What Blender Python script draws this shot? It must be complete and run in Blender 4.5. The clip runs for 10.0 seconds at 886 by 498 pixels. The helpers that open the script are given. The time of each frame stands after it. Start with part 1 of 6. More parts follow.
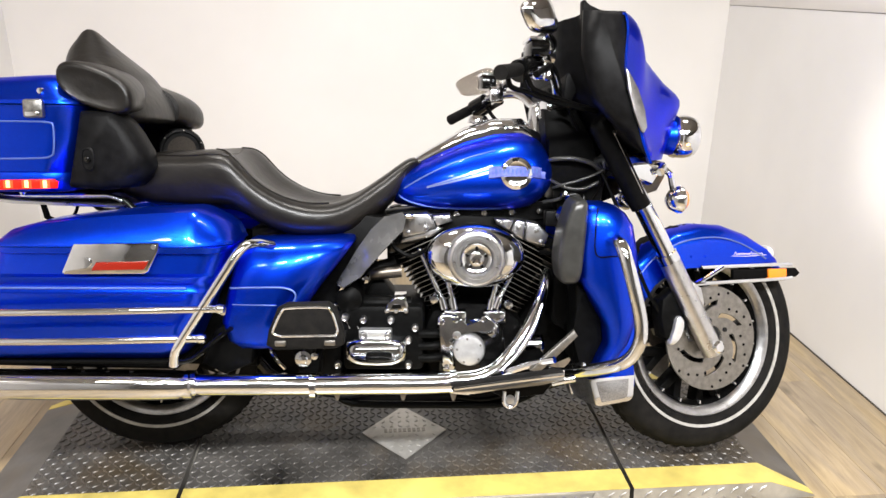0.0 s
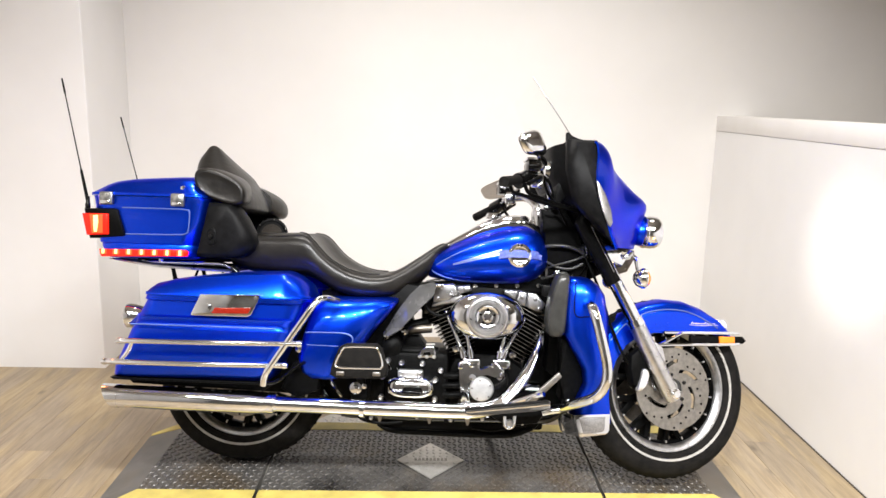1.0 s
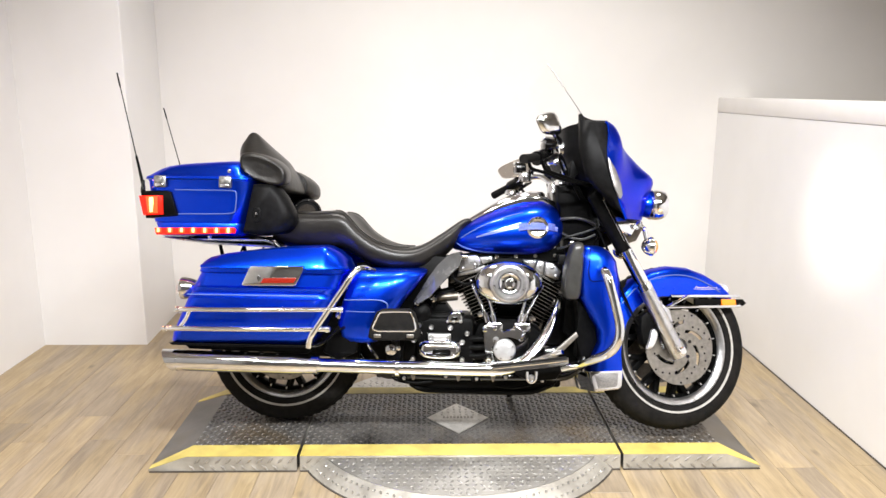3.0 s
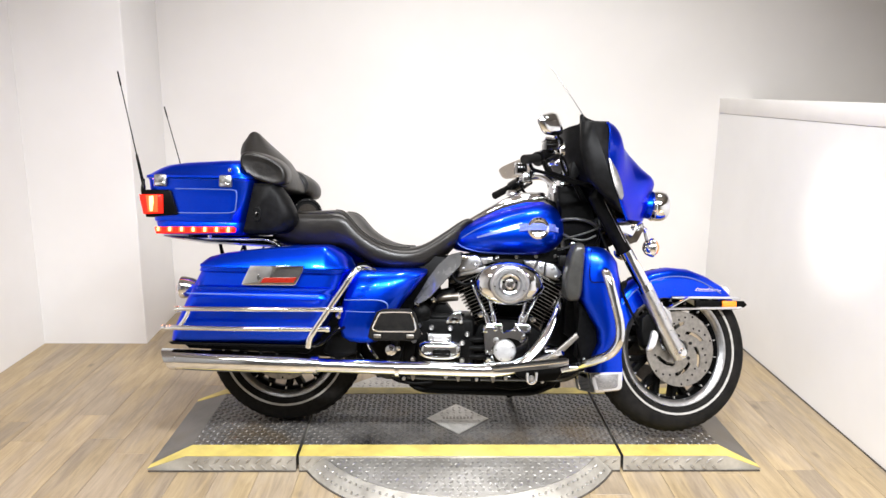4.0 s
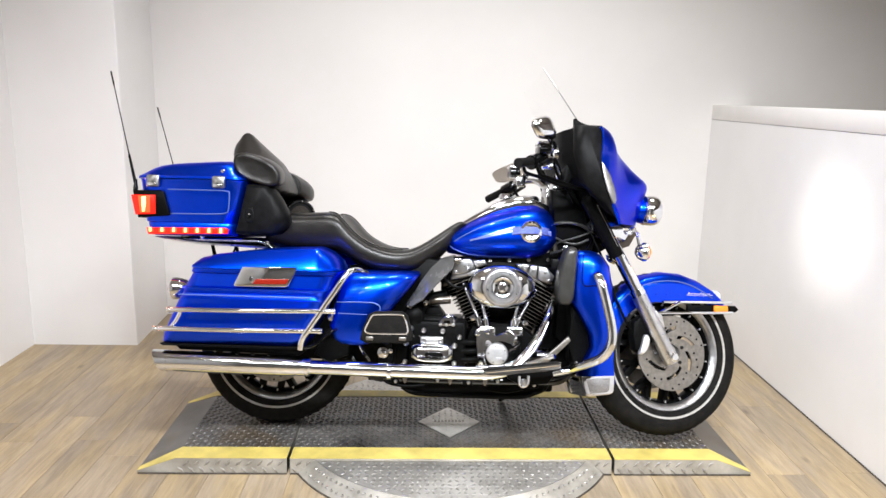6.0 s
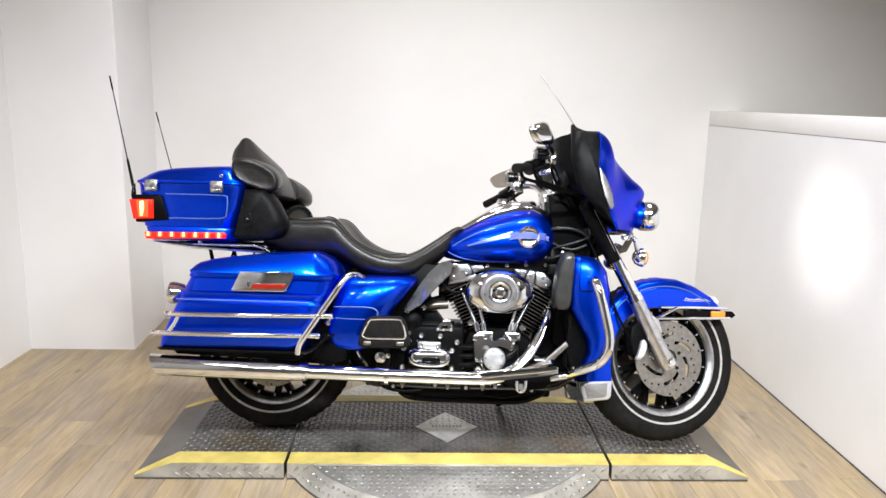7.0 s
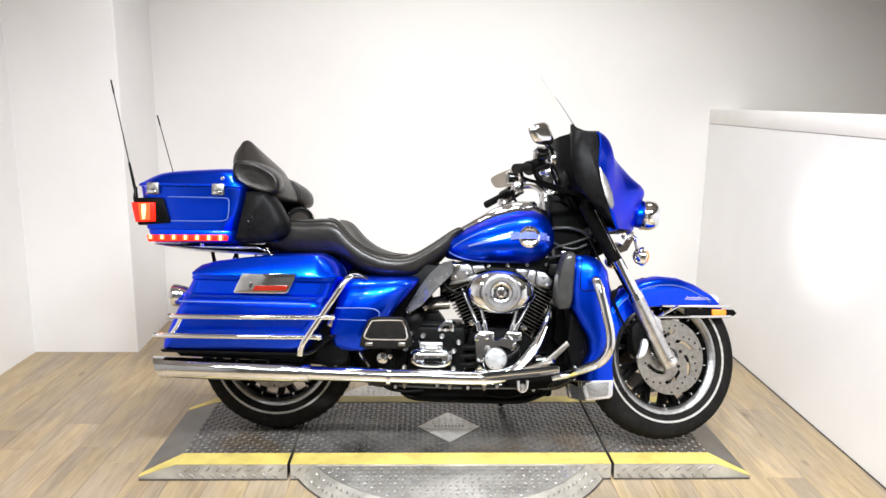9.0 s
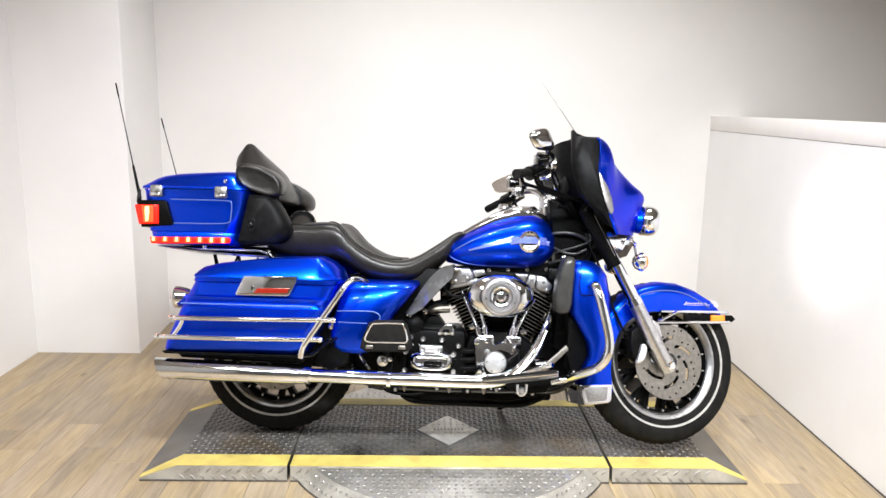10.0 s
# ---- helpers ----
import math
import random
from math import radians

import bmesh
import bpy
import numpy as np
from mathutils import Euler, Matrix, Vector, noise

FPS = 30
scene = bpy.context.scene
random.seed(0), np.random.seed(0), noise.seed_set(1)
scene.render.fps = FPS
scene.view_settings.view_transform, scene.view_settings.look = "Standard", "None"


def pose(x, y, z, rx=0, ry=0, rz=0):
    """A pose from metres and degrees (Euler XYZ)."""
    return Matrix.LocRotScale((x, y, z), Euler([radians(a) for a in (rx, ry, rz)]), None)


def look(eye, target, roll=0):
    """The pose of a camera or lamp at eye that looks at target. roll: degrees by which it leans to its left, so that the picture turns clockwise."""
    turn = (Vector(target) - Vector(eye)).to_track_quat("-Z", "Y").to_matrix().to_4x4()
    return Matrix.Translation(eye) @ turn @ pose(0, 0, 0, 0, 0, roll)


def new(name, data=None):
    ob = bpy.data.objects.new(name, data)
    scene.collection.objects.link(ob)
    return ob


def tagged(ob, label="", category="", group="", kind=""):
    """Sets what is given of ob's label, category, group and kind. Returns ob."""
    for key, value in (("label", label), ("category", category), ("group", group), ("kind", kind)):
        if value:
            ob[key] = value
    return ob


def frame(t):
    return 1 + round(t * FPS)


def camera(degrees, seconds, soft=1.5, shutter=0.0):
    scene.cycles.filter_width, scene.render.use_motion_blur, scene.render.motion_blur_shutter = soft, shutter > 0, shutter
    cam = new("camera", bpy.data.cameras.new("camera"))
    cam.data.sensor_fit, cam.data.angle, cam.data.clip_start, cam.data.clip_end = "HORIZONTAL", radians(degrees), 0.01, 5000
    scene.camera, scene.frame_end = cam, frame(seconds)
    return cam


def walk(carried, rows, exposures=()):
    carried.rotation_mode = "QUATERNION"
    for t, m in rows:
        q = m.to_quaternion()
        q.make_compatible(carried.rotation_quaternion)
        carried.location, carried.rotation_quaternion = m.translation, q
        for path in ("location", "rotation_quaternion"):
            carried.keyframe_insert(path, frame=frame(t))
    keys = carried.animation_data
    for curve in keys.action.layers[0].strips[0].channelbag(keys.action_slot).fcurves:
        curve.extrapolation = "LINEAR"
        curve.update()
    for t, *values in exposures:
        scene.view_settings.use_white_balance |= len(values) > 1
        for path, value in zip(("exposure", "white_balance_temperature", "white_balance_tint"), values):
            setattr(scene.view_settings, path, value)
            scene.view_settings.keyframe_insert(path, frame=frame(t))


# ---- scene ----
cam = camera(62.0, 10.0)
PATH = [
    (0, (-0.062, -1.958, 1.358), (0.107, -0.081, 0.687), 0.6),
    (0.5, (-0.023, -2.351, 1.395), (0.009, -0.415, 0.894), 1.2),
    (1, (-0.04, -2.633, 1.43), (0.012, -0.673, 1.033), 1.3),
    (1.5, (-0.167, -2.846, 1.422), (-0.122, -0.9, 0.965), 0.8),
    (2, (-0.149, -2.898, 1.425), (-0.12, -0.945, 0.993), 1.1),
    (2.5, (-0.124, -2.893, 1.418), (-0.085, -0.939, 0.994), 0.2),
    (4, (-0.124, -2.88, 1.419), (-0.085, -0.926, 0.994), 0.5),
    (4.5, (-0.13, -2.884, 1.415), (-0.1, -0.927, 1.007), 0.7),
    (5, (-0.123, -2.885, 1.416), (-0.067, -0.928, 1.008), 1.2),
    (5.5, (-0.125, -2.881, 1.412), (-0.068, -0.926, 0.995), 1.0),
    (7, (-0.124, -2.886, 1.413), (-0.06, -0.927, 1.014), 1.2),
    (7.5, (-0.119, -2.889, 1.415), (-0.059, -0.931, 1.011), 1.1),
    (8, (-0.117, -2.896, 1.414), (-0.057, -0.939, 1.009), 1.2),
    (8.5, (-0.118, -2.895, 1.415), (-0.062, -0.937, 1.011), 1.1),
    (9, (-0.118, -2.895, 1.417), (-0.061, -0.936, 1.018), 0.7),
    (9.5, (-0.116, -2.9, 1.421), (-0.055, -0.941, 1.023), 1.0),
    (10, (-0.114, -2.914, 1.422), (-0.062, -0.953, 1.033), 1.1),
]
walk(cam, [(r[0], look(*r[1:])) for r in PATH], exposures=((0.0, -0.14, 6850, 12), (1.5, 0.0, 6850, 12), (2.5, 0.0, 6850, 12), (4.0, 0.0, 6600, 12), (5.5, -0.11, 6500, 12), (7.0, -0.17, 6450, 11), (7.6, -0.12, 6450, 11), (8.4, -0.03, 6450, 10), (9.0, 0.0, 6500, 10), (10.0, 0.0, 6550, 11)))

# ---- world and light ----
world = bpy.data.worlds.new("world")
scene.world = world
world.use_nodes = True
wbg = world.node_tree.nodes["Background"]
wbg.inputs[0].default_value = (0.9, 0.93, 1.0, 1)
wbg.inputs[1].default_value = 0.05


def lamp(name, m, sx, sy, power, colour=(0.91, 0.958, 1.0), spread=155):
    d = bpy.data.lights.new(name, "AREA")
    d.shape, d.size, d.size_y, d.energy, d.color = "RECTANGLE", sx, sy, power, colour
    d.spread = radians(spread)
    ob = new(name, d)
    ob.matrix_basis = m
    return ob


# ---- lamps: a row of ceiling fittings aimed into the bay, smaller ones behind, and the bike's own headlamp ----
for lx, watts in ((-1.7, 10), (-0.85, 32), (0.0, 49), (0.85, 41), (1.7, 22)):
    lamp("ceiling_lamp", look((lx, -2.4, 2.93), (lx * 0.85, -0.7, 0.0)), 0.40, 0.20, watts, (1.0, 0.94, 0.88) if abs(lx) > 1.5 else (0.91, 0.958, 1.0), 112)
for lx, watts in ((-0.7, 16), (0.2, 17), (1.3, 14)):
    lamp("ceiling_lamp", look((lx, 0.35, 2.95), (lx, 0.5, 0)), 0.40, 0.20, watts, (0.96, 0.96, 0.94), 140)
for lx in (-1.5, -0.5, 0.5, 1.5):
    lamp("ceiling_lamp", look((lx, -3.9, 2.95), (lx, -3.7, 0)), 0.70, 0.22, 11, spread=160)
beam = bpy.data.lights.new("headlamp_beam", "SPOT")
beam.energy, beam.spot_size, beam.spot_blend, beam.shadow_soft_size, beam.color = 15, radians(58), 1.0, 0.03, (1.0, 0.97, 0.92)
new("headlamp_beam", beam).matrix_basis = look((0.90, 0.09, 0.955), (1.63, 0.20, 0.87))
for lx, ly, lz, watts, tint in ((-1.36, -0.05, 0.98, 1.7, (1.0, 0.18, 0.06)), (0.88, -0.16, 0.83, 0.5, (1.0, 0.45, 0.12))):
    glow = bpy.data.lights.new("marker_glow", "POINT")
    glow.energy, glow.shadow_soft_size, glow.color = watts, 0.03, tint
    new("marker_glow", glow).location = (lx, ly, lz)



# ---- materials ----
def mat(name, colour, rough=0.5, metal=0.0, coat=0.0, spec=0.5, emit=None, power=0.0):
    m = bpy.data.materials.new(name)
    m.use_nodes = True
    b = m.node_tree.nodes["Principled BSDF"]
    b.inputs["Base Color"].default_value = (*colour, 1)
    b.inputs["Roughness"].default_value = rough
    b.inputs["Metallic"].default_value = metal
    b.inputs["Coat Weight"].default_value = coat
    b.inputs["Coat Roughness"].default_value = 0.04
    b.inputs["Specular IOR Level"].default_value = spec
    if emit:
        b.inputs["Emission Color"].default_value = (*emit, 1)
        b.inputs["Emission Strength"].default_value = power
    return m


def nd(m, kind, **values):
    n = m.node_tree.nodes.new(kind)
    for k, v in values.items():
        n.inputs[k].default_value = v
    return n


def wire(m, a, b):
    m.node_tree.links.new(a, b)


def shader(m):
    return m.node_tree.nodes["Principled BSDF"]


def vary(m, scale, low, high, detail=4.0, stretch=(1, 1, 1), rough=None, bump=0.0, bump_scale=None, dist=0.002):
    """Colour between low and high by noise; roughness range and fine relief the same way."""
    co = nd(m, "ShaderNodeTexCoord")
    mp = nd(m, "ShaderNodeMapping", Scale=stretch)
    wire(m, co.outputs["Object"], mp.inputs["Vector"])
    no = nd(m, "ShaderNodeTexNoise", Scale=scale, Detail=detail, Roughness=0.6)
    wire(m, mp.outputs[0], no.inputs["Vector"])
    ramp = nd(m, "ShaderNodeValToRGB")
    ramp.color_ramp.elements[0].position, ramp.color_ramp.elements[1].position = 0.3, 0.7
    ramp.color_ramp.elements[0].color = (*low, 1)
    ramp.color_ramp.elements[1].color = (*high, 1)
    wire(m, no.outputs["Fac"], ramp.inputs["Fac"])
    wire(m, ramp.outputs[0], shader(m).inputs["Base Color"])
    if rough:
        r = nd(m, "ShaderNodeMapRange")
        r.inputs["To Min"].default_value, r.inputs["To Max"].default_value = rough
        wire(m, no.outputs["Fac"], r.inputs["Value"])
        wire(m, r.outputs[0], shader(m).inputs["Roughness"])
    if bump:
        n2 = nd(m, "ShaderNodeTexNoise", Scale=bump_scale or scale * 4, Detail=3.0)
        wire(m, mp.outputs[0], n2.inputs["Vector"])
        bp = nd(m, "ShaderNodeBump", Strength=bump, Distance=dist)
        wire(m, n2.outputs["Fac"], bp.inputs["Height"])
        wire(m, bp.outputs[0], shader(m).inputs["Normal"])
    return m


BLUE = vary(mat("cobalt_metallic_paint", (0.0, 0.03, 0.6), 0.30, 0.945, 0.36), 900, (0.0, 0.027, 0.55), (0.0, 0.070, 0.91), 2.0)
shader(BLUE).inputs["Specular Tint"].default_value = (0.04, 0.22, 1.0, 1)
BLUE_DARK = mat("pinstripe_silver_blue", (0.22, 0.30, 0.62), 0.3, 0.6, 0.6)
BANNER = vary(mat("badge_banner_blue_grey", (0.08, 0.10, 0.36), 0.5, 0.1, spec=0.3), 120, (0.05, 0.07, 0.30), (0.13, 0.16, 0.46), rough=(0.42, 0.55))
STRIPE = mat("thin_pinstripe_blue", (0.08, 0.14, 0.40), 0.45, 0.3, 0.0, spec=0.3)
CHROME = vary(mat("chrome", (0.86, 0.86, 0.87), 0.06, 1.0), 35, (0.76, 0.78, 0.81), (0.85, 0.87, 0.90), rough=(0.03, 0.11), bump=0.03, bump_scale=25, dist=0.004)
STEEL = vary(mat("polished_aluminium", (0.6, 0.6, 0.61), 0.28, 1.0), 30, (0.55, 0.55, 0.56), (0.70, 0.70, 0.71), rough=(0.2, 0.4))
DISC = vary(mat("brushed_disc_steel", (0.36, 0.355, 0.345), 0.42, 1.0), 60, (0.21, 0.20, 0.182), (0.33, 0.31, 0.285), rough=(0.34, 0.5))
ALLOY = vary(mat("wheel_alloy", (0.42, 0.42, 0.42), 0.3, 1.0), 40, (0.34, 0.34, 0.345), (0.50, 0.50, 0.505), rough=(0.22, 0.38))
ZINC = vary(mat("worn_latch_metal", (0.4, 0.4, 0.4), 0.35, 1.0), 55, (0.10, 0.10, 0.10), (0.46, 0.46, 0.44), rough=(0.22, 0.5), bump=0.2, bump_scale=120)
BLACK = vary(mat("black_wrinkle_paint", (0.005, 0.005, 0.005), 0.42, spec=0.05), 80, (0.0015, 0.0015, 0.0015), (0.004, 0.004, 0.004), bump=0.15, bump_scale=500)
GLOSS = mat("gloss_black_paint", (0.003, 0.003, 0.003), 0.1, 0.0, 0.2, spec=0.3)
PLASTIC = vary(mat("grained_black_plastic", (0.008, 0.008, 0.008), 0.42, spec=0.07), 40, (0.003, 0.003, 0.003), (0.008, 0.008, 0.0085), rough=(0.34, 0.5), bump=0.2, bump_scale=700, dist=0.001)
LEATHER = vary(mat("black_vinyl_seat", (0.012, 0.0105, 0.0095), 0.30, spec=0.40), 9, (0.0025, 0.0022, 0.002), (0.010, 0.0083, 0.0068), detail=7, rough=(0.24, 0.46), bump=0.4, bump_scale=38, dist=0.003)
RUBBER = vary(mat("tyre_rubber", (0.006, 0.006, 0.006), 0.7, spec=0.09), 40, (0.004, 0.004, 0.004), (0.012, 0.011, 0.010), rough=(0.6, 0.85), bump=0.15, bump_scale=300)
WHITEWALL = vary(mat("whitewall_rubber", (0.62, 0.60, 0.56), 0.6), 60, (0.26, 0.25, 0.235), (0.38, 0.37, 0.35))
RED = mat("red_lens", (0.55, 0.01, 0.01), 0.15, 0.0, 0.6)
RED_LIT = mat("lit_red_lens", (0.45, 0.008, 0.005), 0.25, 0.0, 0.0, spec=0.25, emit=(1.0, 0.022, 0.008), power=1.15)
RED_GLOW = mat("lit_inner_lens", (0.6, 0.05, 0.02), 0.3, 0.0, 0.0, spec=0.2, emit=(1.0, 0.07, 0.012), power=1.8)
RED_CORE = mat("lit_led_core", (1.0, 0.5, 0.3), 0.2, 0.0, 0.0, emit=(1.0, 0.20, 0.035), power=6.0)
ORANGE = mat("amber_lens", (0.85, 0.22, 0.01), 0.15, 0.0, 0.6)
REFLECTOR = mat("red_reflector", (0.22, 0.012, 0.005), 0.25, 0.0, 0.1, spec=0.3)
PAD = vary(mat("satin_black_trim", (0.016, 0.016, 0.016), 0.3, spec=0.5), 30, (0.020, 0.020, 0.019), (0.034, 0.034, 0.032), rough=(0.28, 0.38))
DEFLECTOR = vary(mat("satin_deflector_plastic", (0.22, 0.22, 0.22), 0.24, spec=0.6), 14, (0.042, 0.042, 0.042), (0.085, 0.085, 0.085), rough=(0.18, 0.34), bump=0.1, bump_scale=300)
BRACKET = vary(mat("dull_bracket_steel", (0.16, 0.14, 0.12), 0.35, 1.0), 25, (0.11, 0.098, 0.085), (0.20, 0.178, 0.15), rough=(0.28, 0.45))
GRILLE = vary(mat("speaker_cloth", (0.03, 0.025, 0.02), 0.7, spec=0.15), 400, (0.012, 0.010, 0.008), (0.045, 0.037, 0.030), bump=0.3, bump_scale=600)
MIRROR = mat("mirror_glass", (0.78, 0.74, 0.70), 0.16, 1.0)
LENS = mat("clear_lamp_lens", (0.85, 0.87, 0.9), 0.08, 0.7, 0.8)
HEADLIT = mat("lit_headlamp_lens", (0.9, 0.9, 0.88), 0.1, 0.0, 0.5, emit=(1.0, 0.95, 0.85), power=3.0)
SATIN = vary(mat("satin_silver", (0.75, 0.75, 0.75), 0.34, 0.85), 50, (0.68, 0.68, 0.68), (0.82, 0.82, 0.82), rough=(0.28, 0.42))
MESH_TRIM = vary(mat("perforated_trim", (0.3, 0.3, 0.31), 0.4, 0.8), 500, (0.12, 0.12, 0.12), (0.55, 0.55, 0.56))
WHITE = mat("white_lettering_bars", (0.8, 0.8, 0.82), 0.3, 0.2)

SHIELD = mat("clear_windscreen", (1, 1, 1), 0.02)
_tr = nd(SHIELD, "ShaderNodeBsdfTransparent", Color=(0.99, 0.99, 0.985, 1))
_gl = nd(SHIELD, "ShaderNodeBsdfGlossy", Roughness=0.03)
_ms = nd(SHIELD, "ShaderNodeMixShader", Fac=0.012)
wire(SHIELD, _tr.outputs[0], _ms.inputs[1])
wire(SHIELD, _gl.outputs[0], _ms.inputs[2])
wire(SHIELD, _ms.outputs[0], SHIELD.node_tree.nodes["Material Output"].inputs["Surface"])

WALL = vary(mat("satin_white_wall_panel", (0.8, 0.8, 0.79), 0.35), 1.3, (0.74, 0.73, 0.715), (0.80, 0.79, 0.78), rough=(0.28, 0.42), bump=0.06, bump_scale=160)
BACKWALL = vary(mat("painted_wall", (0.78, 0.76, 0.73), 0.5), 1.1, (0.69, 0.67, 0.645), (0.75, 0.73, 0.705), rough=(0.42, 0.6), bump=0.05, bump_scale=120)
TRIM = vary(mat("trim_paint", (0.82, 0.8, 0.77), 0.4), 3, (0.78, 0.76, 0.73), (0.84, 0.82, 0.8))
# ceiling is out of view; its grey is set for bounce on wall tops and chrome
CEIL = vary(mat("unseen_ceiling_grey", (0.42, 0.38, 0.34), 0.8), 2, (0.43, 0.405, 0.37), (0.50, 0.475, 0.435))
# front wall is out of view; its dim tone is picked for dark chrome reflections
DIM = vary(mat("unseen_wall_tone", (0.28, 0.25, 0.22), 0.7), 2, (0.18, 0.173, 0.163), (0.26, 0.25, 0.236))
YELLOW = vary(mat("worn_yellow_paint", (0.65, 0.5, 0.1), 0.5), 11, (0.40, 0.32, 0.085), (0.62, 0.50, 0.13), rough=(0.4, 0.65), bump=0.1, bump_scale=90)
DECK = vary(mat("dark_worn_tread_plate", (0.12, 0.12, 0.12), 0.5, 0.35, 0.55), 8, (0.010, 0.009, 0.008), (0.125, 0.118, 0.110), detail=8, rough=(0.35, 0.65), bump=0.1, bump_scale=60)
shader(DECK).inputs["Coat Roughness"].default_value = 0.3
_dc = nd(DECK, "ShaderNodeTexCoord")
_dn = nd(DECK, "ShaderNodeTexNoise", Scale=3.1, Detail=5.0, Roughness=0.6, Distortion=0.5)
wire(DECK, _dc.outputs["Object"], _dn.inputs["Vector"])
_dr = nd(DECK, "ShaderNodeMapRange")
_dr.inputs["From Min"].default_value, _dr.inputs["From Max"].default_value = 0.50, 0.68
_dr.inputs["To Max"].default_value = 0.75
wire(DECK, _dn.outputs["Fac"], _dr.inputs["Value"])
_dm = nd(DECK, "ShaderNodeMix")
_dm.data_type = "RGBA"
_dm.inputs[7].default_value = (0.076, 0.051, 0.023, 1)
wire(DECK, _dr.outputs[0], _dm.inputs[0])
wire(DECK, shader(DECK).inputs["Base Color"].links[0].from_socket, _dm.inputs[6])
wire(DECK, _dm.outputs[2], shader(DECK).inputs["Base Color"])
TREAD = vary(mat("bright_tread_plate", (0.6, 0.6, 0.6), 0.45, 0.75), 7, (0.33, 0.312, 0.283), (0.56, 0.54, 0.505), detail=9, rough=(0.3, 0.52), bump=0.1, bump_scale=60)
PLATE = vary(mat("polished_diamond_plate", (0.5, 0.5, 0.5), 0.4, 0.6), 14, (0.36, 0.345, 0.315), (0.62, 0.60, 0.565), detail=8, rough=(0.32, 0.5), bump=0.1, bump_scale=60)
SKIRT = vary(mat("weathered_skirt_steel", (0.4, 0.37, 0.31), 0.5, 0.6), 9, (0.27, 0.255, 0.225), (0.52, 0.495, 0.44), detail=8, rough=(0.38, 0.6), bump=0.1, bump_scale=60)
DIAMOND = vary(mat("raised_lozenge_steel", (0.5, 0.5, 0.5), 0.35, 0.9), 40, (0.34, 0.325, 0.30), (0.58, 0.565, 0.54), rough=(0.28, 0.45))

# near-black for the floor joint and the shadowed, dirty turntable foot
JOINT_DARK = vary(mat("dark_joint_tone", (0.03, 0.025, 0.02), 0.8), 12, (0.015, 0.012, 0.010), (0.09, 0.075, 0.06))

PLANK = mat("oak_vinyl_plank", (0.42, 0.33, 0.22), 0.42)
_co = nd(PLANK, "ShaderNodeTexCoord")
_oi = nd(PLANK, "ShaderNodeObjectInfo")
_sh = nd(PLANK, "ShaderNodeVectorMath")
_sh.operation = "MULTIPLY_ADD"
_sh.inputs[1].default_value = (1, 1, 1)
_cx = nd(PLANK, "ShaderNodeCombineXYZ")
_mu = nd(PLANK, "ShaderNodeMath")
_mu.operation = "MULTIPLY"
_mu.inputs[1].default_value = 37.0
wire(PLANK, _oi.outputs["Random"], _mu.inputs[0])
wire(PLANK, _mu.outputs[0], _cx.inputs[0])
wire(PLANK, _mu.outputs[0], _cx.inputs[1])
wire(PLANK, _co.outputs["Object"], _sh.inputs[0])
wire(PLANK, _cx.outputs[0], _sh.inputs[2])
_mp = nd(PLANK, "ShaderNodeMapping", Scale=(1.0, 0.09, 1.0))
wire(PLANK, _sh.outputs[0], _mp.inputs["Vector"])
_n1 = nd(PLANK, "ShaderNodeTexNoise", Scale=55.0, Detail=6.0, Roughness=0.65, Distortion=0.6)
_n2 = nd(PLANK, "ShaderNodeTexNoise", Scale=9.0, Detail=3.0)
wire(PLANK, _mp.outputs[0], _n1.inputs["Vector"])
wire(PLANK, _mp.outputs[0], _n2.inputs["Vector"])
_r1 = nd(PLANK, "ShaderNodeValToRGB")
_r1.color_ramp.elements[0].position, _r1.color_ramp.elements[1].position = 0.30, 0.70
_r1.color_ramp.elements[0].color = (0.228, 0.166, 0.092, 1)
_r1.color_ramp.elements[1].color = (0.385, 0.295, 0.172, 1)
wire(PLANK, _n1.outputs["Fac"], _r1.inputs["Fac"])
_r2 = nd(PLANK, "ShaderNodeValToRGB")
_r2.color_ramp.elements[0].position, _r2.color_ramp.elements[1].position = 0.30, 0.70
_r2.color_ramp.elements[0].color = (0.188, 0.145, 0.098, 1)
_r2.color_ramp.elements[1].color = (0.312, 0.248, 0.172, 1)
wire(PLANK, _n1.outputs["Fac"], _r2.inputs["Fac"])
_m2 = nd(PLANK, "ShaderNodeMapping", Scale=(1.0, 0.16, 1.0))
wire(PLANK, _sh.outputs[0], _m2.inputs["Vector"])
_n3 = nd(PLANK, "ShaderNodeTexNoise", Scale=8.0, Detail=3.0, Roughness=0.55, Distortion=0.4)
wire(PLANK, _m2.outputs[0], _n3.inputs["Vector"])
_s3 = nd(PLANK, "ShaderNodeMapRange")
_s3.inputs["From Min"].default_value, _s3.inputs["From Max"].default_value = 0.42, 0.58
wire(PLANK, _n3.outputs["Fac"], _s3.inputs["Value"])
_tn = nd(PLANK, "ShaderNodeMix")
_tn.data_type = "RGBA"
wire(PLANK, _s3.outputs[0], _tn.inputs[0])
wire(PLANK, _r1.outputs[0], _tn.inputs[6])
wire(PLANK, _r2.outputs[0], _tn.inputs[7])
_kn = nd(PLANK, "ShaderNodeTexVoronoi", Scale=3.4)
_m4 = nd(PLANK, "ShaderNodeMapping", Scale=(1.6, 0.75, 1.0))
wire(PLANK, _sh.outputs[0], _m4.inputs["Vector"])
wire(PLANK, _m4.outputs[0], _kn.inputs["Vector"])
_kr = nd(PLANK, "ShaderNodeMapRange")
_kr.inputs["From Min"].default_value, _kr.inputs["From Max"].default_value = 0.02, 0.10
_kr.inputs["To Min"].default_value, _kr.inputs["To Max"].default_value = 0.55, 1.0
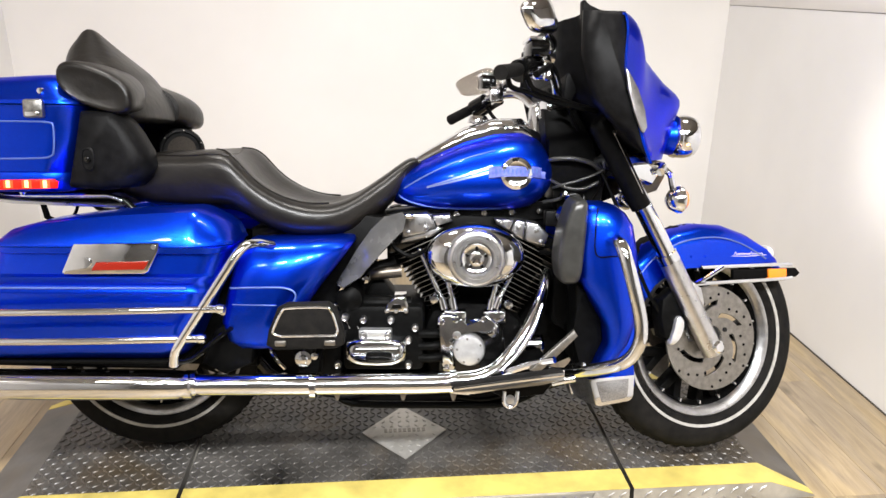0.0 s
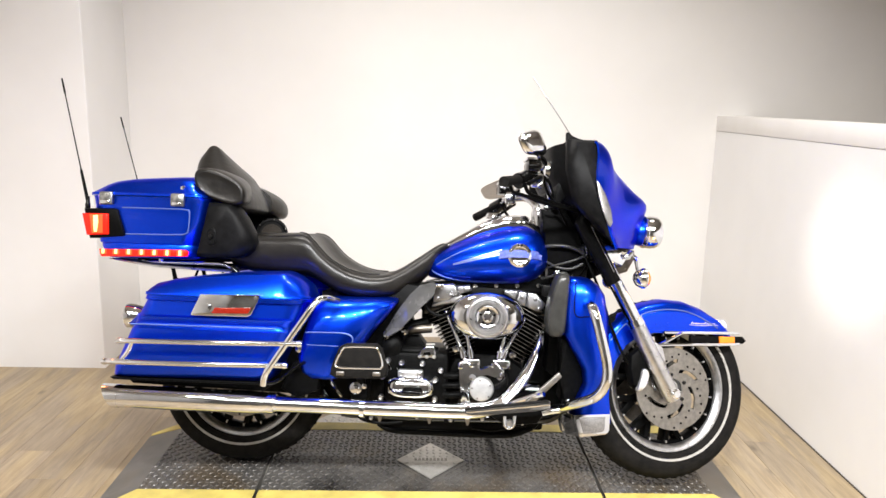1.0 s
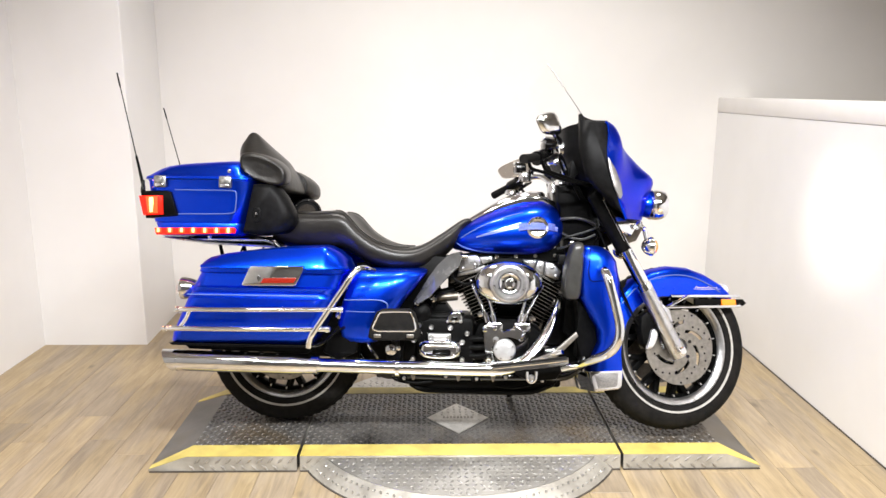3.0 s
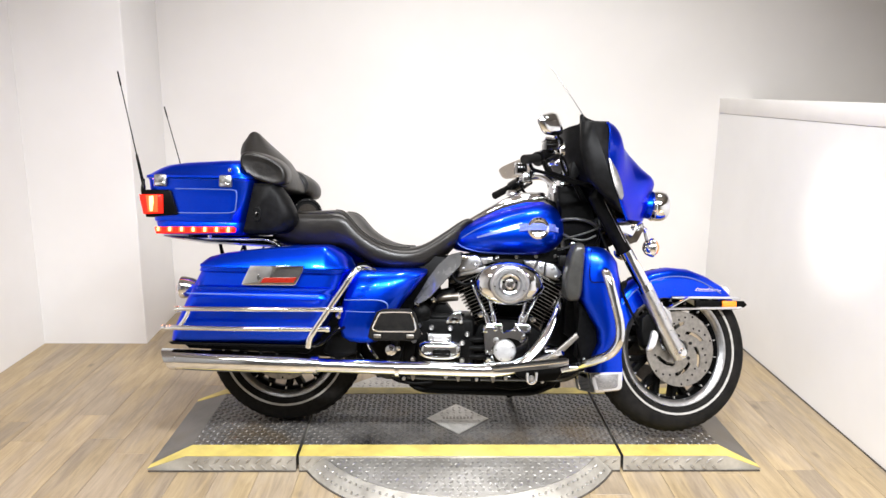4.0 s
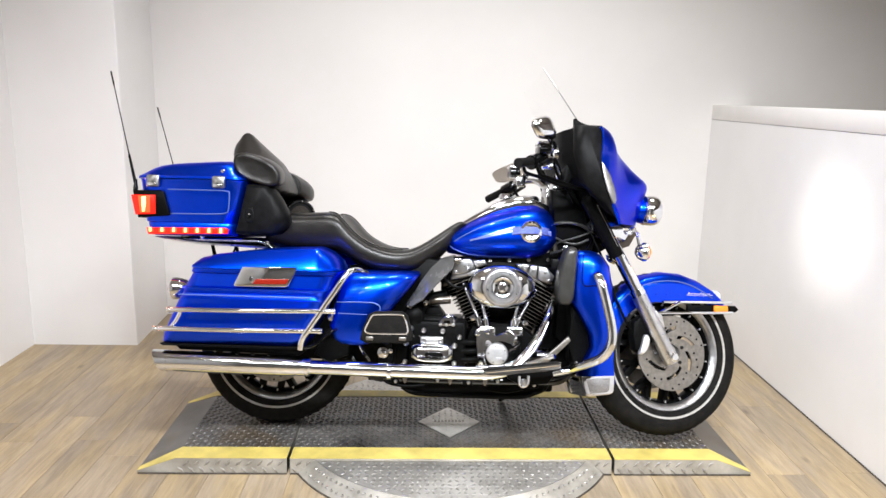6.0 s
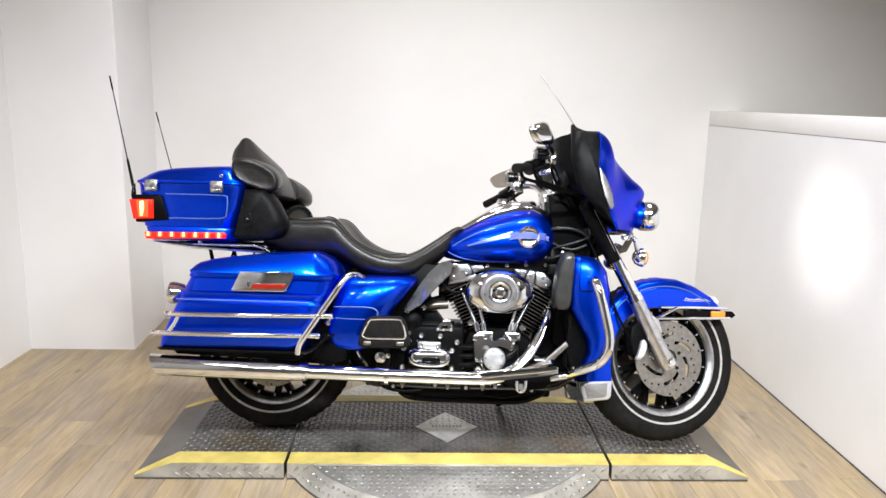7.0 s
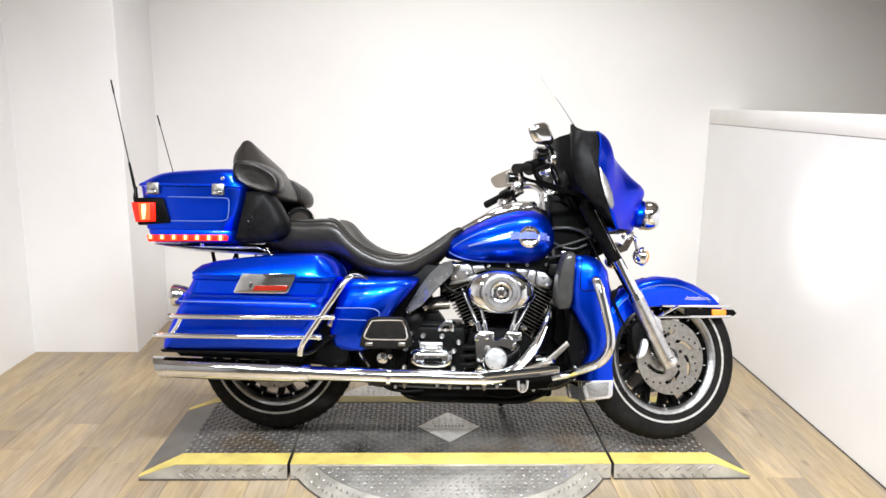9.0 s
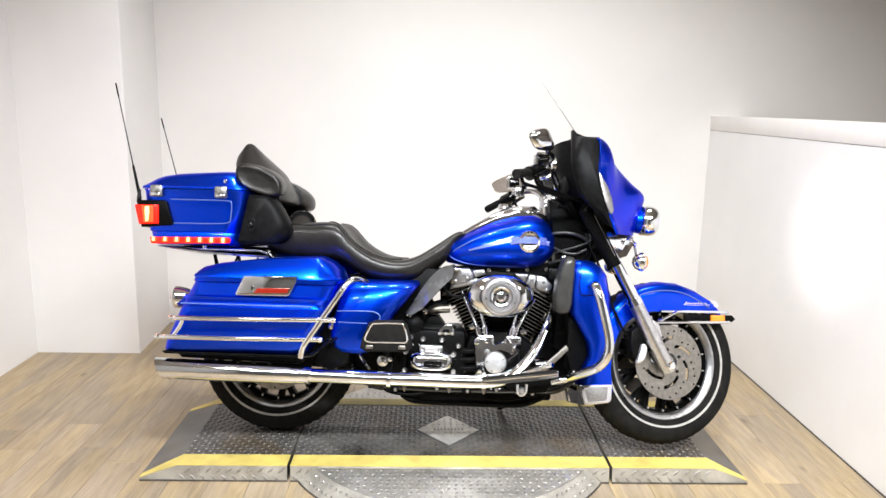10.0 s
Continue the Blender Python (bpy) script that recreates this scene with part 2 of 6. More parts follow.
wire(PLANK, _kn.outputs["Distance"], _kr.inputs["Value"])
_km = nd(PLANK, "ShaderNodeVectorMath")
_km.operation = "SCALE"
wire(PLANK, _tn.outputs[2], _km.inputs[0])
wire(PLANK, _kr.outputs[0], _km.inputs["Scale"])
_mx = nd(PLANK, "ShaderNodeHueSaturation", Saturation=1.0)
_mr = nd(PLANK, "ShaderNodeMapRange")
_mr.inputs["To Min"].default_value, _mr.inputs["To Max"].default_value = 0.72, 1.28
_ad = nd(PLANK, "ShaderNodeMath")
_ad.operation = "MULTIPLY_ADD"
_ad.inputs[1].default_value = 0.45
wire(PLANK, _n2.outputs["Fac"], _ad.inputs[0])
_rh = nd(PLANK, "ShaderNodeMath")
_rh.operation = "MULTIPLY"
_rh.inputs[1].default_value = 0.55
wire(PLANK, _oi.outputs["Random"], _rh.inputs[0])
wire(PLANK, _rh.outputs[0], _ad.inputs[2])
wire(PLANK, _ad.outputs[0], _mr.inputs["Value"])
wire(PLANK, _mr.outputs[0], _mx.inputs["Value"])
wire(PLANK, _km.outputs[0], _mx.inputs["Color"])
wire(PLANK, _mx.outputs[0], shader(PLANK).inputs["Base Color"])
_bp = nd(PLANK, "ShaderNodeBump", Strength=0.12, Distance=0.001)
wire(PLANK, _n1.outputs["Fac"], _bp.inputs["Height"])
wire(PLANK, _bp.outputs[0], shader(PLANK).inputs["Normal"])


# ---- mesh helpers ----
def finish(bm, material, smooth=True, sharp=38):
    bmesh.ops.recalc_face_normals(bm, faces=bm.faces)
    for f in bm.faces:
        f.smooth = smooth
    for e in bm.edges:
        if len(e.link_faces) == 2 and e.calc_face_angle(0) > radians(sharp):
            e.smooth = False
    me = bpy.data.meshes.new("mesh")
    bm.to_mesh(me)
    bm.free()
    for m in material if isinstance(material, (list, tuple)) else (material,):
        me.materials.append(m)
    return me


def part(name, bm, material, parent=None, label="", m=None, sharp=38):
    ob = new(name, finish(bm, material, sharp=sharp))
    if parent is not None:
        ob.parent = parent
    if m is not None:
        ob.matrix_basis = m
    return tagged(ob, label)


def thing(name, bm, material, label, category, group="", kind="", m=None, sharp=38):
    ob = part(name, bm, material, None, m=m, sharp=sharp)
    return tagged(ob, label, category, group, kind)


def loft(rings, cap=True, closed=True, bm=None):
    bm = bm or bmesh.new()
    rows = [[bm.verts.new(p) for p in r] for r in rings]
    n = len(rows[0])
    for a, b in zip(rows, rows[1:]):
        for i in range(n if closed else n - 1):
            j = (i + 1) % n
            bm.faces.new((a[i], a[j], b[j], b[i]))
    if cap and closed:
        bm.faces.new(rows[0][::-1])
        bm.faces.new(rows[-1])
    return bm


def box(x0, x1, y0, y1, z0, z1, bevel=0.0, bm=None, seg=2):
    bm = bm or bmesh.new()
    vs = bmesh.ops.create_cube(bm, size=1)["verts"]
    for v in vs:
        v.co = (x0 + (v.co.x + 0.5) * (x1 - x0), y0 + (v.co.y + 0.5) * (y1 - y0), z0 + (v.co.z + 0.5) * (z1 - z0))
    if bevel:
        es = list({e for v in vs for e in v.link_edges})
        bmesh.ops.bevel(bm, geom=es, offset=bevel, segments=seg, affect="EDGES", profile=0.5)
    return bm


def rrect(a0, a1, b0, b1, r, n=4):
    """Rounded rectangle as pairs, counter-clockwise."""
    r = min(r, abs(a1 - a0) / 2 - 1e-4, abs(b1 - b0) / 2 - 1e-4)
    out = []
    for cx, cy, s in ((a1 - r, b1 - r, 0), (a0 + r, b1 - r, 90), (a0 + r, b0 + r, 180), (a1 - r, b0 + r, 270)):
        for k in range(n + 1):
            t = radians(s + 90 * k / n)
            out.append((cx + r * math.cos(t), cy + r * math.sin(t)))
    return out


def sup(ca, cb, ra, rb, n=2.5, k=24, rb2=None):
    """Superellipse as pairs; rb2: another half-height below the middle."""
    out = []
    for i in range(k):
        t = 2 * math.pi * i / k
        c, s = math.cos(t), math.sin(t)
        h = rb if s >= 0 or rb2 is None else rb2
        out.append((ca + ra * math.copysign(abs(c) ** (2 / n), c), cb + h * math.copysign(abs(s) ** (2 / n), s)))
    return out


def slab(poly, v0, v1, bevel=0.006, seg=2, bm=None):
    """A side-view outline (u, w) given depth from v0 to v1, with rounded edges."""
    bm2 = bmesh.new()
    a = [bm2.verts.new((u, v0, w)) for u, w in poly]
    b = [bm2.verts.new((u, v1, w)) for u, w in poly]
    n = len(poly)
    fa, fb = bm2.faces.new(a), bm2.faces.new(b[::-1])
    for i in range(n):
        bm2.faces.new((a[i], b[i], b[(i + 1) % n], a[(i + 1) % n]))
    if bevel:
        es = list(fa.edges) + list(fb.edges)
        bmesh.ops.bevel(bm2, geom=es, offset=bevel, segments=seg, affect="EDGES", profile=0.5)
    if bm is None:
        return bm2
    return join(bm, bm2)


def join(bm, other):
    me = bpy.data.meshes.new("t")
    other.to_mesh(me)
    other.free()
    bm.from_mesh(me)
    bpy.data.meshes.remove(me)
    return bm


def spline(pts, k=6):
    """A smooth line through the points."""
    p = [Vector(q) for q in pts]
    p = [p[0] * 2 - p[1]] + p + [p[-1] * 2 - p[-2]]
    out = []
    for i in range(1, len(p) - 2):
        for j in range(k):
            t = j / k
            out.append(0.5 * (2 * p[i] + (p[i + 1] - p[i - 1]) * t + (2 * p[i - 1] - 5 * p[i] + 4 * p[i + 1] - p[i + 2]) * t * t + (3 * p[i] - p[i - 1] - 3 * p[i + 1] + p[i + 2]) * t ** 3))
    out.append(p[-2])
    return out


def tube(pts, r, seg=10, k=6, bm=None, smooth=True):
    """A round bar along the points; r a number or one for each point."""
    path = spline(pts, k) if smooth and len(pts) > 2 else [Vector(q) for q in pts]
    n = len(path)
    rings, up = [], None
    for i, q in enumerate(path):
        d = (path[min(i + 1, n - 1)] - path[max(i - 1, 0)]).normalized()
        if up is None:
            up = Vector((0, 0, 1)) if abs(d.z) < 0.8 else Vector((1, 0, 0))
        side = d.cross(up).normalized()
        up = side.cross(d).normalized()
        if isinstance(r, (int, float)):
            rr = r
        else:
            f = i / max(n - 1, 1) * (len(r) - 1)
            a = min(int(f), len(r) - 2)
            rr = r[a] + (r[a + 1] - r[a]) * (f - a)
        rings.append([q + side * (rr * math.cos(2 * math.pi * j / seg)) + up * (rr * math.sin(2 * math.pi * j / seg)) for j in range(seg)])
    return loft(rings, bm=bm)


def lathe(profile, centre, axis="y", seg=48, bm=None, turn=None):
    """Turns pairs (radius, place along the axis) round the axis through centre."""
    c = Vector(centre)
    rings = []
    for r, a in profile:
        ring = []
        for i in range(seg):
            t = 2 * math.pi * i / seg
            x, y = r * math.cos(t), r * math.sin(t)
            p = {"y": Vector((x, a, y)), "x": Vector((a, x, y)), "z": Vector((x, y, a))}[axis]
            ring.append(c + (turn @ p if turn else p))
        rings.append(ring)
    bm = bm or bmesh.new()
    return loft(rings, cap=profile[0][0] > 1e-6, bm=bm)


def ring_lathe(profile, centre, axis="y", seg=64, bm=None, turn=None):
    """A closed profile turned into a ring."""
    bm = bm or bmesh.new()
    c = Vector(centre)
    rows = []
    for i in range(seg):
        t = 2 * math.pi * i / seg
        row = []
        for r, a in profile:
            x, y = r * math.cos(t), r * math.sin(t)
            p = {"y": Vector((x, a, y)), "x": Vector((a, x, y)), "z": Vector((x, y, a))}[axis]
            row.append(bm.verts.new(c + (turn @ p if turn else p)))
        rows.append(row)
    n = len(profile)
    for i in range(seg):
        a, b = rows[i], rows[(i + 1) % seg]
        for j in range(n):
            bm.faces.new((a[j], a[(j + 1) % n], b[(j + 1) % n], b[j]))
    return bm


def moved(bm, m):
    bmesh.ops.transform(bm, matrix=m, verts=bm.verts)
    return bm


# ---- setting ----
XL, XR, YB, YP, YF, ZC = -2.28, 1.66, 1.70, 1.10, -5.2, 3.0
floor_ob = thing("floor", box(-2.6, 4.4, -5.4, 2.1, -0.12, -0.006), PLANK, "light brown wood-look plank floor", "floor", kind="structure")
thing("wall_left", box(XL - 0.15, XL, YF, YP + 0.2, -0.006, ZC), WALL, "smooth white painted side wall", "wall", kind="structure")
PIL = [(XL - 0.15, YP), (-1.714, YP), (-1.710, YP + 0.004), (-1.742, YB), (-1.746, YB + 0.15), (XL - 0.15, YB + 0.15)]
thing("wall_pilaster", loft([[(x, y, z) for x, y in PIL] for z in (-0.006, ZC)]), WALL, "white painted wall projection beside the bay", "wall", kind="structure")
thing("wall_back", box(-1.85, 4.2, YB, YB + 0.15, -0.006, ZC), BACKWALL, "plain white painted back wall, faintly beige", "wall", kind="structure")
right_m = pose(1.643, 0.4, 0, 0, 0, -0.8)
thing("wall_right", box(0, 0.14, -5.7, 1.32, -0.006, 1.285), WALL, "low glossy white panelled partition wall", "wall", kind="structure", m=right_m)
thing("trim_ledge", box(-0.0025, 0.20, -5.7, 1.32, 1.287, 1.375, 0.004), TRIM, "painted ledge board capping the low partition", "trim", kind="structure", m=right_m)
thing("trim_floor_joint", box(-0.005, -0.0005, -5.7, 1.28, -0.004, 0.0045), JOINT_DARK, "dark line where the partition meets the floor", "trim", kind="structure", m=right_m)
thing("wall_far", box(4.2, 4.35, YF, YB + 0.15, -0.006, ZC), BACKWALL, "painted wall beyond the low partition", "wall", kind="structure")
thing("wall_front", box(XL - 0.15, 4.35, YF - 0.15, YF, -0.006, ZC), DIM, "unseen wall closing the room, toned for chrome reflections", "wall", kind="structure")
thing("ceiling", box(XL - 0.15, 4.35, YF - 0.15, YB + 0.15, ZC, ZC + 0.1), CEIL, "unseen grey ceiling, toned for wall tops and chrome", "ceiling", kind="structure")

# ---- turntable platform ----
HP = 0.06


def tread_marks(cells, z, length=0.026, width=0.0075, height=0.0028):
    """Small raised bars at alternate slants, joined."""
    verts, faces = [], []
    for x, y, a in cells:
        c, s = math.cos(radians(a)), math.sin(radians(a))
        k = len(verts)
        for lx, ly, lz in ((-0.5, 0, 0), (0, -0.5, 0), (0.5, 0, 0), (0, 0.5, 0), (-0.32, 0, 1), (0, -0.28, 1), (0.32, 0, 1), (0, 0.28, 1)):
            px, py = lx * length, ly * width * 2
            verts.append((x + px * c - py * s, y + px * s + py * c, z + lz * height))
        faces += [(k, k + 1, k + 5, k + 4), (k + 1, k + 2, k + 6, k + 5), (k + 2, k + 3, k + 7, k + 6), (k + 3, k, k + 4, k + 7), (k + 4, k + 5, k + 6, k + 7)]
    bm = bmesh.new()
    vs = [bm.verts.new(p) for p in verts]
    for f in faces:
        bm.faces.new([vs[i] for i in f])
    return bm


def grid_cells(x0, x1, y0, y1, step, keep=lambda x, y: True):
    out = []
    nx, ny = int((x1 - x0) / step), int((y1 - y0) / step)
    for i in range(nx):
        for j in range(ny):
            x, y = x0 + (i + 0.5) * (x1 - x0) / nx, y0 + (j + 0.5) * (y1 - y0) / ny
            if keep(x, y):
                out.append((x, y, 45 if (i + j) % 2 else -45))
    return out


table = tagged(new("display_turntable"), "low steel motorcycle display turntable with yellow-edged tread-plate deck", "turntable")
Y0, Y1 = -0.32, 0.33
YIN0, YIN1 = -0.232, 0.262
SEAM, XC, XT = 0.615, 1.035, 1.185
XCR, XTR = 1.016, 1.156

disc = part("turning_disc", lathe([(0.606, 0.050), (0.606, 0.0562), (0.604, 0.0565), (0.0, 0.0565)], (0, 0.005, 0), "z", 96), TREAD, table, "round bright tread-plate disc with a sloped rim")
part("sloped_rim", ring_lathe([(0.668, 0.002), (0.614, 0.0530), (0.6075, 0.0555), (0.6075, 0.002)], (0, 0.005, 0), "z", 96), SKIRT, disc, "weathered steel rim sloping to the floor")
# dark ring carries the shadow gap round the rim's foot
part("rim_gap_shade", ring_lathe([(0.671, 0.0008), (0.671, 0.0045), (0.664, 0.0045), (0.664, 0.0008)], (0, 0.005, 0), "z", 96), JOINT_DARK, disc)
tagged(part("tread_pattern", tread_marks(grid_cells(-0.6, 0.6, -0.6, 0.6, 0.027, lambda x, y: math.hypot(x, y) < 0.59 and (y < Y0 - 0.01 or y > Y1 + 0.01)), 0.0565, 0.024, 0.0058, 0.0020), DIAMOND, disc), kind="stuff")
rim_cells = []
for i in range(150):
    t = 2 * math.pi * i / 150
    for r in (0.625, 0.648):
        x, y = r * math.cos(t), r * math.sin(t) + 0.005
        if y < Y0 - 0.03 or y > Y1 + 0.03:
            rim_cells.append((x, y, math.degrees(t) + (45 if i % 2 else -45), r))


def slope_marks(items):
    bm = bmesh.new()
    for x, y, a, r in items:
        m = pose(x, y, 0.0545 - (r - 0.612) / 0.056 * 0.0525, 0, 0, a)
        join(bm, moved(tread_marks([(0, 0, 0)], 0, 0.02, 0.006, 0.003), m))
    return bm


tagged(part("rim_tread", slope_marks([c for c in rim_cells if c[1] < 0]), DIAMOND, disc), kind="stuff")


def deck_piece(name, x0, x1, ramp):
    """One deck section: a slab with steep skirts; ramp -1 or 1 slopes that end to the floor."""
    bm = bmesh.new()
    z = HP
    sk = 0.006
    if ramp == 0:
        top = [(x0, Y0, z), (x1, Y0, z), (x1, Y1, z), (x0, Y1, z)]
        low = [(x0, Y0 - sk, 0.001), (x1, Y0 - sk, 0.001), (x1, Y1 + sk, 0.001), (x0, Y1 + sk, 0.001)]
        t = [bm.verts.new(p) for p in top]
        b = [bm.verts.new(p) for p in low]
        bm.faces.new(t)
        bm.faces.new(b[::-1])
        for i in range(4):
            bm.faces.new((t[i], b[i], b[(i + 1) % 4], t[(i + 1) % 4]))
    else:
        xi, xc, xt = (x0, XCR, XTR) if ramp > 0 else (x1, -XC, -XT)
        t = [bm.verts.new(p) for p in ((xi, Y0, z), (xc, Y0, z), (xt, Y0 + 0.012, 0.004), (xt, Y1 - 0.012, 0.004), (xc, Y1, z), (xi, Y1, z))]
        b = [bm.verts.new(p) for p in ((xi, Y0 - sk, 0.001), (xc, Y0 - sk, 0.001), (xt, Y0 + 0.006, 0.001), (xt, Y1 - 0.006, 0.001), (xc, Y1 + sk, 0.001), (xi, Y1 + sk, 0.001))]
        bm.faces.new((t[0], t[1], t[4], t[5]))
        bm.faces.new((t[1], t[2], t[3], t[4]))
        bm.faces.new(b[::-1])
        for i in range(6):
            bm.faces.new((t[i], b[i], b[(i + 1) % 6], t[(i + 1) % 6]))
    return part(name, bm, [DECK, SKIRT], table, sharp=20)


def paint_skirts(ob):
    for p in ob.data.polygons:
        if abs(p.normal.y) > 0.5:
            p.material_index = 1


def stripe(x0, x1, y_in, y_out, ramp, parent):
    """Yellow border band lying on the deck; on a ramp it follows the slope to the tip."""
    bm = bmesh.new()
    e = 0.0022
    rows = [(x0, y_in, y_out, HP + e), (x1, y_in, y_out, HP + e)]
    if ramp:
        s = 1 if ramp > 0 else -1
        rows = [(rows[0] if s > 0 else rows[1]), ((XCR if s > 0 else -XC), y_in, y_out, HP + e), ((XTR - 0.002 if s > 0 else 0.002 - XT), y_out + (y_in - y_out) * 0.45, y_out + (y_in - y_out) * 0.12, 0.004 + e)]
    vs = [(bm.verts.new((x, a, z)), bm.verts.new((x, b, z)), bm.verts.new((x, a, z - 0.002)), bm.verts.new((x, b, z - 0.002))) for x, a, b, z in rows]
    for p, q in zip(vs, vs[1:]):
        bm.faces.new((p[0], p[1], q[1], q[0]))
        bm.faces.new((p[1], p[3], q[3], q[1]))
        bm.faces.new((p[2], p[0], q[0], q[2]))
    part("yellow_stripe", bm, YELLOW, parent, "worn yellow edge stripe")


def skirt_marks(x0, x1, y):
    out = bmesh.new()
    n = int(abs(x1 - x0) / 0.040)
    for i in range(n):
        for j in (0.25, 0.7):
            x = x0 + (x1 - x0) * (i + 0.5 + (0.5 if j > 0.5 else 0)) / (n + 0.6)
            m = pose(x, y - 0.006 * (1 - j), HP * j, 84, 0, 0) @ pose(0, 0, 0, 0, 0, 42 if j > 0.5 else -42)
            join(out, moved(tread_marks([(0, 0, 0)], 0, 0.034, 0.0058, 0.003), m))
    return out


for nm, a, b, rp in (("deck_plate", -SEAM + 0.006, SEAM - 0.006, 0), ("ramp_plate", SEAM + 0.006, XTR, 1), ("ramp_plate", -XT, -SEAM - 0.006, -1)):
    ob = deck_piece(nm, a, b, rp)
    paint_skirts(ob)
    # dark strip drawn in for the shadow gap and dirt under the skirt
    part("skirt_gap_shade", box(max(a, -XT + 0.01), min(b, XTR - 0.01), Y0 - 0.0105, Y0 - 0.0045, 0.0008, 0.0048), JOINT_DARK, ob)
    stripe(a, b, YIN0, Y0, rp, ob)
    stripe(a, b, YIN1, Y1, rp, ob)
    c0, c1 = (a, b) if rp == 0 else ((a, XCR) if rp > 0 else (-XC, b))
    keep = (lambda x, y: abs(x) / 0.135 + abs(y) / 0.148 > 1.05) if rp == 0 else (lambda x, y: True)
    tagged(part("tread_pattern", tread_marks(grid_cells(c0, c1, YIN0, YIN1, 0.0215, keep), HP, 0.025, 0.0055, 0.0026), DECK, ob), kind="stuff")
    d0, d1 = (a, -0.52) if rp == 0 else (c0, c1)
    tagged(part("skirt_tread", skirt_marks(d0, d1, Y0), DIAMOND, ob), kind="stuff")
    if rp == 0:
        tagged(part("skirt_tread", skirt_marks(0.52, b, Y0), DIAMOND, ob), kind="stuff")

bm = bmesh.new()
q = [(0.13, 0), (0, 0.143), (-0.13, 0), (0, -0.143)]
loft([[(x, y, HP + 0.001) for x, y in q], [(x, y, HP + 0.004) for x, y in q], [(x * 0.97, y * 0.97, HP + 0.005) for x, y in q]], bm=bm)
plate = part("diamond_plate", bm, PLATE, table, "bright steel diamond-shaped plate set in the deck")
tagged(part("plate_tread", tread_marks(grid_cells(-0.13, 0.13, -0.143, 0.143, 0.024, lambda x, y: abs(x) / 0.122 + abs(y) / 0.134 < 1 and abs(y) > 0.02), HP + 0.005, 0.018, 0.005, 0.0016), PLATE, plate), kind="stuff")
bm = bmesh.new()
for k in range(9):
    box(-0.062 + k * 0.0145, -0.062 + k * 0.0145 + 0.010, -0.006, 0.012, HP + 0.0048, HP + 0.0062, bm=bm)
part("stamped_bars", bm, DISC, plate)

# ---- motorcycle ----
# local axes: u ahead, v to the bike's left, w up; the bike leans on its stand
bike = tagged(new("touring_motorcycle"), "cobalt blue full-dress touring motorcycle with chrome engine, leaning on its stand", "motorcycle")
bike.matrix_basis = pose(0.05, -0.045, HP + 0.003, 0, 0, -4) @ pose(0, 0, 0, -11, 0, 0)
WR = 0.325
AXF = Vector((0.836, 0, WR))
AXR = Vector((-0.765, 0, WR))
RAKE = Vector((-math.sin(radians(27)), 0, math.cos(radians(27))))


def turned(deg):
    return Matrix.Translation(AXF) @ Matrix.Rotation(radians(deg), 4, RAKE) @ Matrix.Translation(-AXF)


STEER = Matrix.Translation((-0.027, -0.032, 0.006)) @ turned(17)
ROLLING = Matrix.Translation((-0.041, -0.034, 0.012)) @ turned(19)
BARS = turned(9)


def slotted_disc(c, y0, y1):
    """Steel plate with six curved slots cut right through."""
    nr, nt = 60, 300
    rs = [0.036 + (0.147 - 0.036) * i / nr for i in range(nr + 1)]
    bm = bmesh.new()
    g = [[bm.verts.new(c + Vector((r * math.cos(2 * math.pi * j / nt), y0, r * math.sin(2 * math.pi * j / nt)))) for j in range(nt)] for r in rs]
    for i in range(nr):
        r = (rs[i] + rs[i + 1]) / 2
        for j in range(nt):
            t = 2 * math.pi * (j + 0.5) / nt
            k = (t - 0.30) % (math.pi / 3)
            if k < 0.86 and abs(r - (0.102 - 0.036 * k / 0.86)) < 0.0075:
                continue
            bm.faces.new((g[i][j], g[i + 1][j], g[i + 1][(j + 1) % nt], g[i][(j + 1) % nt]))
    bmesh.ops.delete(bm, geom=[v for v in bm.verts if not v.link_faces], context="VERTS")
    ex = bmesh.ops.extrude_face_region(bm, geom=bm.faces[:])
    bmesh.ops.translate(bm, vec=(0, y1 - y0, 0), verts=[q for q in ex["geom"] if isinstance(q, bmesh.types.BMVert)])
    return bm


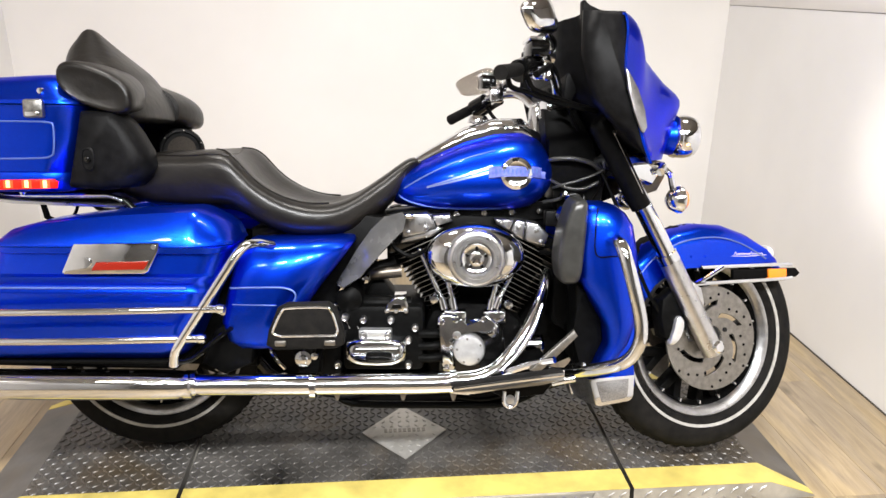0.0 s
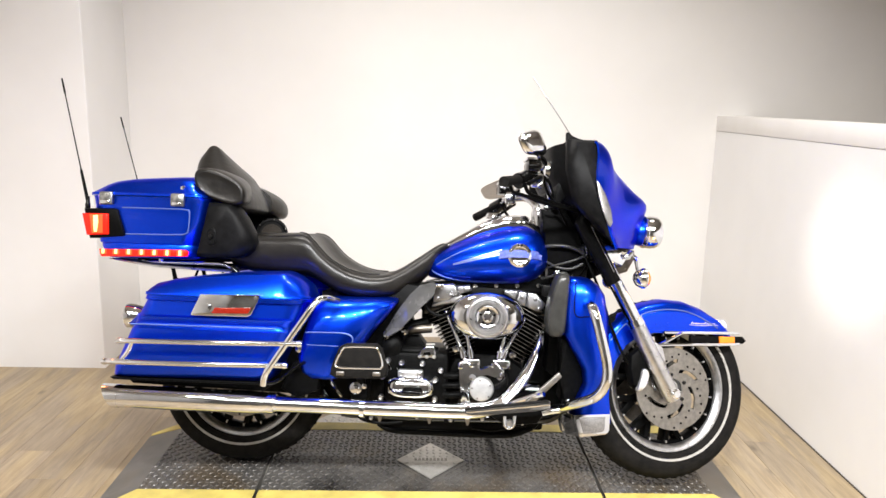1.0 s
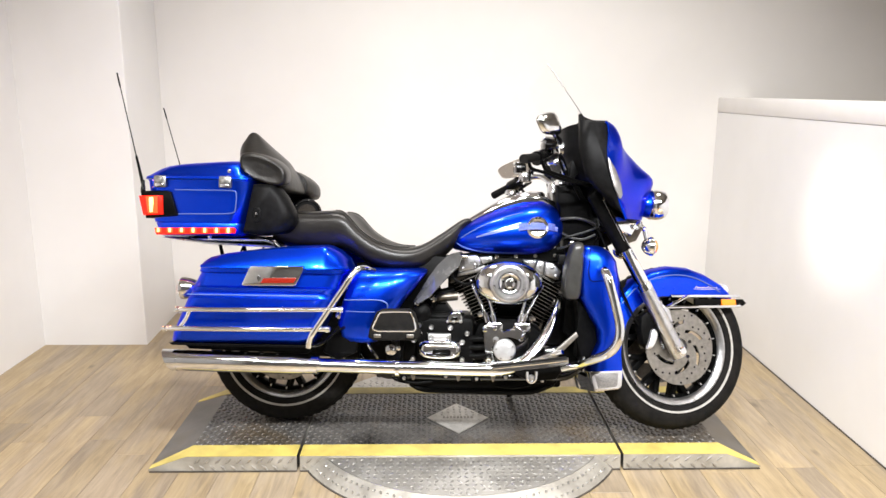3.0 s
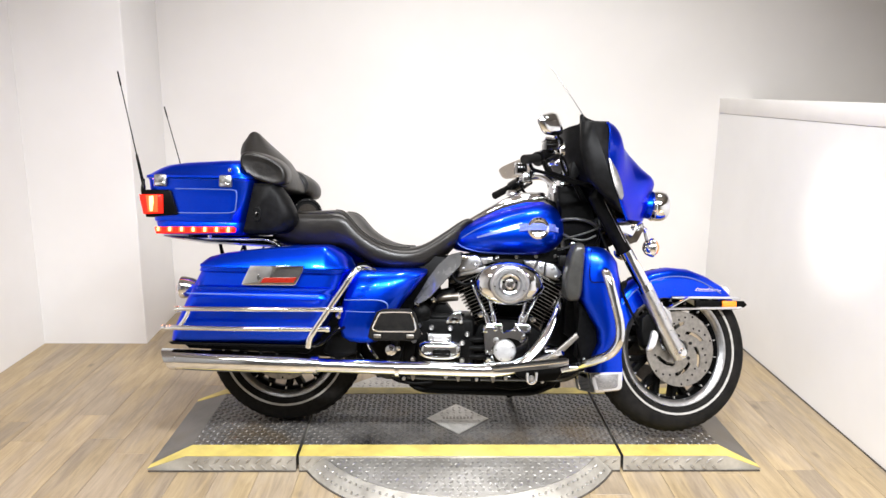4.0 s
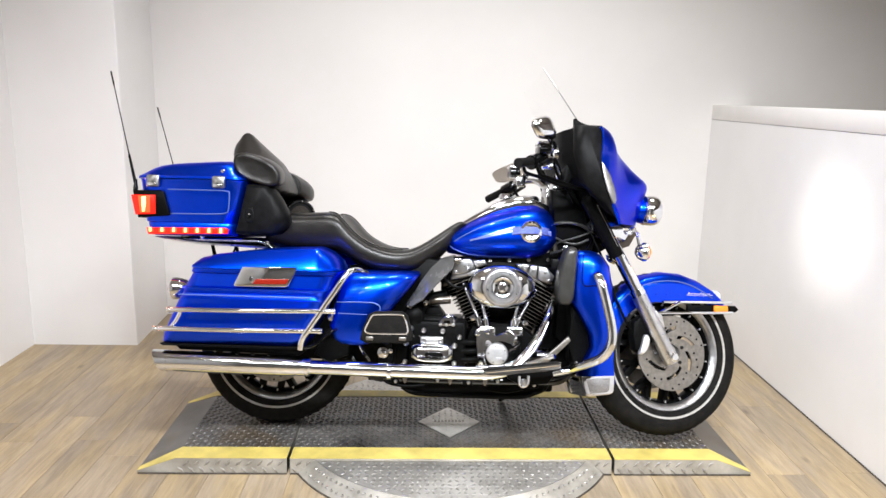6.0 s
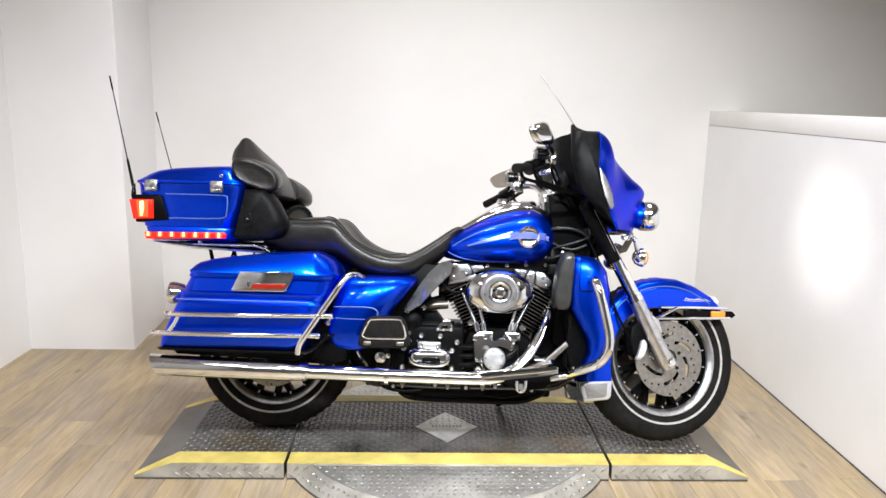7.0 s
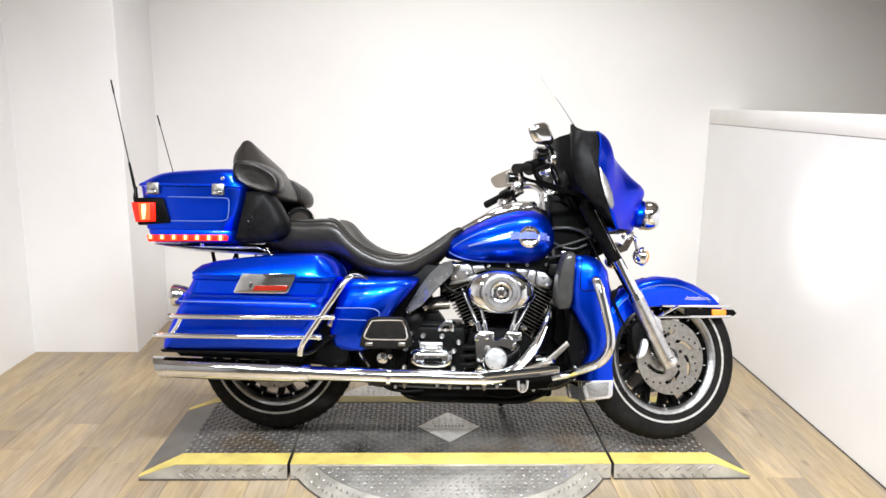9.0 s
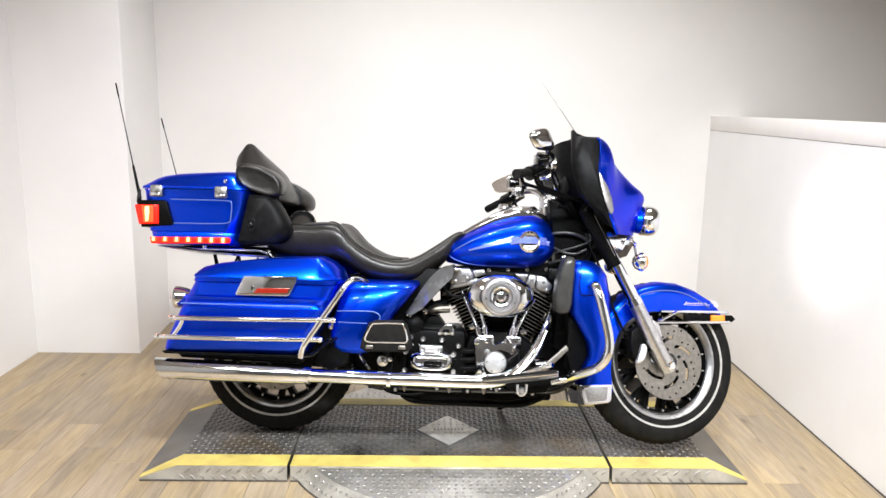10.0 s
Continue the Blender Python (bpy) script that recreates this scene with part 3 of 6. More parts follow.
def wheel(name, at, m, disc_sides, fat=1.0):
    """Cast wheel: rim with split spokes, hub, tyre with a white ring, drilled disc."""
    c = at
    rim = [(0.232, -0.048), (0.226, -0.056), (0.214, -0.054), (0.200, -0.040), (0.190, -0.018), (0.190, 0.018), (0.200, 0.040), (0.214, 0.054), (0.226, 0.056), (0.232, 0.048), (0.206, 0.030), (0.199, 0.0), (0.206, -0.030)]
    w = part(name, ring_lathe(rim, c, seg=72), [ALLOY, BLACK], bike, "cast wheel with polished rim and black spokes", m)
    for f in w.data.polygons:
        if (Vector((f.center.x - c.x, 0, f.center.z - c.z))).length < 0.2065 and abs(f.center.y) < 0.040:
            f.material_index = 1
    tyre = [(0.228, -0.046), (0.232, -0.054), (0.250, -0.062), (0.275, -0.066), (0.298, -0.062), (0.312, -0.050), (0.320, -0.032), (0.3245, -0.012), (0.3245, 0.012), (0.320, 0.032), (0.312, 0.050), (0.298, 0.062), (0.275, 0.066), (0.250, 0.062), (0.232, 0.054), (0.228, 0.046)]
    tyre = [(r, a * fat) for r, a in tyre]
    t = part("tyre", ring_lathe(tyre, c, seg=96), RUBBER, w, "black rubber tyre with a thin white sidewall ring", sharp=60)
    for s in (-1, 1):
        part("white_ring", ring_lathe([(0.2500, s * 0.0615 * fat), (0.2500, s * (0.0622 * fat + 0.002)), (0.2580, s * (0.0640 * fat + 0.002)), (0.2580, s * 0.0632 * fat)], c, seg=96), WHITEWALL, t)
    # tread blocks round the crown
    bm = bmesh.new()
    for i in range(56):
        for s in (-1, 1):
            a = 2 * math.pi * (i + (0.5 if s > 0 else 0)) / 56
            b = box(-0.0095, 0.0095, -0.018, 0.018, -0.004, -0.0006, bm=None)
            mm = Matrix.Translation(c) @ Matrix.Rotation(-a, 4, "Y") @ pose(0.3175, s * 0.036 * fat, 0, 0, 90, 0) @ Matrix.Rotation(radians(-s * 30), 4, "X") @ Matrix.Rotation(radians(s * 25), 4, "Z")
            join(bm, moved(b, mm))
    tagged(part("tread", bm, RUBBER, t), kind="stuff")
    for i in range(9):
        a = 2 * math.pi * i / 9
        bm = bmesh.new()
        for da, r0, r1 in ((0, 0.055, 0.13), (0.16, 0.12, 0.199), (-0.16, 0.12, 0.199)):
            p = c + Vector((r0 * math.cos(a), 0, r0 * math.sin(a)))
            q2 = c + Vector((r1 * math.cos(a + da), 0, r1 * math.sin(a + da)))
            d = q2 - p
            ang = math.atan2(d.z, d.x)
            b = box(-0.004, d.length + 0.004, -0.022, 0.022, -0.012, 0.012, 0.004)
            join(bm, moved(b, Matrix.Translation(p) @ Matrix.Rotation(-ang, 4, "Y")))
        part("spoke", bm, BLACK, w, "black split spoke")
    bm = bmesh.new()
    for i in range(18):
        a = 2 * math.pi * (i + 0.5) / 18
        b = box(0.188, 0.205, -0.034, 0.034, -0.0022, 0.0022)
        join(bm, moved(b, Matrix.Translation(c) @ Matrix.Rotation(-a, 4, "Y")))
    tagged(part("spoke_tips", bm, STEEL, w), kind="stuff")
    part("hub", lathe([(0.0, -0.075), (0.03, -0.075), (0.045, -0.06), (0.062, -0.05), (0.062, 0.05), (0.045, 0.06), (0.03, 0.075), (0.0, 0.075)], c, seg=32), STEEL, w)
    for s in disc_sides:
        y0, y1 = s * 0.082, s * 0.088
        d = part("brake_disc", slotted_disc(c, y0, y1), DISC, w, "drilled steel brake disc with curved slots")
        for i in range(5):
            a = 2 * math.pi * (i + 0.35) / 5
            part("disc_bolt", lathe([(0.0, -0.003), (0.0065, -0.003), (0.0075, 0.003)], c + Vector((0.050 * math.cos(a), y1 + s * 0.001, 0.050 * math.sin(a))), seg=10), GLOSS, d)
        bm = bmesh.new()
        for i in range(28):
            a = 2 * math.pi * i / 28
            r = 0.100 + 0.038 * ((i * 3) % 4) / 3
            lathe([(0.0, -0.0006), (0.0042, -0.0006), (0.0042, 0.0006), (0.0, 0.0006)], c + Vector((r * math.cos(a), y1 + s * 0.0003, r * math.sin(a))), seg=8, bm=bm)
        tagged(part("disc_holes", bm, BLACK, d), kind="stuff")
    return w


def front_fender():
    rings = []
    hw = 0.083
    keys = [(38, 0.331, 0.318), (44, 0.333, 0.302), (54, 0.336, 0.262), (66, 0.338, 0.232), (80, 0.339, 0.215), (95, 0.340, 0.213), (110, 0.341, 0.228), (125, 0.342, 0.246), (140, 0.344, 0.257), (155, 0.347, 0.262), (170, 0.356, 0.265), (185, 0.372, 0.270), (198, 0.388, 0.278), (204, 0.396, 0.290)]
    for th, ro, ri in keys:
        ro, ri = ro * 0.985, ri * 0.965
        t = radians(th)
        e = Vector((math.cos(t), 0, math.sin(t)))
        k = hw * (0.45 + 0.55 * min(1, (th - 30) / 22))
        prof = [(-k, ri), (-k, ri + (ro - ri) * 0.55), (-k * 0.93, ro - (ro - ri) * 0.2), (-k * 0.72, ro - 0.012), (-k * 0.38, ro - 0.002), (0, ro)]
        prof = prof + [(-a, b) for a, b in prof[-2::-1]]
        th_ = 0.006
        inner = [(a * (1 - th_ / hw), b - (th_ if abs(a) < k * 0.9 else 0)) for a, b in prof[::-1]]
        rings.append([AXF + e * b + Vector((0, a, 0)) for a, b in prof + inner])
    f = part("front_fender", loft(rings), BLUE, bike, "blue front fender with chrome trim", STEER, sharp=50)
    for s in (-1, 1):
        # pinstripe following the fender's shoulder
        pts = [AXF + Vector((r * math.cos(radians(a)), s * (hw + 0.0012), r * math.sin(radians(a)))) for a, r in ((52, 0.288), (60, 0.286), (72, 0.288), (85, 0.291), (100, 0.294), (115, 0.299), (130, 0.303), (145, 0.306))]
        part("pinstripe", tube(pts, 0.0022, 6, 4), STRIPE, f)
        part("side_trim", slab([(0.795, 0.528), (0.79, 0.538), (1.092, 0.541), (1.10, 0.536), (1.098, 0.530)], s * 0.084, s * 0.094, 0.003), CHROME, f, "chrome fender side trim")
        part("bumper_rail", tube([(0.70, s * 0.10, 0.482), (0.80, s * 0.103, 0.489), (1.06, s * 0.096, 0.494), (1.12, s * 0.06, 0.500), (1.13, 0, 0.502)], 0.006, 8), CHROME, f)
        part("marker_backing", slab([(0.90, 0.494), (1.115, 0.497), (1.130, 0.508), (1.115, 0.524), (0.90, 0.524)], s * 0.072, s * 0.088, 0.003), BLACK, f)
        part("marker_lamp", box(1.015, 1.078, s * 0.086 - 0.008, s * 0.086 + 0.008, 0.496, 0.523, 0.003), ORANGE, f, "amber side marker lamp")
        pts = []
        for k in range(23):
            h = 0.0085 if k in (1, 13) else 0.0048
            pts.append((0.905 + k * 0.0044 + (0.0022 if k % 2 else 0), s * (hw + 0.0008), 0.5655 + (h if k % 2 else 0)))
        bm = tube(pts, 0.0009, 5, 2)
        tube([(0.898, s * (hw + 0.0008), 0.5625), (0.95, s * (hw + 0.0008), 0.5610), (1.015, s * (hw + 0.0008), 0.5640)], 0.0007, 5, 3, bm=bm)
        part("emblem_bars", bm, WHITE, f, "small silver fender emblem")
        for u, w in ((0.715, 0.568), (0.766, 0.564), (0.812, 0.563)):
            part("fender_stud", lathe([(0.0, -0.004), (0.004, -0.003), (0.005, 0.002)], (u, s * (hw - 0.001), w), "y", 10), BLUE, f)
        part("strut", tube([(0.715, s * 0.105, 0.478), (0.77, s * 0.10, 0.490), (0.86, s * 0.094, 0.532)], 0.006, 8), CHROME, f)
        # flared chrome end with a perforated panel
        part("splash_trim", slab([(0.442, 0.241), (0.580, 0.244), (0.576, 0.188), (0.571, 0.178), (0.561, 0.172), (0.470, 0.164), (0.461, 0.168)], s * 0.060, s * 0.088, 0.004), CHROME, f, "chrome lower fender trim")
        part("splash_mesh", slab([(0.462, 0.232), (0.560, 0.235), (0.556, 0.192), (0.552, 0.185), (0.545, 0.182), (0.478, 0.176)], s * 0.0875, s * 0.0905, 0.001), MESH_TRIM, f)
    part("splash_back", slab([(0.442, 0.241), (0.470, 0.242), (0.482, 0.168), (0.465, 0.164)], -0.08, 0.08, 0.004), CHROME, f)
    part("tip_lamp", moved(lathe([(0.0, 0.03), (0.016, 0.027), (0.027, 0.015), (0.031, 0.0), (0.031, -0.02)], (0, 0, 0), "x", 20), Matrix.Translation((1.075, 0, 0.562)) @ Matrix.Rotation(radians(-40), 4, "Y")), LENS, f, "chrome fender tip lamp")
    return f


wheel("front_wheel", AXF, ROLLING, (-1, 1))
wheel("rear_wheel", AXR, Matrix.Identity(4), (-1,), 1.14)
front_fender()

# fork legs with sliders, covers and calipers
for s in (-1, 1):
    v = s * 0.128
    leg = part("fork_leg", tube([(0.801, v, 0.296), (0.784, v, 0.330), (0.660, v, 0.565)], [0.026, 0.030, 0.030, 0.029], 16, smooth=False), STEEL, bike, "satin aluminium fork slider", STEER)
    part("fork_tube", tube([(0.666, v, 0.556), (0.545, v, 0.775)], 0.0252, 20, smooth=False), CHROME, leg)
    part("slider_collar", tube([(0.666, v, 0.554), (0.654, v, 0.575)], [0.0312, 0.0300], 20, smooth=False), CHROME, leg)
    part("fork_cover", tube([(0.570, v * 1.12, 0.700), (0.455, v * 1.16, 0.905), (0.447, v * 1.16, 0.919), (0.438, v * 1.16, 0.926)], [0.0265, 0.0305, 0.0300, 0.020], 16, smooth=False), BLACK, leg, "black fork cover")
    part("cover_trim", tube([(0.560, v * 1.12 - 0.0245, 0.735), (0.474, v * 1.16 - 0.0275, 0.890)], 0.0022, 6, smooth=False), CHROME, leg)
    part("cover_bolt", lathe([(0.0, -0.006), (0.006, -0.005), (0.008, 0.004)], (0.474, v * 1.16 - 0.029, 0.893), "y", 10), CHROME, leg)
    part("axle_nut", lathe([(0.0, -0.012), (0.012, -0.012), (0.018, -0.006), (0.018, 0.02), (0.0, 0.02)], (0.796, v + s * 0.026, 0.318), seg=12), CHROME, leg)
    cal = part("brake_caliper", slab([(0.650, 0.450), (0.690, 0.480), (0.730, 0.455), (0.738, 0.405), (0.715, 0.355), (0.685, 0.325), (0.655, 0.345), (0.645, 0.40)], s * 0.062, s * 0.118, 0.010), BLACK, leg, "black brake caliper")
    part("caliper_badge", loft([[(0.692 + a - 5.0 * b * b + 0.32 * b, s * vv, 0.364 + b) for a, b in sup(0, 0, 0.0155 * k, 0.039 * k, 2.6, 28)] for vv, k in ((0.112, 1.0), (0.124, 1.0), (0.1285, 0.9), (0.1295, 0.6))]), SATIN, cal, "silver caliper badge", sharp=50)
    part("slider_lug", slab([(0.735, 0.500), (0.765, 0.478), (0.775, 0.435), (0.760, 0.405), (0.740, 0.425), (0.730, 0.465)], s * 0.098, s * 0.130, 0.006), STEEL, leg)
    part("brake_hose", tube([(0.66, s * 0.10, 0.40), (0.62, s * 0.10, 0.46), (0.585, s * 0.09, 0.55), (0.545, s * 0.08, 0.68), (0.50, s * 0.06, 0.80)], 0.005, 6), BLACK, leg)
part("lower_yoke", slab([(0.500, 0.862), (0.588, 0.812), (0.620, 0.790), (0.600, 0.760), (0.520, 0.790), (0.480, 0.825)], -0.155, 0.155, 0.008), CHROME, bike, "chrome lower fork yoke", STEER)
# black slab added to close the gap between tank and fairing
part("neck_gap_filler", slab([(0.33, 0.985), (0.42, 0.985), (0.47, 0.90), (0.50, 0.78), (0.44, 0.68), (0.375, 0.66), (0.365, 0.80), (0.335, 0.90)], -0.10, 0.10, 0.012), BLACK, bike, "black filler slab round the steering head")
part("steering_head", tube([(0.42, 0, 0.98), (0.545, 0, 0.74)], 0.032, 14, smooth=False), BLACK, bike)

# nacelle, headlamp and passing lamps
nac = part("headlamp_nacelle", lathe([(0.0, -0.034), (0.022, -0.030), (0.040, -0.016), (0.050, 0.002), (0.054, 0.022)], (0.694, -0.018, 0.912), "x", 32), BLUE, bike, "blue headlamp housing", BARS)
part("bezel", lathe([(0.052, -0.004), (0.058, 0.002), (0.061, 0.010), (0.0585, 0.014), (0.060, 0.018), (0.0615, 0.036), (0.060, 0.050), (0.055, 0.064), (0.048, 0.070), (0.045, 0.062)], (0.714, -0.018, 0.912), "x", 36), CHROME, nac, "chrome headlamp bezel")
part("lens", lathe([(0.0, 0.074), (0.018, 0.073), (0.034, 0.069), (0.046, 0.062)], (0.714, -0.018, 0.912), "x", 32), HEADLIT, nac, "clear headlamp lens")
bar = part("lamp_bar", tube([(0.60, -0.20, 0.805), (0.625, -0.15, 0.822), (0.63, 0, 0.818), (0.625, 0.15, 0.822), (0.60, 0.20, 0.805)], 0.011, 10), CHROME, bike, "chrome passing lamp bar", BARS)
part("bar_plate", slab([(0.55, 0.86), (0.66, 0.835), (0.66, 0.80), (0.60, 0.765), (0.54, 0.80)], -0.105, 0.105, 0.006), BRACKET, bar)
for s in (-1, 1):
    v = s * 0.175
    pl = part("passing_lamp", lathe([(0.0, -0.032), (0.014, -0.030), (0.026, -0.022), (0.033, -0.008), (0.0365, 0.0), (0.0365, 0.008), (0.033, 0.012)], (0.662, v, 0.733), "x", 28), CHROME, bar, "small chrome passing lamp")
    part("lamp_stalk", tube([(0.625, s * 0.15, 0.822), (0.640, v, 0.80), (0.650, v, 0.755)], 0.009, 8, smooth=False), CHROME, bar)
    part("amber_signal", lathe([(0.0, 0.030), (0.014, 0.028), (0.026, 0.021), (0.033, 0.011)], (0.662, v, 0.733), "x", 24), ORANGE, pl, "amber lens")


# fairing: an outer shell wrapped round the front and a dark inner bowl
def fairing_shell():
    keys = {
        0.00: [(0.425, 1.202), (0.480, 1.190), (0.560, 1.150), (0.622, 1.110), (0.678, 1.060), (0.732, 1.012), (0.724, 0.960), (0.690, 0.848)],
        0.10: [(0.432, 1.203), (0.482, 1.193), (0.545, 1.152), (0.600, 1.104), (0.650, 1.050), (0.694, 1.004), (0.680, 0.945), (0.645, 0.842)],
        0.19: [(0.444, 1.201), (0.490, 1.194), (0.528, 1.163), (0.554, 1.094), (0.572, 1.022), (0.586, 0.966), (0.588, 0.912), (0.580, 0.836)],
        0.27: [(0.447, 1.195), (0.478, 1.186), (0.504, 1.154), (0.517, 1.090), (0.516, 1.010), (0.514, 0.945), (0.519, 0.890), (0.535, 0.830)],
        0.325: [(0.438, 1.181), (0.447, 1.176), (0.453, 1.140), (0.449, 1.050), (0.470, 0.986), (0.487, 0.915), (0.500, 0.870), (0.519, 0.824)],
    }
    ks = sorted(keys)
    rows = [(-k, keys[k]) for k in ks[::-1]] + [(k, keys[k]) for k in ks[1:]]
    fine = []
    for v, pr in rows:
        sp = spline([(u, v, w) for u, w in pr], 3)
        fine.append(sp)
    cols = [spline([r[i] for r in fine], 3) for i in range(len(fine[0]))]
    bm = bmesh.new()
    g = [[bm.verts.new(p) for p in c] for c in cols]
    for a, b in zip(g, g[1:]):
        for i in range(len(a) - 1):
            bm.faces.new((a[i], a[i + 1], b[i + 1], b[i]))
    bmesh.ops.recalc_face_normals(bm, faces=bm.faces)
    bmesh.ops.solidify(bm, geom=bm.faces, thickness=0.006)
    return bm


shell = part("fairing", fairing_shell(), BLUE, bike, "blue wrap-round front fairing", BARS, sharp=50)


def fairing_bowl():
    keys = [(-0.320, [(0.388, 1.174), (0.438, 1.176), (0.446, 1.080), (0.452, 1.000), (0.477, 0.925), (0.506, 0.840), (0.478, 0.900), (0.436, 0.938), (0.398, 0.985), (0.376, 1.085)]),
            (-0.308, [(0.368, 1.186), (0.450, 1.187), (0.468, 1.080), (0.470, 1.000), (0.486, 0.925), (0.514, 0.836), (0.472, 0.893), (0.428, 0.930), (0.386, 0.978), (0.360, 1.085)]),
            (-0.286, [(0.352, 1.192), (0.458, 1.193), (0.486, 1.080), (0.488, 1.000), (0.498, 0.930), (0.522, 0.842), (0.466, 0.890), (0.420, 0.928), (0.374, 0.978), (0.348, 1.085)]),
            (-0.276, [(0.352, 1.193), (0.460, 1.194), (0.490, 1.080), (0.492, 1.000), (0.502, 0.930), (0.526, 0.842), (0.468, 0.892), (0.428, 0.935), (0.390, 0.985), (0.360, 1.085)]),
            (-0.262, [(0.362, 1.192), (0.462, 1.195), (0.500, 1.080), (0.502, 1.000), (0.510, 0.930), (0.530, 0.845), (0.472, 0.896), (0.438, 0.945), (0.418, 1.000), (0.408, 1.085)]),
            (-0.200, [(0.362, 1.196), (0.465, 1.198), (0.515, 1.090), (0.525, 1.010), (0.535, 0.940), (0.545, 0.860), (0.474, 0.900), (0.440, 0.960), (0.410, 1.010), (0.398, 1.085)]),
            (-0.150, [(0.345, 1.198), (0.462, 1.196), (0.525, 1.095), (0.560, 1.015), (0.575, 0.950), (0.575, 0.860), (0.478, 0.890), (0.430, 0.965), (0.375, 1.020), (0.345, 1.085)]),
            (-0.100, [(0.335, 1.198), (0.455, 1.190), (0.530, 1.095), (0.580, 1.015), (0.600, 0.955), (0.590, 0.860), (0.480, 0.880), (0.430, 0.970), (0.370, 1.020), (0.335, 1.085)])]
    rows = keys + [(0.0, keys[-1][1])] + [(-v, p) for v, p in keys[::-1]]
    return loft([[(u, v, w) for u, w in p] for v, p in rows])


bowl = part("inner_fairing", fairing_bowl(), PLASTIC, shell, "black inner fairing", sharp=85)
for s in (-1, 1):
    part("speaker_grille", lathe([(0.0, -0.004), (0.040, -0.004), (0.048, 0.0), (0.048, 0.02)], (0.392, s * 0.225, 1.105), "x", 24), BLACK, shell)
    part("gauge", lathe([(0.0, -0.002), (0.034, -0.002), (0.040, -0.008), (0.042, 0.02)], (0.330, s * 0.075, 1.12), "x", 24), CHROME, shell)
    part("air_wing", slab([(0.443, 1.050), (0.452, 1.040), (0.476, 1.000), (0.494, 0.950), (0.500, 0.910), (0.492, 0.895), (0.484, 0.900), (0.466, 0.945), (0.449, 1.000)], s * 0.328, s * 0.335, 0.002), ALLOY, shell, "bright trim along the fairing edge")
part("shield_trim", tube([(0.376, -0.235, 1.210), (0.41, -0.12, 1.214), (0.42, 0, 1.214), (0.41, 0.12, 1.214), (0.376, 0.235, 1.210)], 0.009, 8), PLASTIC, shell)
part("shield_clip", slab([(0.360, 1.180), (0.360, 1.222), (0.367, 1.222), (0.377, 1.207), (0.400, 1.198), (0.440, 1.194), (0.440, 1.186)], -0.262, -0.235, 0.003), BLACK, shell)


def windscreen():
    bm = bmesh.new()
    rows = []
    for k in range(7):
        f = k / 6
        half = 0.235 - 0.055 * f ** 2
        rows.append([(0.421 - 0.138 * f - 0.495 * v * v - 0.012, v, 1.214 + 0.227 * f - 0.35 * f * v * v) for v in [half * (i / 8 * 2 - 1) for i in range(9)]])
    loft(rows, closed=False, bm=bm)
    bmesh.ops.solidify(bm, geom=bm.faces, thickness=0.004)
    return bm


ws = part("windscreen", windscreen(), SHIELD, bike, "low clear windscreen", BARS)
ws.visible_shadow = False
for s in (-1,):
    part("screen_edge", tube([(0.421 - 0.012 - 0.495 * h * h - 0.138 * f, s * h, 1.214 + 0.227 * f - 0.35 * f * h * h) for f, h in ((0.0, 0.235), (0.33, 0.229), (0.67, 0.2105), (1.0, 0.18))], 0.0019, 6), ALLOY, ws)
# dash clutter behind the bars
dash = part("dash_panel", slab([(0.365, 0.985), (0.395, 1.03), (0.405, 1.12), (0.385, 1.13), (0.352, 1.05), (0.345, 0.99)], -0.16, 0.16, 0.008), PLASTIC, bike, "black dash panel", BARS)
for k in range(6):
    part("dash_switch", box(0.340 + 0.006 * k % 0.01, 0.356, -0.13 + k * 0.046, -0.105 + k * 0.046, 1.022, 1.040, 0.003), BLACK, dash)

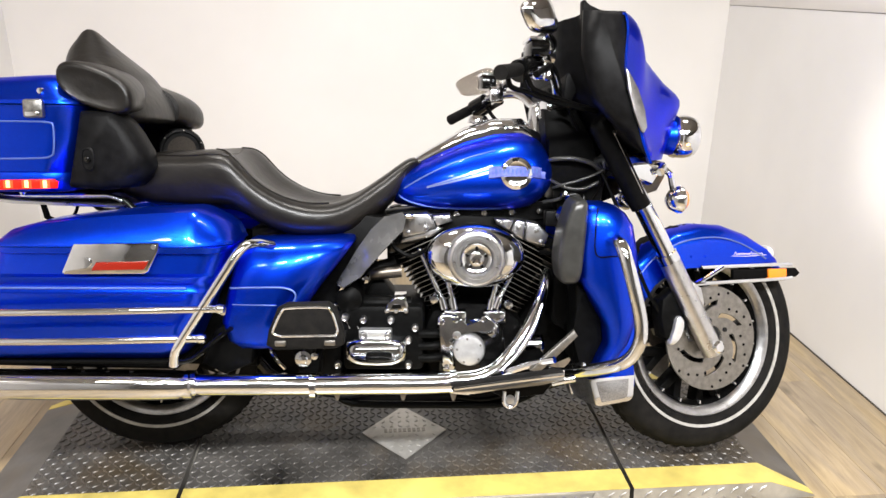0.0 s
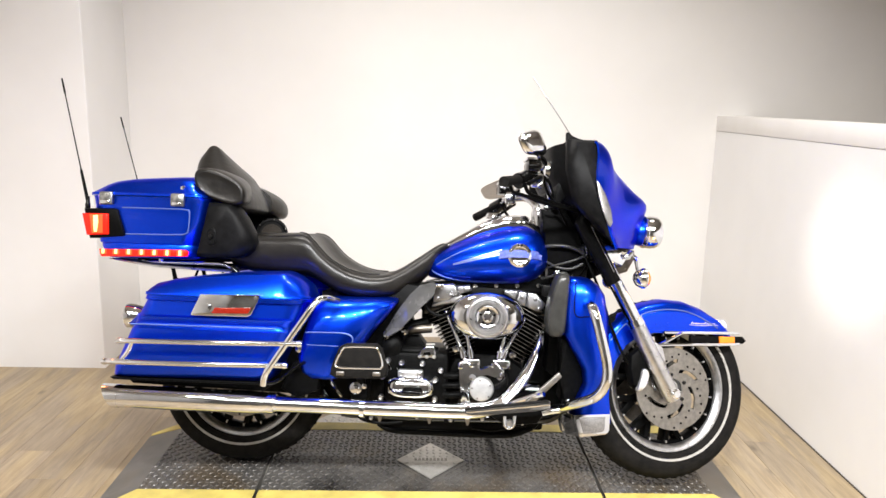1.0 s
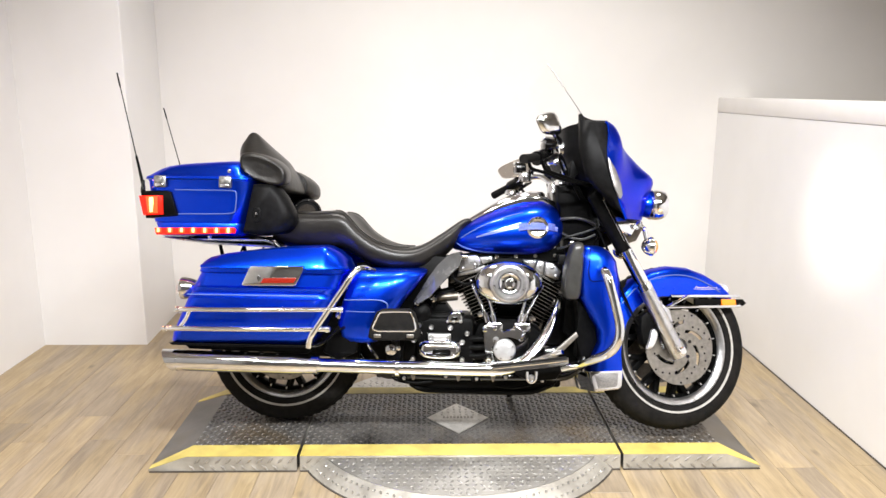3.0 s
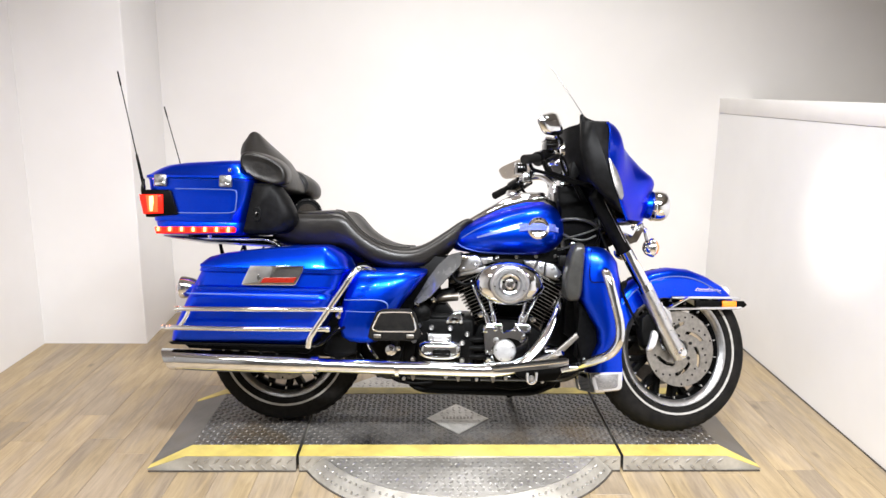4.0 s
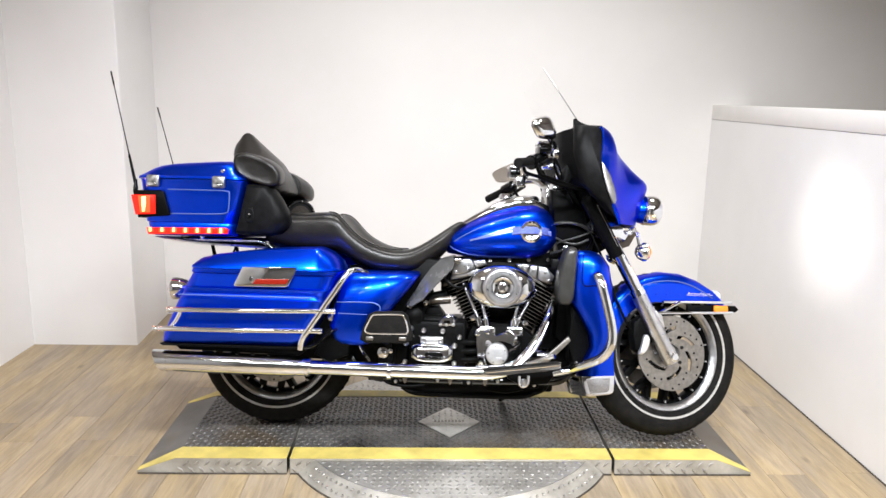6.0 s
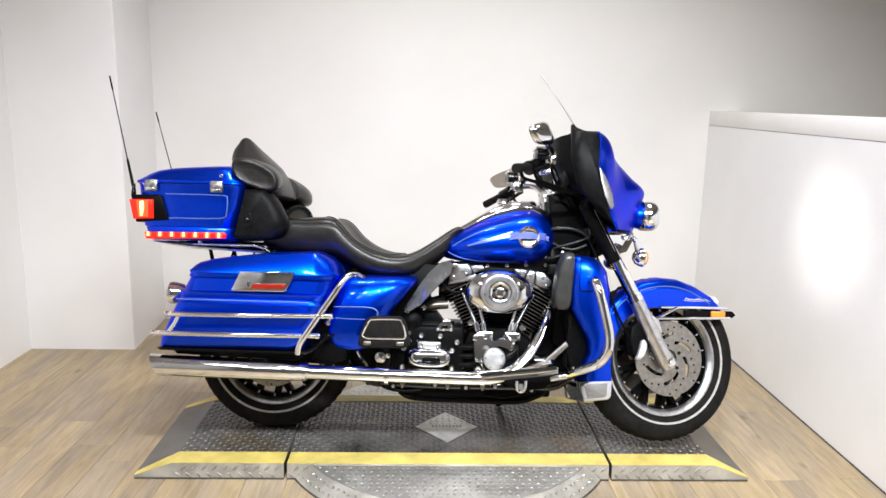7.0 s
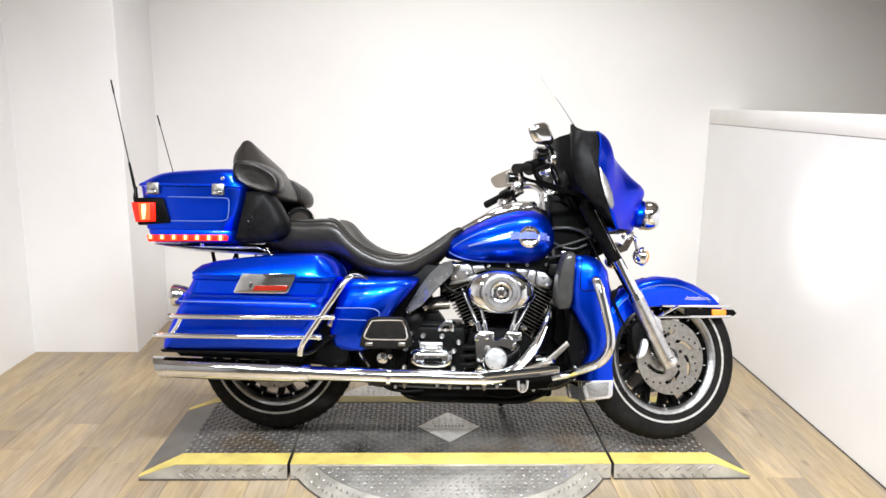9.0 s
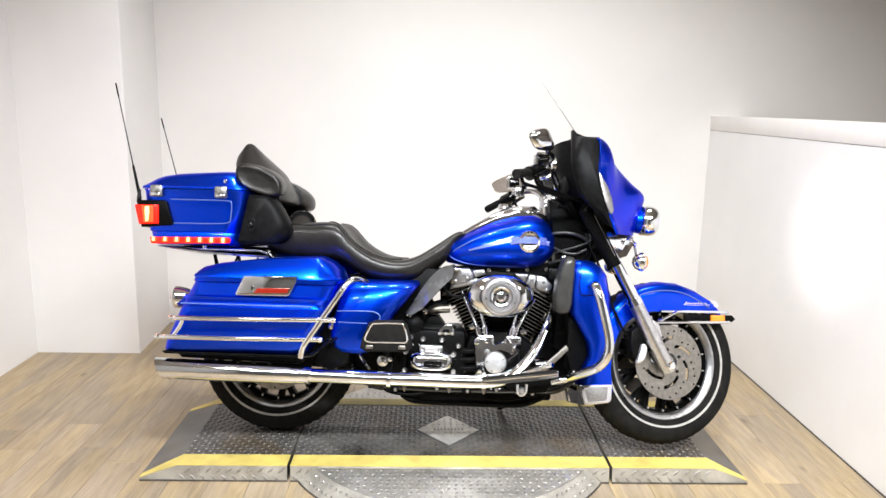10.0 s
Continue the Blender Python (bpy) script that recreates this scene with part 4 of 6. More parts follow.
# handlebar, grips, controls, mirrors
hb = [(0.118, -0.425, 1.016), (0.170, -0.345, 1.036), (0.232, -0.275, 1.062), (0.300, -0.205, 1.060), (0.345, -0.11, 1.005), (0.352, 0, 0.998)]
hbar = part("handlebar", tube(hb + [(u + 0.034 * abs(v) / 0.4, -v, w - 0.021 * abs(v) / 0.43) for u, v, w in hb[-2::-1]], 0.0127, 12), CHROME, bike, "chrome pull-back handlebar", BARS)
for s in (-1, 1):
    def P(u, v, w):
        return (u + (0.034 * abs(v) / 0.4 if s > 0 else 0), -s * v, w - (0.021 * abs(v) / 0.43 if s > 0 else 0))
    part("grip", tube([P(0.112, -0.434, 1.014), P(0.128, -0.410, 1.020), P(0.180, -0.332, 1.039)], [0.0172, 0.0172, 0.0160, 0.0155], 18, smooth=False), RUBBER, hbar, "black rubber grip")
    sw = part("switch_housing", tube([P(0.180, -0.332, 1.035), P(0.215, -0.292, 1.054)], [0.027, 0.029, 0.025], 18, smooth=False), GLOSS, hbar, "gloss black switch housing")
    part("master_cylinder", box(*sorted((0.215, 0.262)), *sorted((-s * -0.315, -s * -0.235)), 1.075, 1.112, 0.008), GLOSS, hbar)
    part("reservoir_cap", box(0.212, 0.268, *sorted((-s * -0.310, -s * -0.242)), 1.112, 1.122, 0.004), CHROME, hbar)
    part("clamp", box(0.240, 0.282, *sorted((-s * -0.262, -s * -0.228)), 1.030, 1.080, 0.008), CHROME, hbar)
    part("lever", tube([P(0.262, -0.285, 1.052), P(0.250, -0.34, 1.048), P(0.218, -0.40, 1.028), P(0.190, -0.445, 1.010)], [0.010, 0.008, 0.007, 0.008], 8), BLACK, hbar, "black hand lever")
    mu, mv, mw, mr = (0.206, -0.385, 1.148, -48) if s < 0 else (0.243, 0.45, 1.118, 62)
    mm = pose(mu, mv, mw, 0, -8 if s < 0 else 4, mr) @ pose(0, 0, 0, -14 * s, 0, 0)
    shape = [(y + 0.28 * z * s, z * (1 - 3.2 * y * s)) for y, z in sup(0, 0, 0.058 if s < 0 else 0.072, 0.040, 4.0, 32)]
    mir = part("mirror", moved(loft([[Vector((d, y * k, z * k)) for y, z in shape] for d, k in ((0.0, 0.94), (0.004, 1.0), (0.014, 0.96), (0.026, 0.74), (0.032, 0.35))]), mm), CHROME, hbar, "chrome-backed mirror")
    part("mirror_glass", moved(loft([[Vector((d, y * k, z * k)) for y, z in shape] for d, k in ((-0.0022, 0.95), (0.0008, 0.97))]), mm), MIRROR, mir)
    part("mirror_stem", tube([(mu + 0.02, mv - 0.012 * s, mw - 0.01), (mu + 0.035, mv - 0.03 * s, mw - 0.03), P(0.275, -0.285, 1.108), P(0.262, -0.255, 1.09)], [0.007, 0.008, 0.012, 0.014], 10), CHROME, hbar)
    if s > 0:
        part("cable", tube([P(0.215, -0.30, 1.04), P(0.245, -0.24, 0.985), P(0.30, -0.16, 0.96), P(0.37, -0.10, 0.95), P(0.42, -0.07, 0.90), P(0.40, -0.06, 0.80)], 0.006, 8), BLACK, hbar)
# throttle cables with bright ferrules, running into the fairing
for pts in ([(0.146, -0.36, 1.017), (0.159, -0.35, 0.995), (0.21, -0.31, 0.989), (0.275, -0.27, 0.975), (0.345, -0.23, 0.968), (0.415, -0.20, 0.961)], [(0.201, -0.33, 1.024), (0.222, -0.31, 0.998), (0.282, -0.27, 0.986), (0.363, -0.22, 0.972), (0.428, -0.18, 0.962)]):
    cb = part("throttle_cable", tube(pts, [0.0065] * (len(pts) - 1) + [0.0075], 10), BLACK, hbar, "black throttle cable with a bright ferrule")
    a, b = Vector(pts[0]), Vector(pts[1])
    part("ferrule", tube([a, a.lerp(b, 0.55)], 0.0052, 10, smooth=False), CHROME, cb)
part("brake_line", tube([(0.272, -0.262, 1.085), (0.292, -0.235, 1.04), (0.318, -0.20, 1.005), (0.362, -0.15, 0.975), (0.405, -0.11, 0.92)], 0.0052, 8), BLACK, hbar)
part("banjo_bolt", lathe([(0.0, -0.010), (0.009, -0.009), (0.011, 0.0), (0.009, 0.008), (0.0, 0.009)], (0.262, -0.292, 1.030), "y", 14), CHROME, hbar)
part("riser", box(0.325, 0.378, -0.075, 0.075, 0.955, 1.012, 0.010), CHROME, hbar)
part("ignition_switch", lathe([(0.0, 0.02), (0.024, 0.018), (0.028, 0.0), (0.028, -0.05)], (0.33, 0, 0.975), "z", 20), CHROME, bike)


# fuel tank with console, emblem and stripes
def tank():
    keys = [(-0.088, 0.752, 0.022, 0.018, 0.045), (-0.075, 0.757, 0.042, 0.038, 0.070), (-0.045, 0.765, 0.052, 0.052, 0.098), (0.02, 0.775, 0.072, 0.073, 0.128), (0.09, 0.780, 0.098, 0.080, 0.148), (0.17, 0.785, 0.118, 0.085, 0.160), (0.25, 0.790, 0.130, 0.087, 0.165), (0.305, 0.798, 0.115, 0.083, 0.158), (0.338, 0.805, 0.086, 0.068, 0.135), (0.358, 0.808, 0.055, 0.046, 0.10), (0.366, 0.808, 0.030, 0.022, 0.055)]
    fine = spline([(k[0], k[1], k[2]) for k in keys], 3), spline([(k[3], k[4], 0) for k in keys], 3)
    rings = []
    for (u, c, up), (dn, hw, _) in zip(*fine):
        rings.append([(u, v, w) for v, w in sup(0, c, hw, up, 2.3, 32, dn)])
    return loft(rings)


tk = part("fuel_tank", tank(), BLUE, bike, "blue teardrop fuel tank with silver stripes", sharp=60)
part("tank_console", loft([[(u, v, w) for v, w in sup(0, c, hw, h, 2.6, 20)] for u, c, hw, h in ((-0.03, 0.826, 0.022, 0.016), (0.03, 0.858, 0.036, 0.022), (0.12, 0.902, 0.050, 0.032), (0.20, 0.925, 0.056, 0.034), (0.28, 0.928, 0.052, 0.034), (0.335, 0.895, 0.036, 0.024))]), CHROME, tk, "satin chrome tank-top console")
part("fuel_gauge", lathe([(0.0, 0.012), (0.024, 0.010), (0.030, 0.0), (0.030, -0.01)], (0.16, 0, 0.957), "z", 24), CHROME, tk)


def on_tank(u, w, s, off=0.0015):
    """The tank's flank at that place."""
    keys = [(-0.088, 0.045), (-0.045, 0.098), (0.02, 0.128), (0.09, 0.148), (0.17, 0.160), (0.25, 0.165), (0.305, 0.158), (0.338, 0.135), (0.366, 0.055)]
    hw = np.interp(u, [k[0] for k in keys], [k[1] for k in keys])
    c = np.interp(u, [-0.088, 0.02, 0.17, 0.25, 0.34], [0.752, 0.775, 0.785, 0.79, 0.805])
    up = np.interp(u, [-0.088, -0.045, 0.02, 0.09, 0.17, 0.25, 0.305, 0.338], [0.022, 0.052, 0.072, 0.098, 0.118, 0.130, 0.115, 0.086])
    dn = np.interp(u, [-0.088, -0.045, 0.02, 0.09, 0.17, 0.25, 0.305, 0.338], [0.018, 0.052, 0.073, 0.08, 0.085, 0.087, 0.083, 0.068])
    f = (w - c) / (up if w > c else dn)
    return (u, s * (hw * max(0.0, 1 - abs(f) ** 2.3) ** (1 / 2.3) + off), w)


for s in (-1, 1):
    part("pinstripe", tube([on_tank(u, w, s) for u, w in ((0.30, 0.722), (0.20, 0.712), (0.10, 0.711), (0.01, 0.718), (-0.045, 0.735), (-0.060, 0.752), (-0.030, 0.778), (0.04, 0.817), (0.12, 0.850), (0.20, 0.872))], 0.0024, 6, 4), STRIPE, tk)
    for dw, k in ((0.006, 0.0042), (-0.007, 0.0042)):
        rows = []
        for i in range(13):
            f = i / 12
            u, w = 0.19 - 0.175 * f, 0.824 - 0.052 * f + dw * (1 - 0.8 * f)
            h = k * (1 - 0.7 * f)
            rows.append([on_tank(u, w - h, s, 0.0004), on_tank(u, w - h, s, 0.0014), on_tank(u, w + h, s, 0.0014), on_tank(u, w + h, s, 0.0004)])
        part("flash", loft(rows), BLUE_DARK, tk, "silver flash behind the tank badge")
    bd = part("tank_badge", moved(lathe([(0.0, -0.008), (0.028, -0.0075), (0.033, -0.010), (0.042, -0.006), (0.045, 0.002), (0.045, 0.012)], (0, 0, 0), "y", 24), Matrix.Translation(on_tank(0.253, 0.812, s)) @ Matrix.Diagonal((1.0, -s, 1.0, 1))), CHROME, tk, "chrome tank badge")
    def swell(u):
        return 0.006 + 0.011 * math.cos(min(1.0, abs(u - 0.251) / 0.072) * math.pi / 2)

    bm = bmesh.new()
    for k in range(11):
        u = 0.196 + k * 0.0108
        p = on_tank(u, 0.812, s, swell(u))
        box(u, u + 0.0045, *sorted((p[1] - s * 0.003, p[1] + s * 0.0006)), 0.8125, 0.8245, bm=bm)
    part("badge_bars", bm, STRIPE, bd)
    rows = []
    for i in range(19):
        u = 0.180 + 0.142 * i / 18
        w0 = 0.803 - 0.0066 * ((i - 9) / 9) ** 2
        rows.append([on_tank(u, w0, s, 0.002), on_tank(u, w0 + 0.003, s, swell(u)), on_tank(u, w0 + 0.028, s, swell(u)), on_tank(u, w0 + 0.031, s, 0.002)])
    part("badge_banner", loft(rows), BANNER, bd, "blue-grey banner")
    part("badge_flag", slab([(0.318, 0.800), (0.334, 0.797), (0.330, 0.806), (0.335, 0.815), (0.318, 0.818)], *[on_tank(0.322, 0.808, s, k)[1] for k in (0.0, 0.006)], 0.001), BANNER, bd)


# saddle in one piece, rider's dip and raised pillion
SEAT = [(-0.805, 0.815, 0.765, 0.140), (-0.785, 0.835, 0.738, 0.170), (-0.735, 0.856, 0.724, 0.188), (-0.690, 0.866, 0.716, 0.200), (-0.62, 0.870, 0.712, 0.206), (-0.535, 0.876, 0.708, 0.214), (-0.498, 0.864, 0.704, 0.217), (-0.468, 0.834, 0.692, 0.217), (-0.430, 0.796, 0.668, 0.214), (-0.380, 0.764, 0.645, 0.212), (-0.32, 0.742, 0.630, 0.205), (-0.25, 0.735, 0.630, 0.192), (-0.19, 0.752, 0.643, 0.165), (-0.12, 0.796, 0.685, 0.125), (-0.06, 0.836, 0.748, 0.092), (-0.025, 0.851, 0.795, 0.066), (-0.002, 0.843, 0.815, 0.045)]
SEAT_LINE = spline([k[:3] for k in SEAT], 4)
SEAT_HALF = [p.x for p in spline([(k[3], 0, 0) for k in SEAT], 4)]


def seat_dip(u, v, h):
    """The hollow along the middle, deepest under the rider."""
    k = np.interp(u, [-0.72, -0.60, -0.54, -0.47, -0.40, -0.20, -0.05], [0.002, 0.005, 0.018, 0.044, 0.036, 0.018, 0.003])
    return float(k) * math.exp(-((v / (h * 0.55)) ** 4))


def seat_power(u):
    return float(np.interp(u, [-0.70, -0.50, -0.30, -0.10], [4.6, 4.2, 3.4, 2.8]))


def seat_top(u, f, lift=0.0):
    """A place on the saddle's upper skin, f of the half width out from the middle."""
    us = [p.x for p in SEAT_LINE]
    t, b, h = (float(np.interp(u, us, q)) for q in ([p.y for p in SEAT_LINE], [p.z for p in SEAT_LINE], SEAT_HALF))
    c, n = b + (t - b) * 0.5, seat_power(u)
    v = f * h
    return (u, v, c + (t - c) * (1 - abs(f) ** n) ** (1 / n) - seat_dip(u, v, h) + lift)


def saddle():
    rings = []
    for (u, t, b), h in zip(SEAT_LINE, SEAT_HALF):
        c = b + (t - b) * 0.5
        ring = []
        for v, w in sup(0, c, h, t - c, seat_power(u), 48, c - b):
            if w > c:
                w -= seat_dip(u, v, h)
            elif u < -0.2:
                v *= 1 - 0.10 * ((c - w) / (c - b)) ** 2
            ring.append((u, v, w))
        rings.append(ring)
    return loft(rings)


st = part("saddle", saddle(), LEATHER, bike, "black vinyl two-up touring saddle", sharp=70)
for s in (-1, 1):
    part("piping", tube([seat_top(u, s * f, 0.0005) for u, f in ((-0.545, 0.62), (-0.515, 0.74), (-0.49, 0.80), (-0.465, 0.82), (-0.44, 0.83), (-0.41, 0.83), (-0.37, 0.82), (-0.33, 0.80), (-0.29, 0.76), (-0.25, 0.70))], 0.0034, 8, 3), LEATHER, st)
    part("piping", tube([seat_top(u, s * f, 0.0005) for u, f in ((-0.715, 0.80), (-0.68, 0.87), (-0.62, 0.90), (-0.57, 0.90), (-0.525, 0.88), (-0.50, 0.84))], 0.003, 8, 3), LEATHER, st)
    part("seam", tube([seat_top(u, s * f, 0.0) for u, f in ((-0.545, 0.62), (-0.535, 0.3), (-0.533, 0.0))], 0.0026, 8, 3), LEATHER, st)

# backrest with side wings and the speaker pods
def backrest():
    keys = [(0.940, 0.034, -0.770, 0.185), (0.954, 0.052, -0.774, 0.208), (0.985, 0.059, -0.784, 0.214), (1.02, 0.065, -0.809, 0.203), (1.05, 0.072, -0.838, 0.186), (1.08, 0.086, -0.870, 0.160), (1.13, 0.062, -0.901, 0.094), (1.165, 0.036, -0.913, 0.048), (1.186, 0.020, -0.919, 0.022), (1.194, 0.008, -0.920, 0.012)]
    fine = spline([(k[0], k[1], k[2]) for k in keys], 3)
    hw = spline([(k[3], 0, 0) for k in keys], 3)
    return loft([[(a, b, w) for a, b in sup(u, 0, r, h.x, 2.6, 28)] for (w, r, u), h in zip(fine, hw)])


br = part("backrest", backrest(), LEATHER, bike, "black padded passenger backrest with wrap-round wings", sharp=60)
for s in (-1, 1):
    wing = loft([[(a, s * vv, b) for a, b in sup(uc, wc, ra, rb, 2.5, 36)] for vv, uc, wc, ra, rb in ((0.10, -0.80, 1.045, 0.06, 0.046), (0.16, -0.804, 1.042, 0.084, 0.052), (0.225, -0.806, 1.037, 0.091, 0.053), (0.250, -0.806, 1.035, 0.092, 0.052), (0.264, -0.806, 1.034, 0.087, 0.047), (0.2675, -0.806, 1.033, 0.081, 0.041), (0.2655, -0.806, 1.033, 0.075, 0.036), (0.265, -0.806, 1.033, 0.040, 0.019))])
    for v_ in wing.verts:
        v_.co.z -= 0.34 * (v_.co.x + 0.81) + 0.012
    if s > 0:
        moved(wing, Matrix.Translation((0.026, -0.012, -0.032)))
    wg = part("wing", wing, LEATHER, br, sharp=60)
    pod = part("speaker_pod", loft([[(a, s * vv, b) for a, b in pts] for vv, pts in [(vv, [(-0.846 + k * 0.005, 0.968 - k * 0.008), (-0.760 - k * 0.006, 0.970 - k * 0.010), (-0.748 - k * 0.012, 0.958 - k * 0.012), (-0.716 - k * 0.018, 0.914), (-0.690 - k * 0.022, 0.868), (-0.678 - k * 0.026, 0.832 + k * 0.006), (-0.692 - k * 0.026, 0.800 + k * 0.008), (-0.722 - k * 0.02, 0.776 + k * 0.010), (-0.800, 0.766 + k * 0.010), (-0.885 + k * 0.006, 0.772 + k * 0.010)]) for vv, k in ((0.165, 0.3), (0.20, 0.0), (0.245, 0.3), (0.262, 1.0), (0.268, 2.2))]]), PLASTIC, bike, "black speaker pod with a control socket", sharp=50)
    part("socket", loft([[(a, s * vv, b) for a, b in sup(-0.826, 0.846, 0.016 * k, 0.030 * k, 3, 20)] for vv, k in ((0.255, 1.0), (0.270, 1.0), (0.2715, 0.86), (0.2685, 0.80))]), PLASTIC, pod)
    part("socket_core", lathe([(0.0, -0.006), (0.008, -0.004), (0.008, 0.004)], (-0.826, s * 0.272, 0.846), "y", 12), GLOSS, pod)
    sm = pose(-0.725 if s > 0 else -0.785, s * 0.13, 0.862, 0, 0, -s * 65)
    sp = part("speaker", moved(lathe([(0.052, 0.004), (0.056, 0.009), (0.063, 0.008), (0.067, 0.0), (0.067, -0.05)], (0, 0, 0), "x", 32), sm), PLASTIC, pod, "round speaker in a black rim")
    part("grille", moved(lathe([(0.0, 0.006), (0.030, 0.005), (0.053, 0.003), (0.056, -0.01)], (0, 0, 0), "x", 28), sm), GRILLE, sp, "dark grey-brown grille")
    for k in range(6):
        part("rim_screw", moved(lathe([(0.0, 0.003), (0.0024, 0.002), (0.0028, -0.003)], (0, 0, 0), "x", 8), sm @ Matrix.Translation((0.0085, 0.060 * math.cos(k * math.pi / 3 + 0.4), 0.060 * math.sin(k * math.pi / 3 + 0.4)))), DISC, sp)

# top box with lamps, latches and aerials
def trunk_body():
    rows = []
    for w, u0, u1, h, r in ((0.762, -1.212, -0.900, 0.248, 0.05), (0.766, -1.222, -0.888, 0.262, 0.06), (0.772, -1.226, -0.882, 0.268, 0.065), (0.808, -1.236, -0.874, 0.272, 0.065), (0.8105, -1.236, -0.874, 0.270, 0.065), (0.8135, -1.238, -0.873, 0.270, 0.065), (0.816, -1.242, -0.872, 0.2735, 0.065), (0.90, -1.255, -0.856, 0.276, 0.065), (0.970, -1.264, -0.838, 0.278, 0.065), (0.978, -1.266, -0.834, 0.282, 0.065)):
        rows.append([(u, v, w) for u, v in rrect(u0, u1, -h, h, r, 6)])
    return loft(rows)


def trunk_lid():
    rows = []
    for w, u0, u1, h, r in ((0.981, -1.274, -0.836, 0.284, 0.066), (0.990, -1.272, -0.838, 0.284, 0.066), (0.995, -1.266, -0.842, 0.278, 0.066), (1.015, -1.250, -0.853, 0.268, 0.075), (1.035, -1.236, -0.862, 0.256, 0.085), (1.050, -1.220, -0.875, 0.238, 0.09), (1.060, -1.190, -0.89, 0.210, 0.09), (1.065, -1.14, -0.92, 0.16, 0.07)):
        ring = []
        for u, v in rrect(u0, u1, -h, h, r, 6):
            f = (w - 0.99) / 0.075
            drop = max(0.0, f) * 0.026 * ((-0.87 - u) / 0.38) if u < -0.87 else 0
            ring.append((u, v, w - max(0.0, drop)))
        rows.append(ring)
    return loft(rows)


tb = part("top_box", trunk_body(), BLUE, bike, "blue hard luggage top box with lit red lamps", sharp=50)
part("lid", trunk_lid(), BLUE, tb, sharp=50)
for s in (-1, 1):
    for u in (-1.193, -0.941):
        la = part("latch", box(u - 0.025, u + 0.025, s * 0.285 - 0.010, s * 0.285 + 0.010, 0.946, 0.992, 0.007), ZINC, tb, "worn metal latch")
        part("latch_lip", box(u - 0.018, u + 0.018, s * 0.294 - 0.004, s * 0.294 + 0.004, 0.950, 0.962, 0.003), CHROME, la)
        if u > -1:
            part("latch_lock", lathe([(0.0, -0.006), (0.007, -0.005), (0.009, 0.004), (0.009, 0.012)] if s < 0 else [(0.0, 0.006), (0.007, 0.005), (0.009, -0.004), (0.009, -0.012)], (u + 0.012, s * 0.272, 1.012), "y", 14), CHROME, la)
    part("pinstripe", tube([(-1.14, s * 0.2782, 0.938), (-0.97, s * 0.2775, 0.938), (-0.915, s * 0.2775, 0.936), (-0.902, s * 0.2770, 0.925), (-0.905, s * 0.276, 0.87), (-0.915, s * 0.2755, 0.853), (-0.96, s * 0.2755, 0.848), (-1.13, s * 0.2755, 0.846)], 0.0025, 6), STRIPE, tb)
    tlm = part("tail_lamp_housing", slab([(-1.272, 0.932), (-1.165, 0.934), (-1.152, 0.928), (-1.126, 0.844), (-1.134, 0.838), (-1.250, 0.828)], s * 0.21, s * 0.289, 0.006), BLACK, tb, "black tail lamp housing")
    part("tail_lens", slab([(-1.276, 0.914), (-1.182, 0.915), (-1.180, 0.843), (-1.258, 0.839)], s * 0.20, s * 0.297, 0.008), RED_LIT, tlm, "lit red tail lens")
    part("tail_glow", slab([(-1.246, 0.911), (-1.200, 0.912), (-1.198, 0.848), (-1.236, 0.846)], s * 0.296, s * 0.2988, 0.001), RED_GLOW, tlm)
    part("tail_core", slab([(-1.232, 0.907), (-1.216, 0.909), (-1.214, 0.884), (-1.218, 0.851), (-1.228, 0.850), (-1.231, 0.880)], s * 0.2982, s * 0.2998, 0.0006), RED_CORE, tlm)
    led = part("led_strip", slab([(-1.222, 0.791), (-0.915, 0.797), (-0.907, 0.790), (-0.911, 0.774), (-1.214, 0.765)], s * 0.245, s * 0.277, 0.005), RED_LIT, tb, "lit red marker strip")
    for k in range(7):
        u = -1.205 + k * 0.0455
        part("led", box(u - 0.0055, u + 0.0055, s * 0.2775 - 0.0015, s * 0.2775 + 0.0015, 0.775, 0.791 + k * 0.0006, 0.0014, seg=1), RED_CORE, led)
        part("led_glow", box(u - 0.012, u + 0.012, s * 0.2765 - 0.0015, s * 0.2765 + 0.0015, 0.774, 0.7915 + k * 0.0006, 0.001, seg=1), RED_GLOW, led)
    part("aerial_mount", lathe([(0.0, 0.02), (0.006, 0.02), (0.007, 0.0), (0.009, -0.01), (0.009, -0.03)], (-1.272 - 0.017 * (s + 1), s * 0.262, 0.955), "z", 14), GLOSS, tb)
    foot = Vector((-1.272 - 0.017 * (s + 1), s * 0.262, 0.955))
    top = Vector((-1.374 - 0.0250 * (s + 1), s * 0.268, 1.385 - 0.0225 * (s + 1)))
    low = foot.lerp(top, 0.27)
    rod = part("aerial", tube([low, top], [0.0024, 0.0019], 8, smooth=False), BLACK, tb, "thin black aerial")
    part("aerial_spring", tube([foot, foot.lerp(top, 0.25), low], [0.0062, 0.0050, 0.0042, 0.0026], 10, smooth=False), BLACK, rod)
    part("aerial_tip", tube([foot.lerp(top, 0.87), foot.lerp(top, 0.89), top], [0.0022, 0.0036, 0.0034, 0.0030], 8, smooth=False), BLACK, rod)
part("rear_panel", box(-1.272, -1.246, -0.20, 0.20, 0.842, 0.922, 0.006), BLACK, tb)

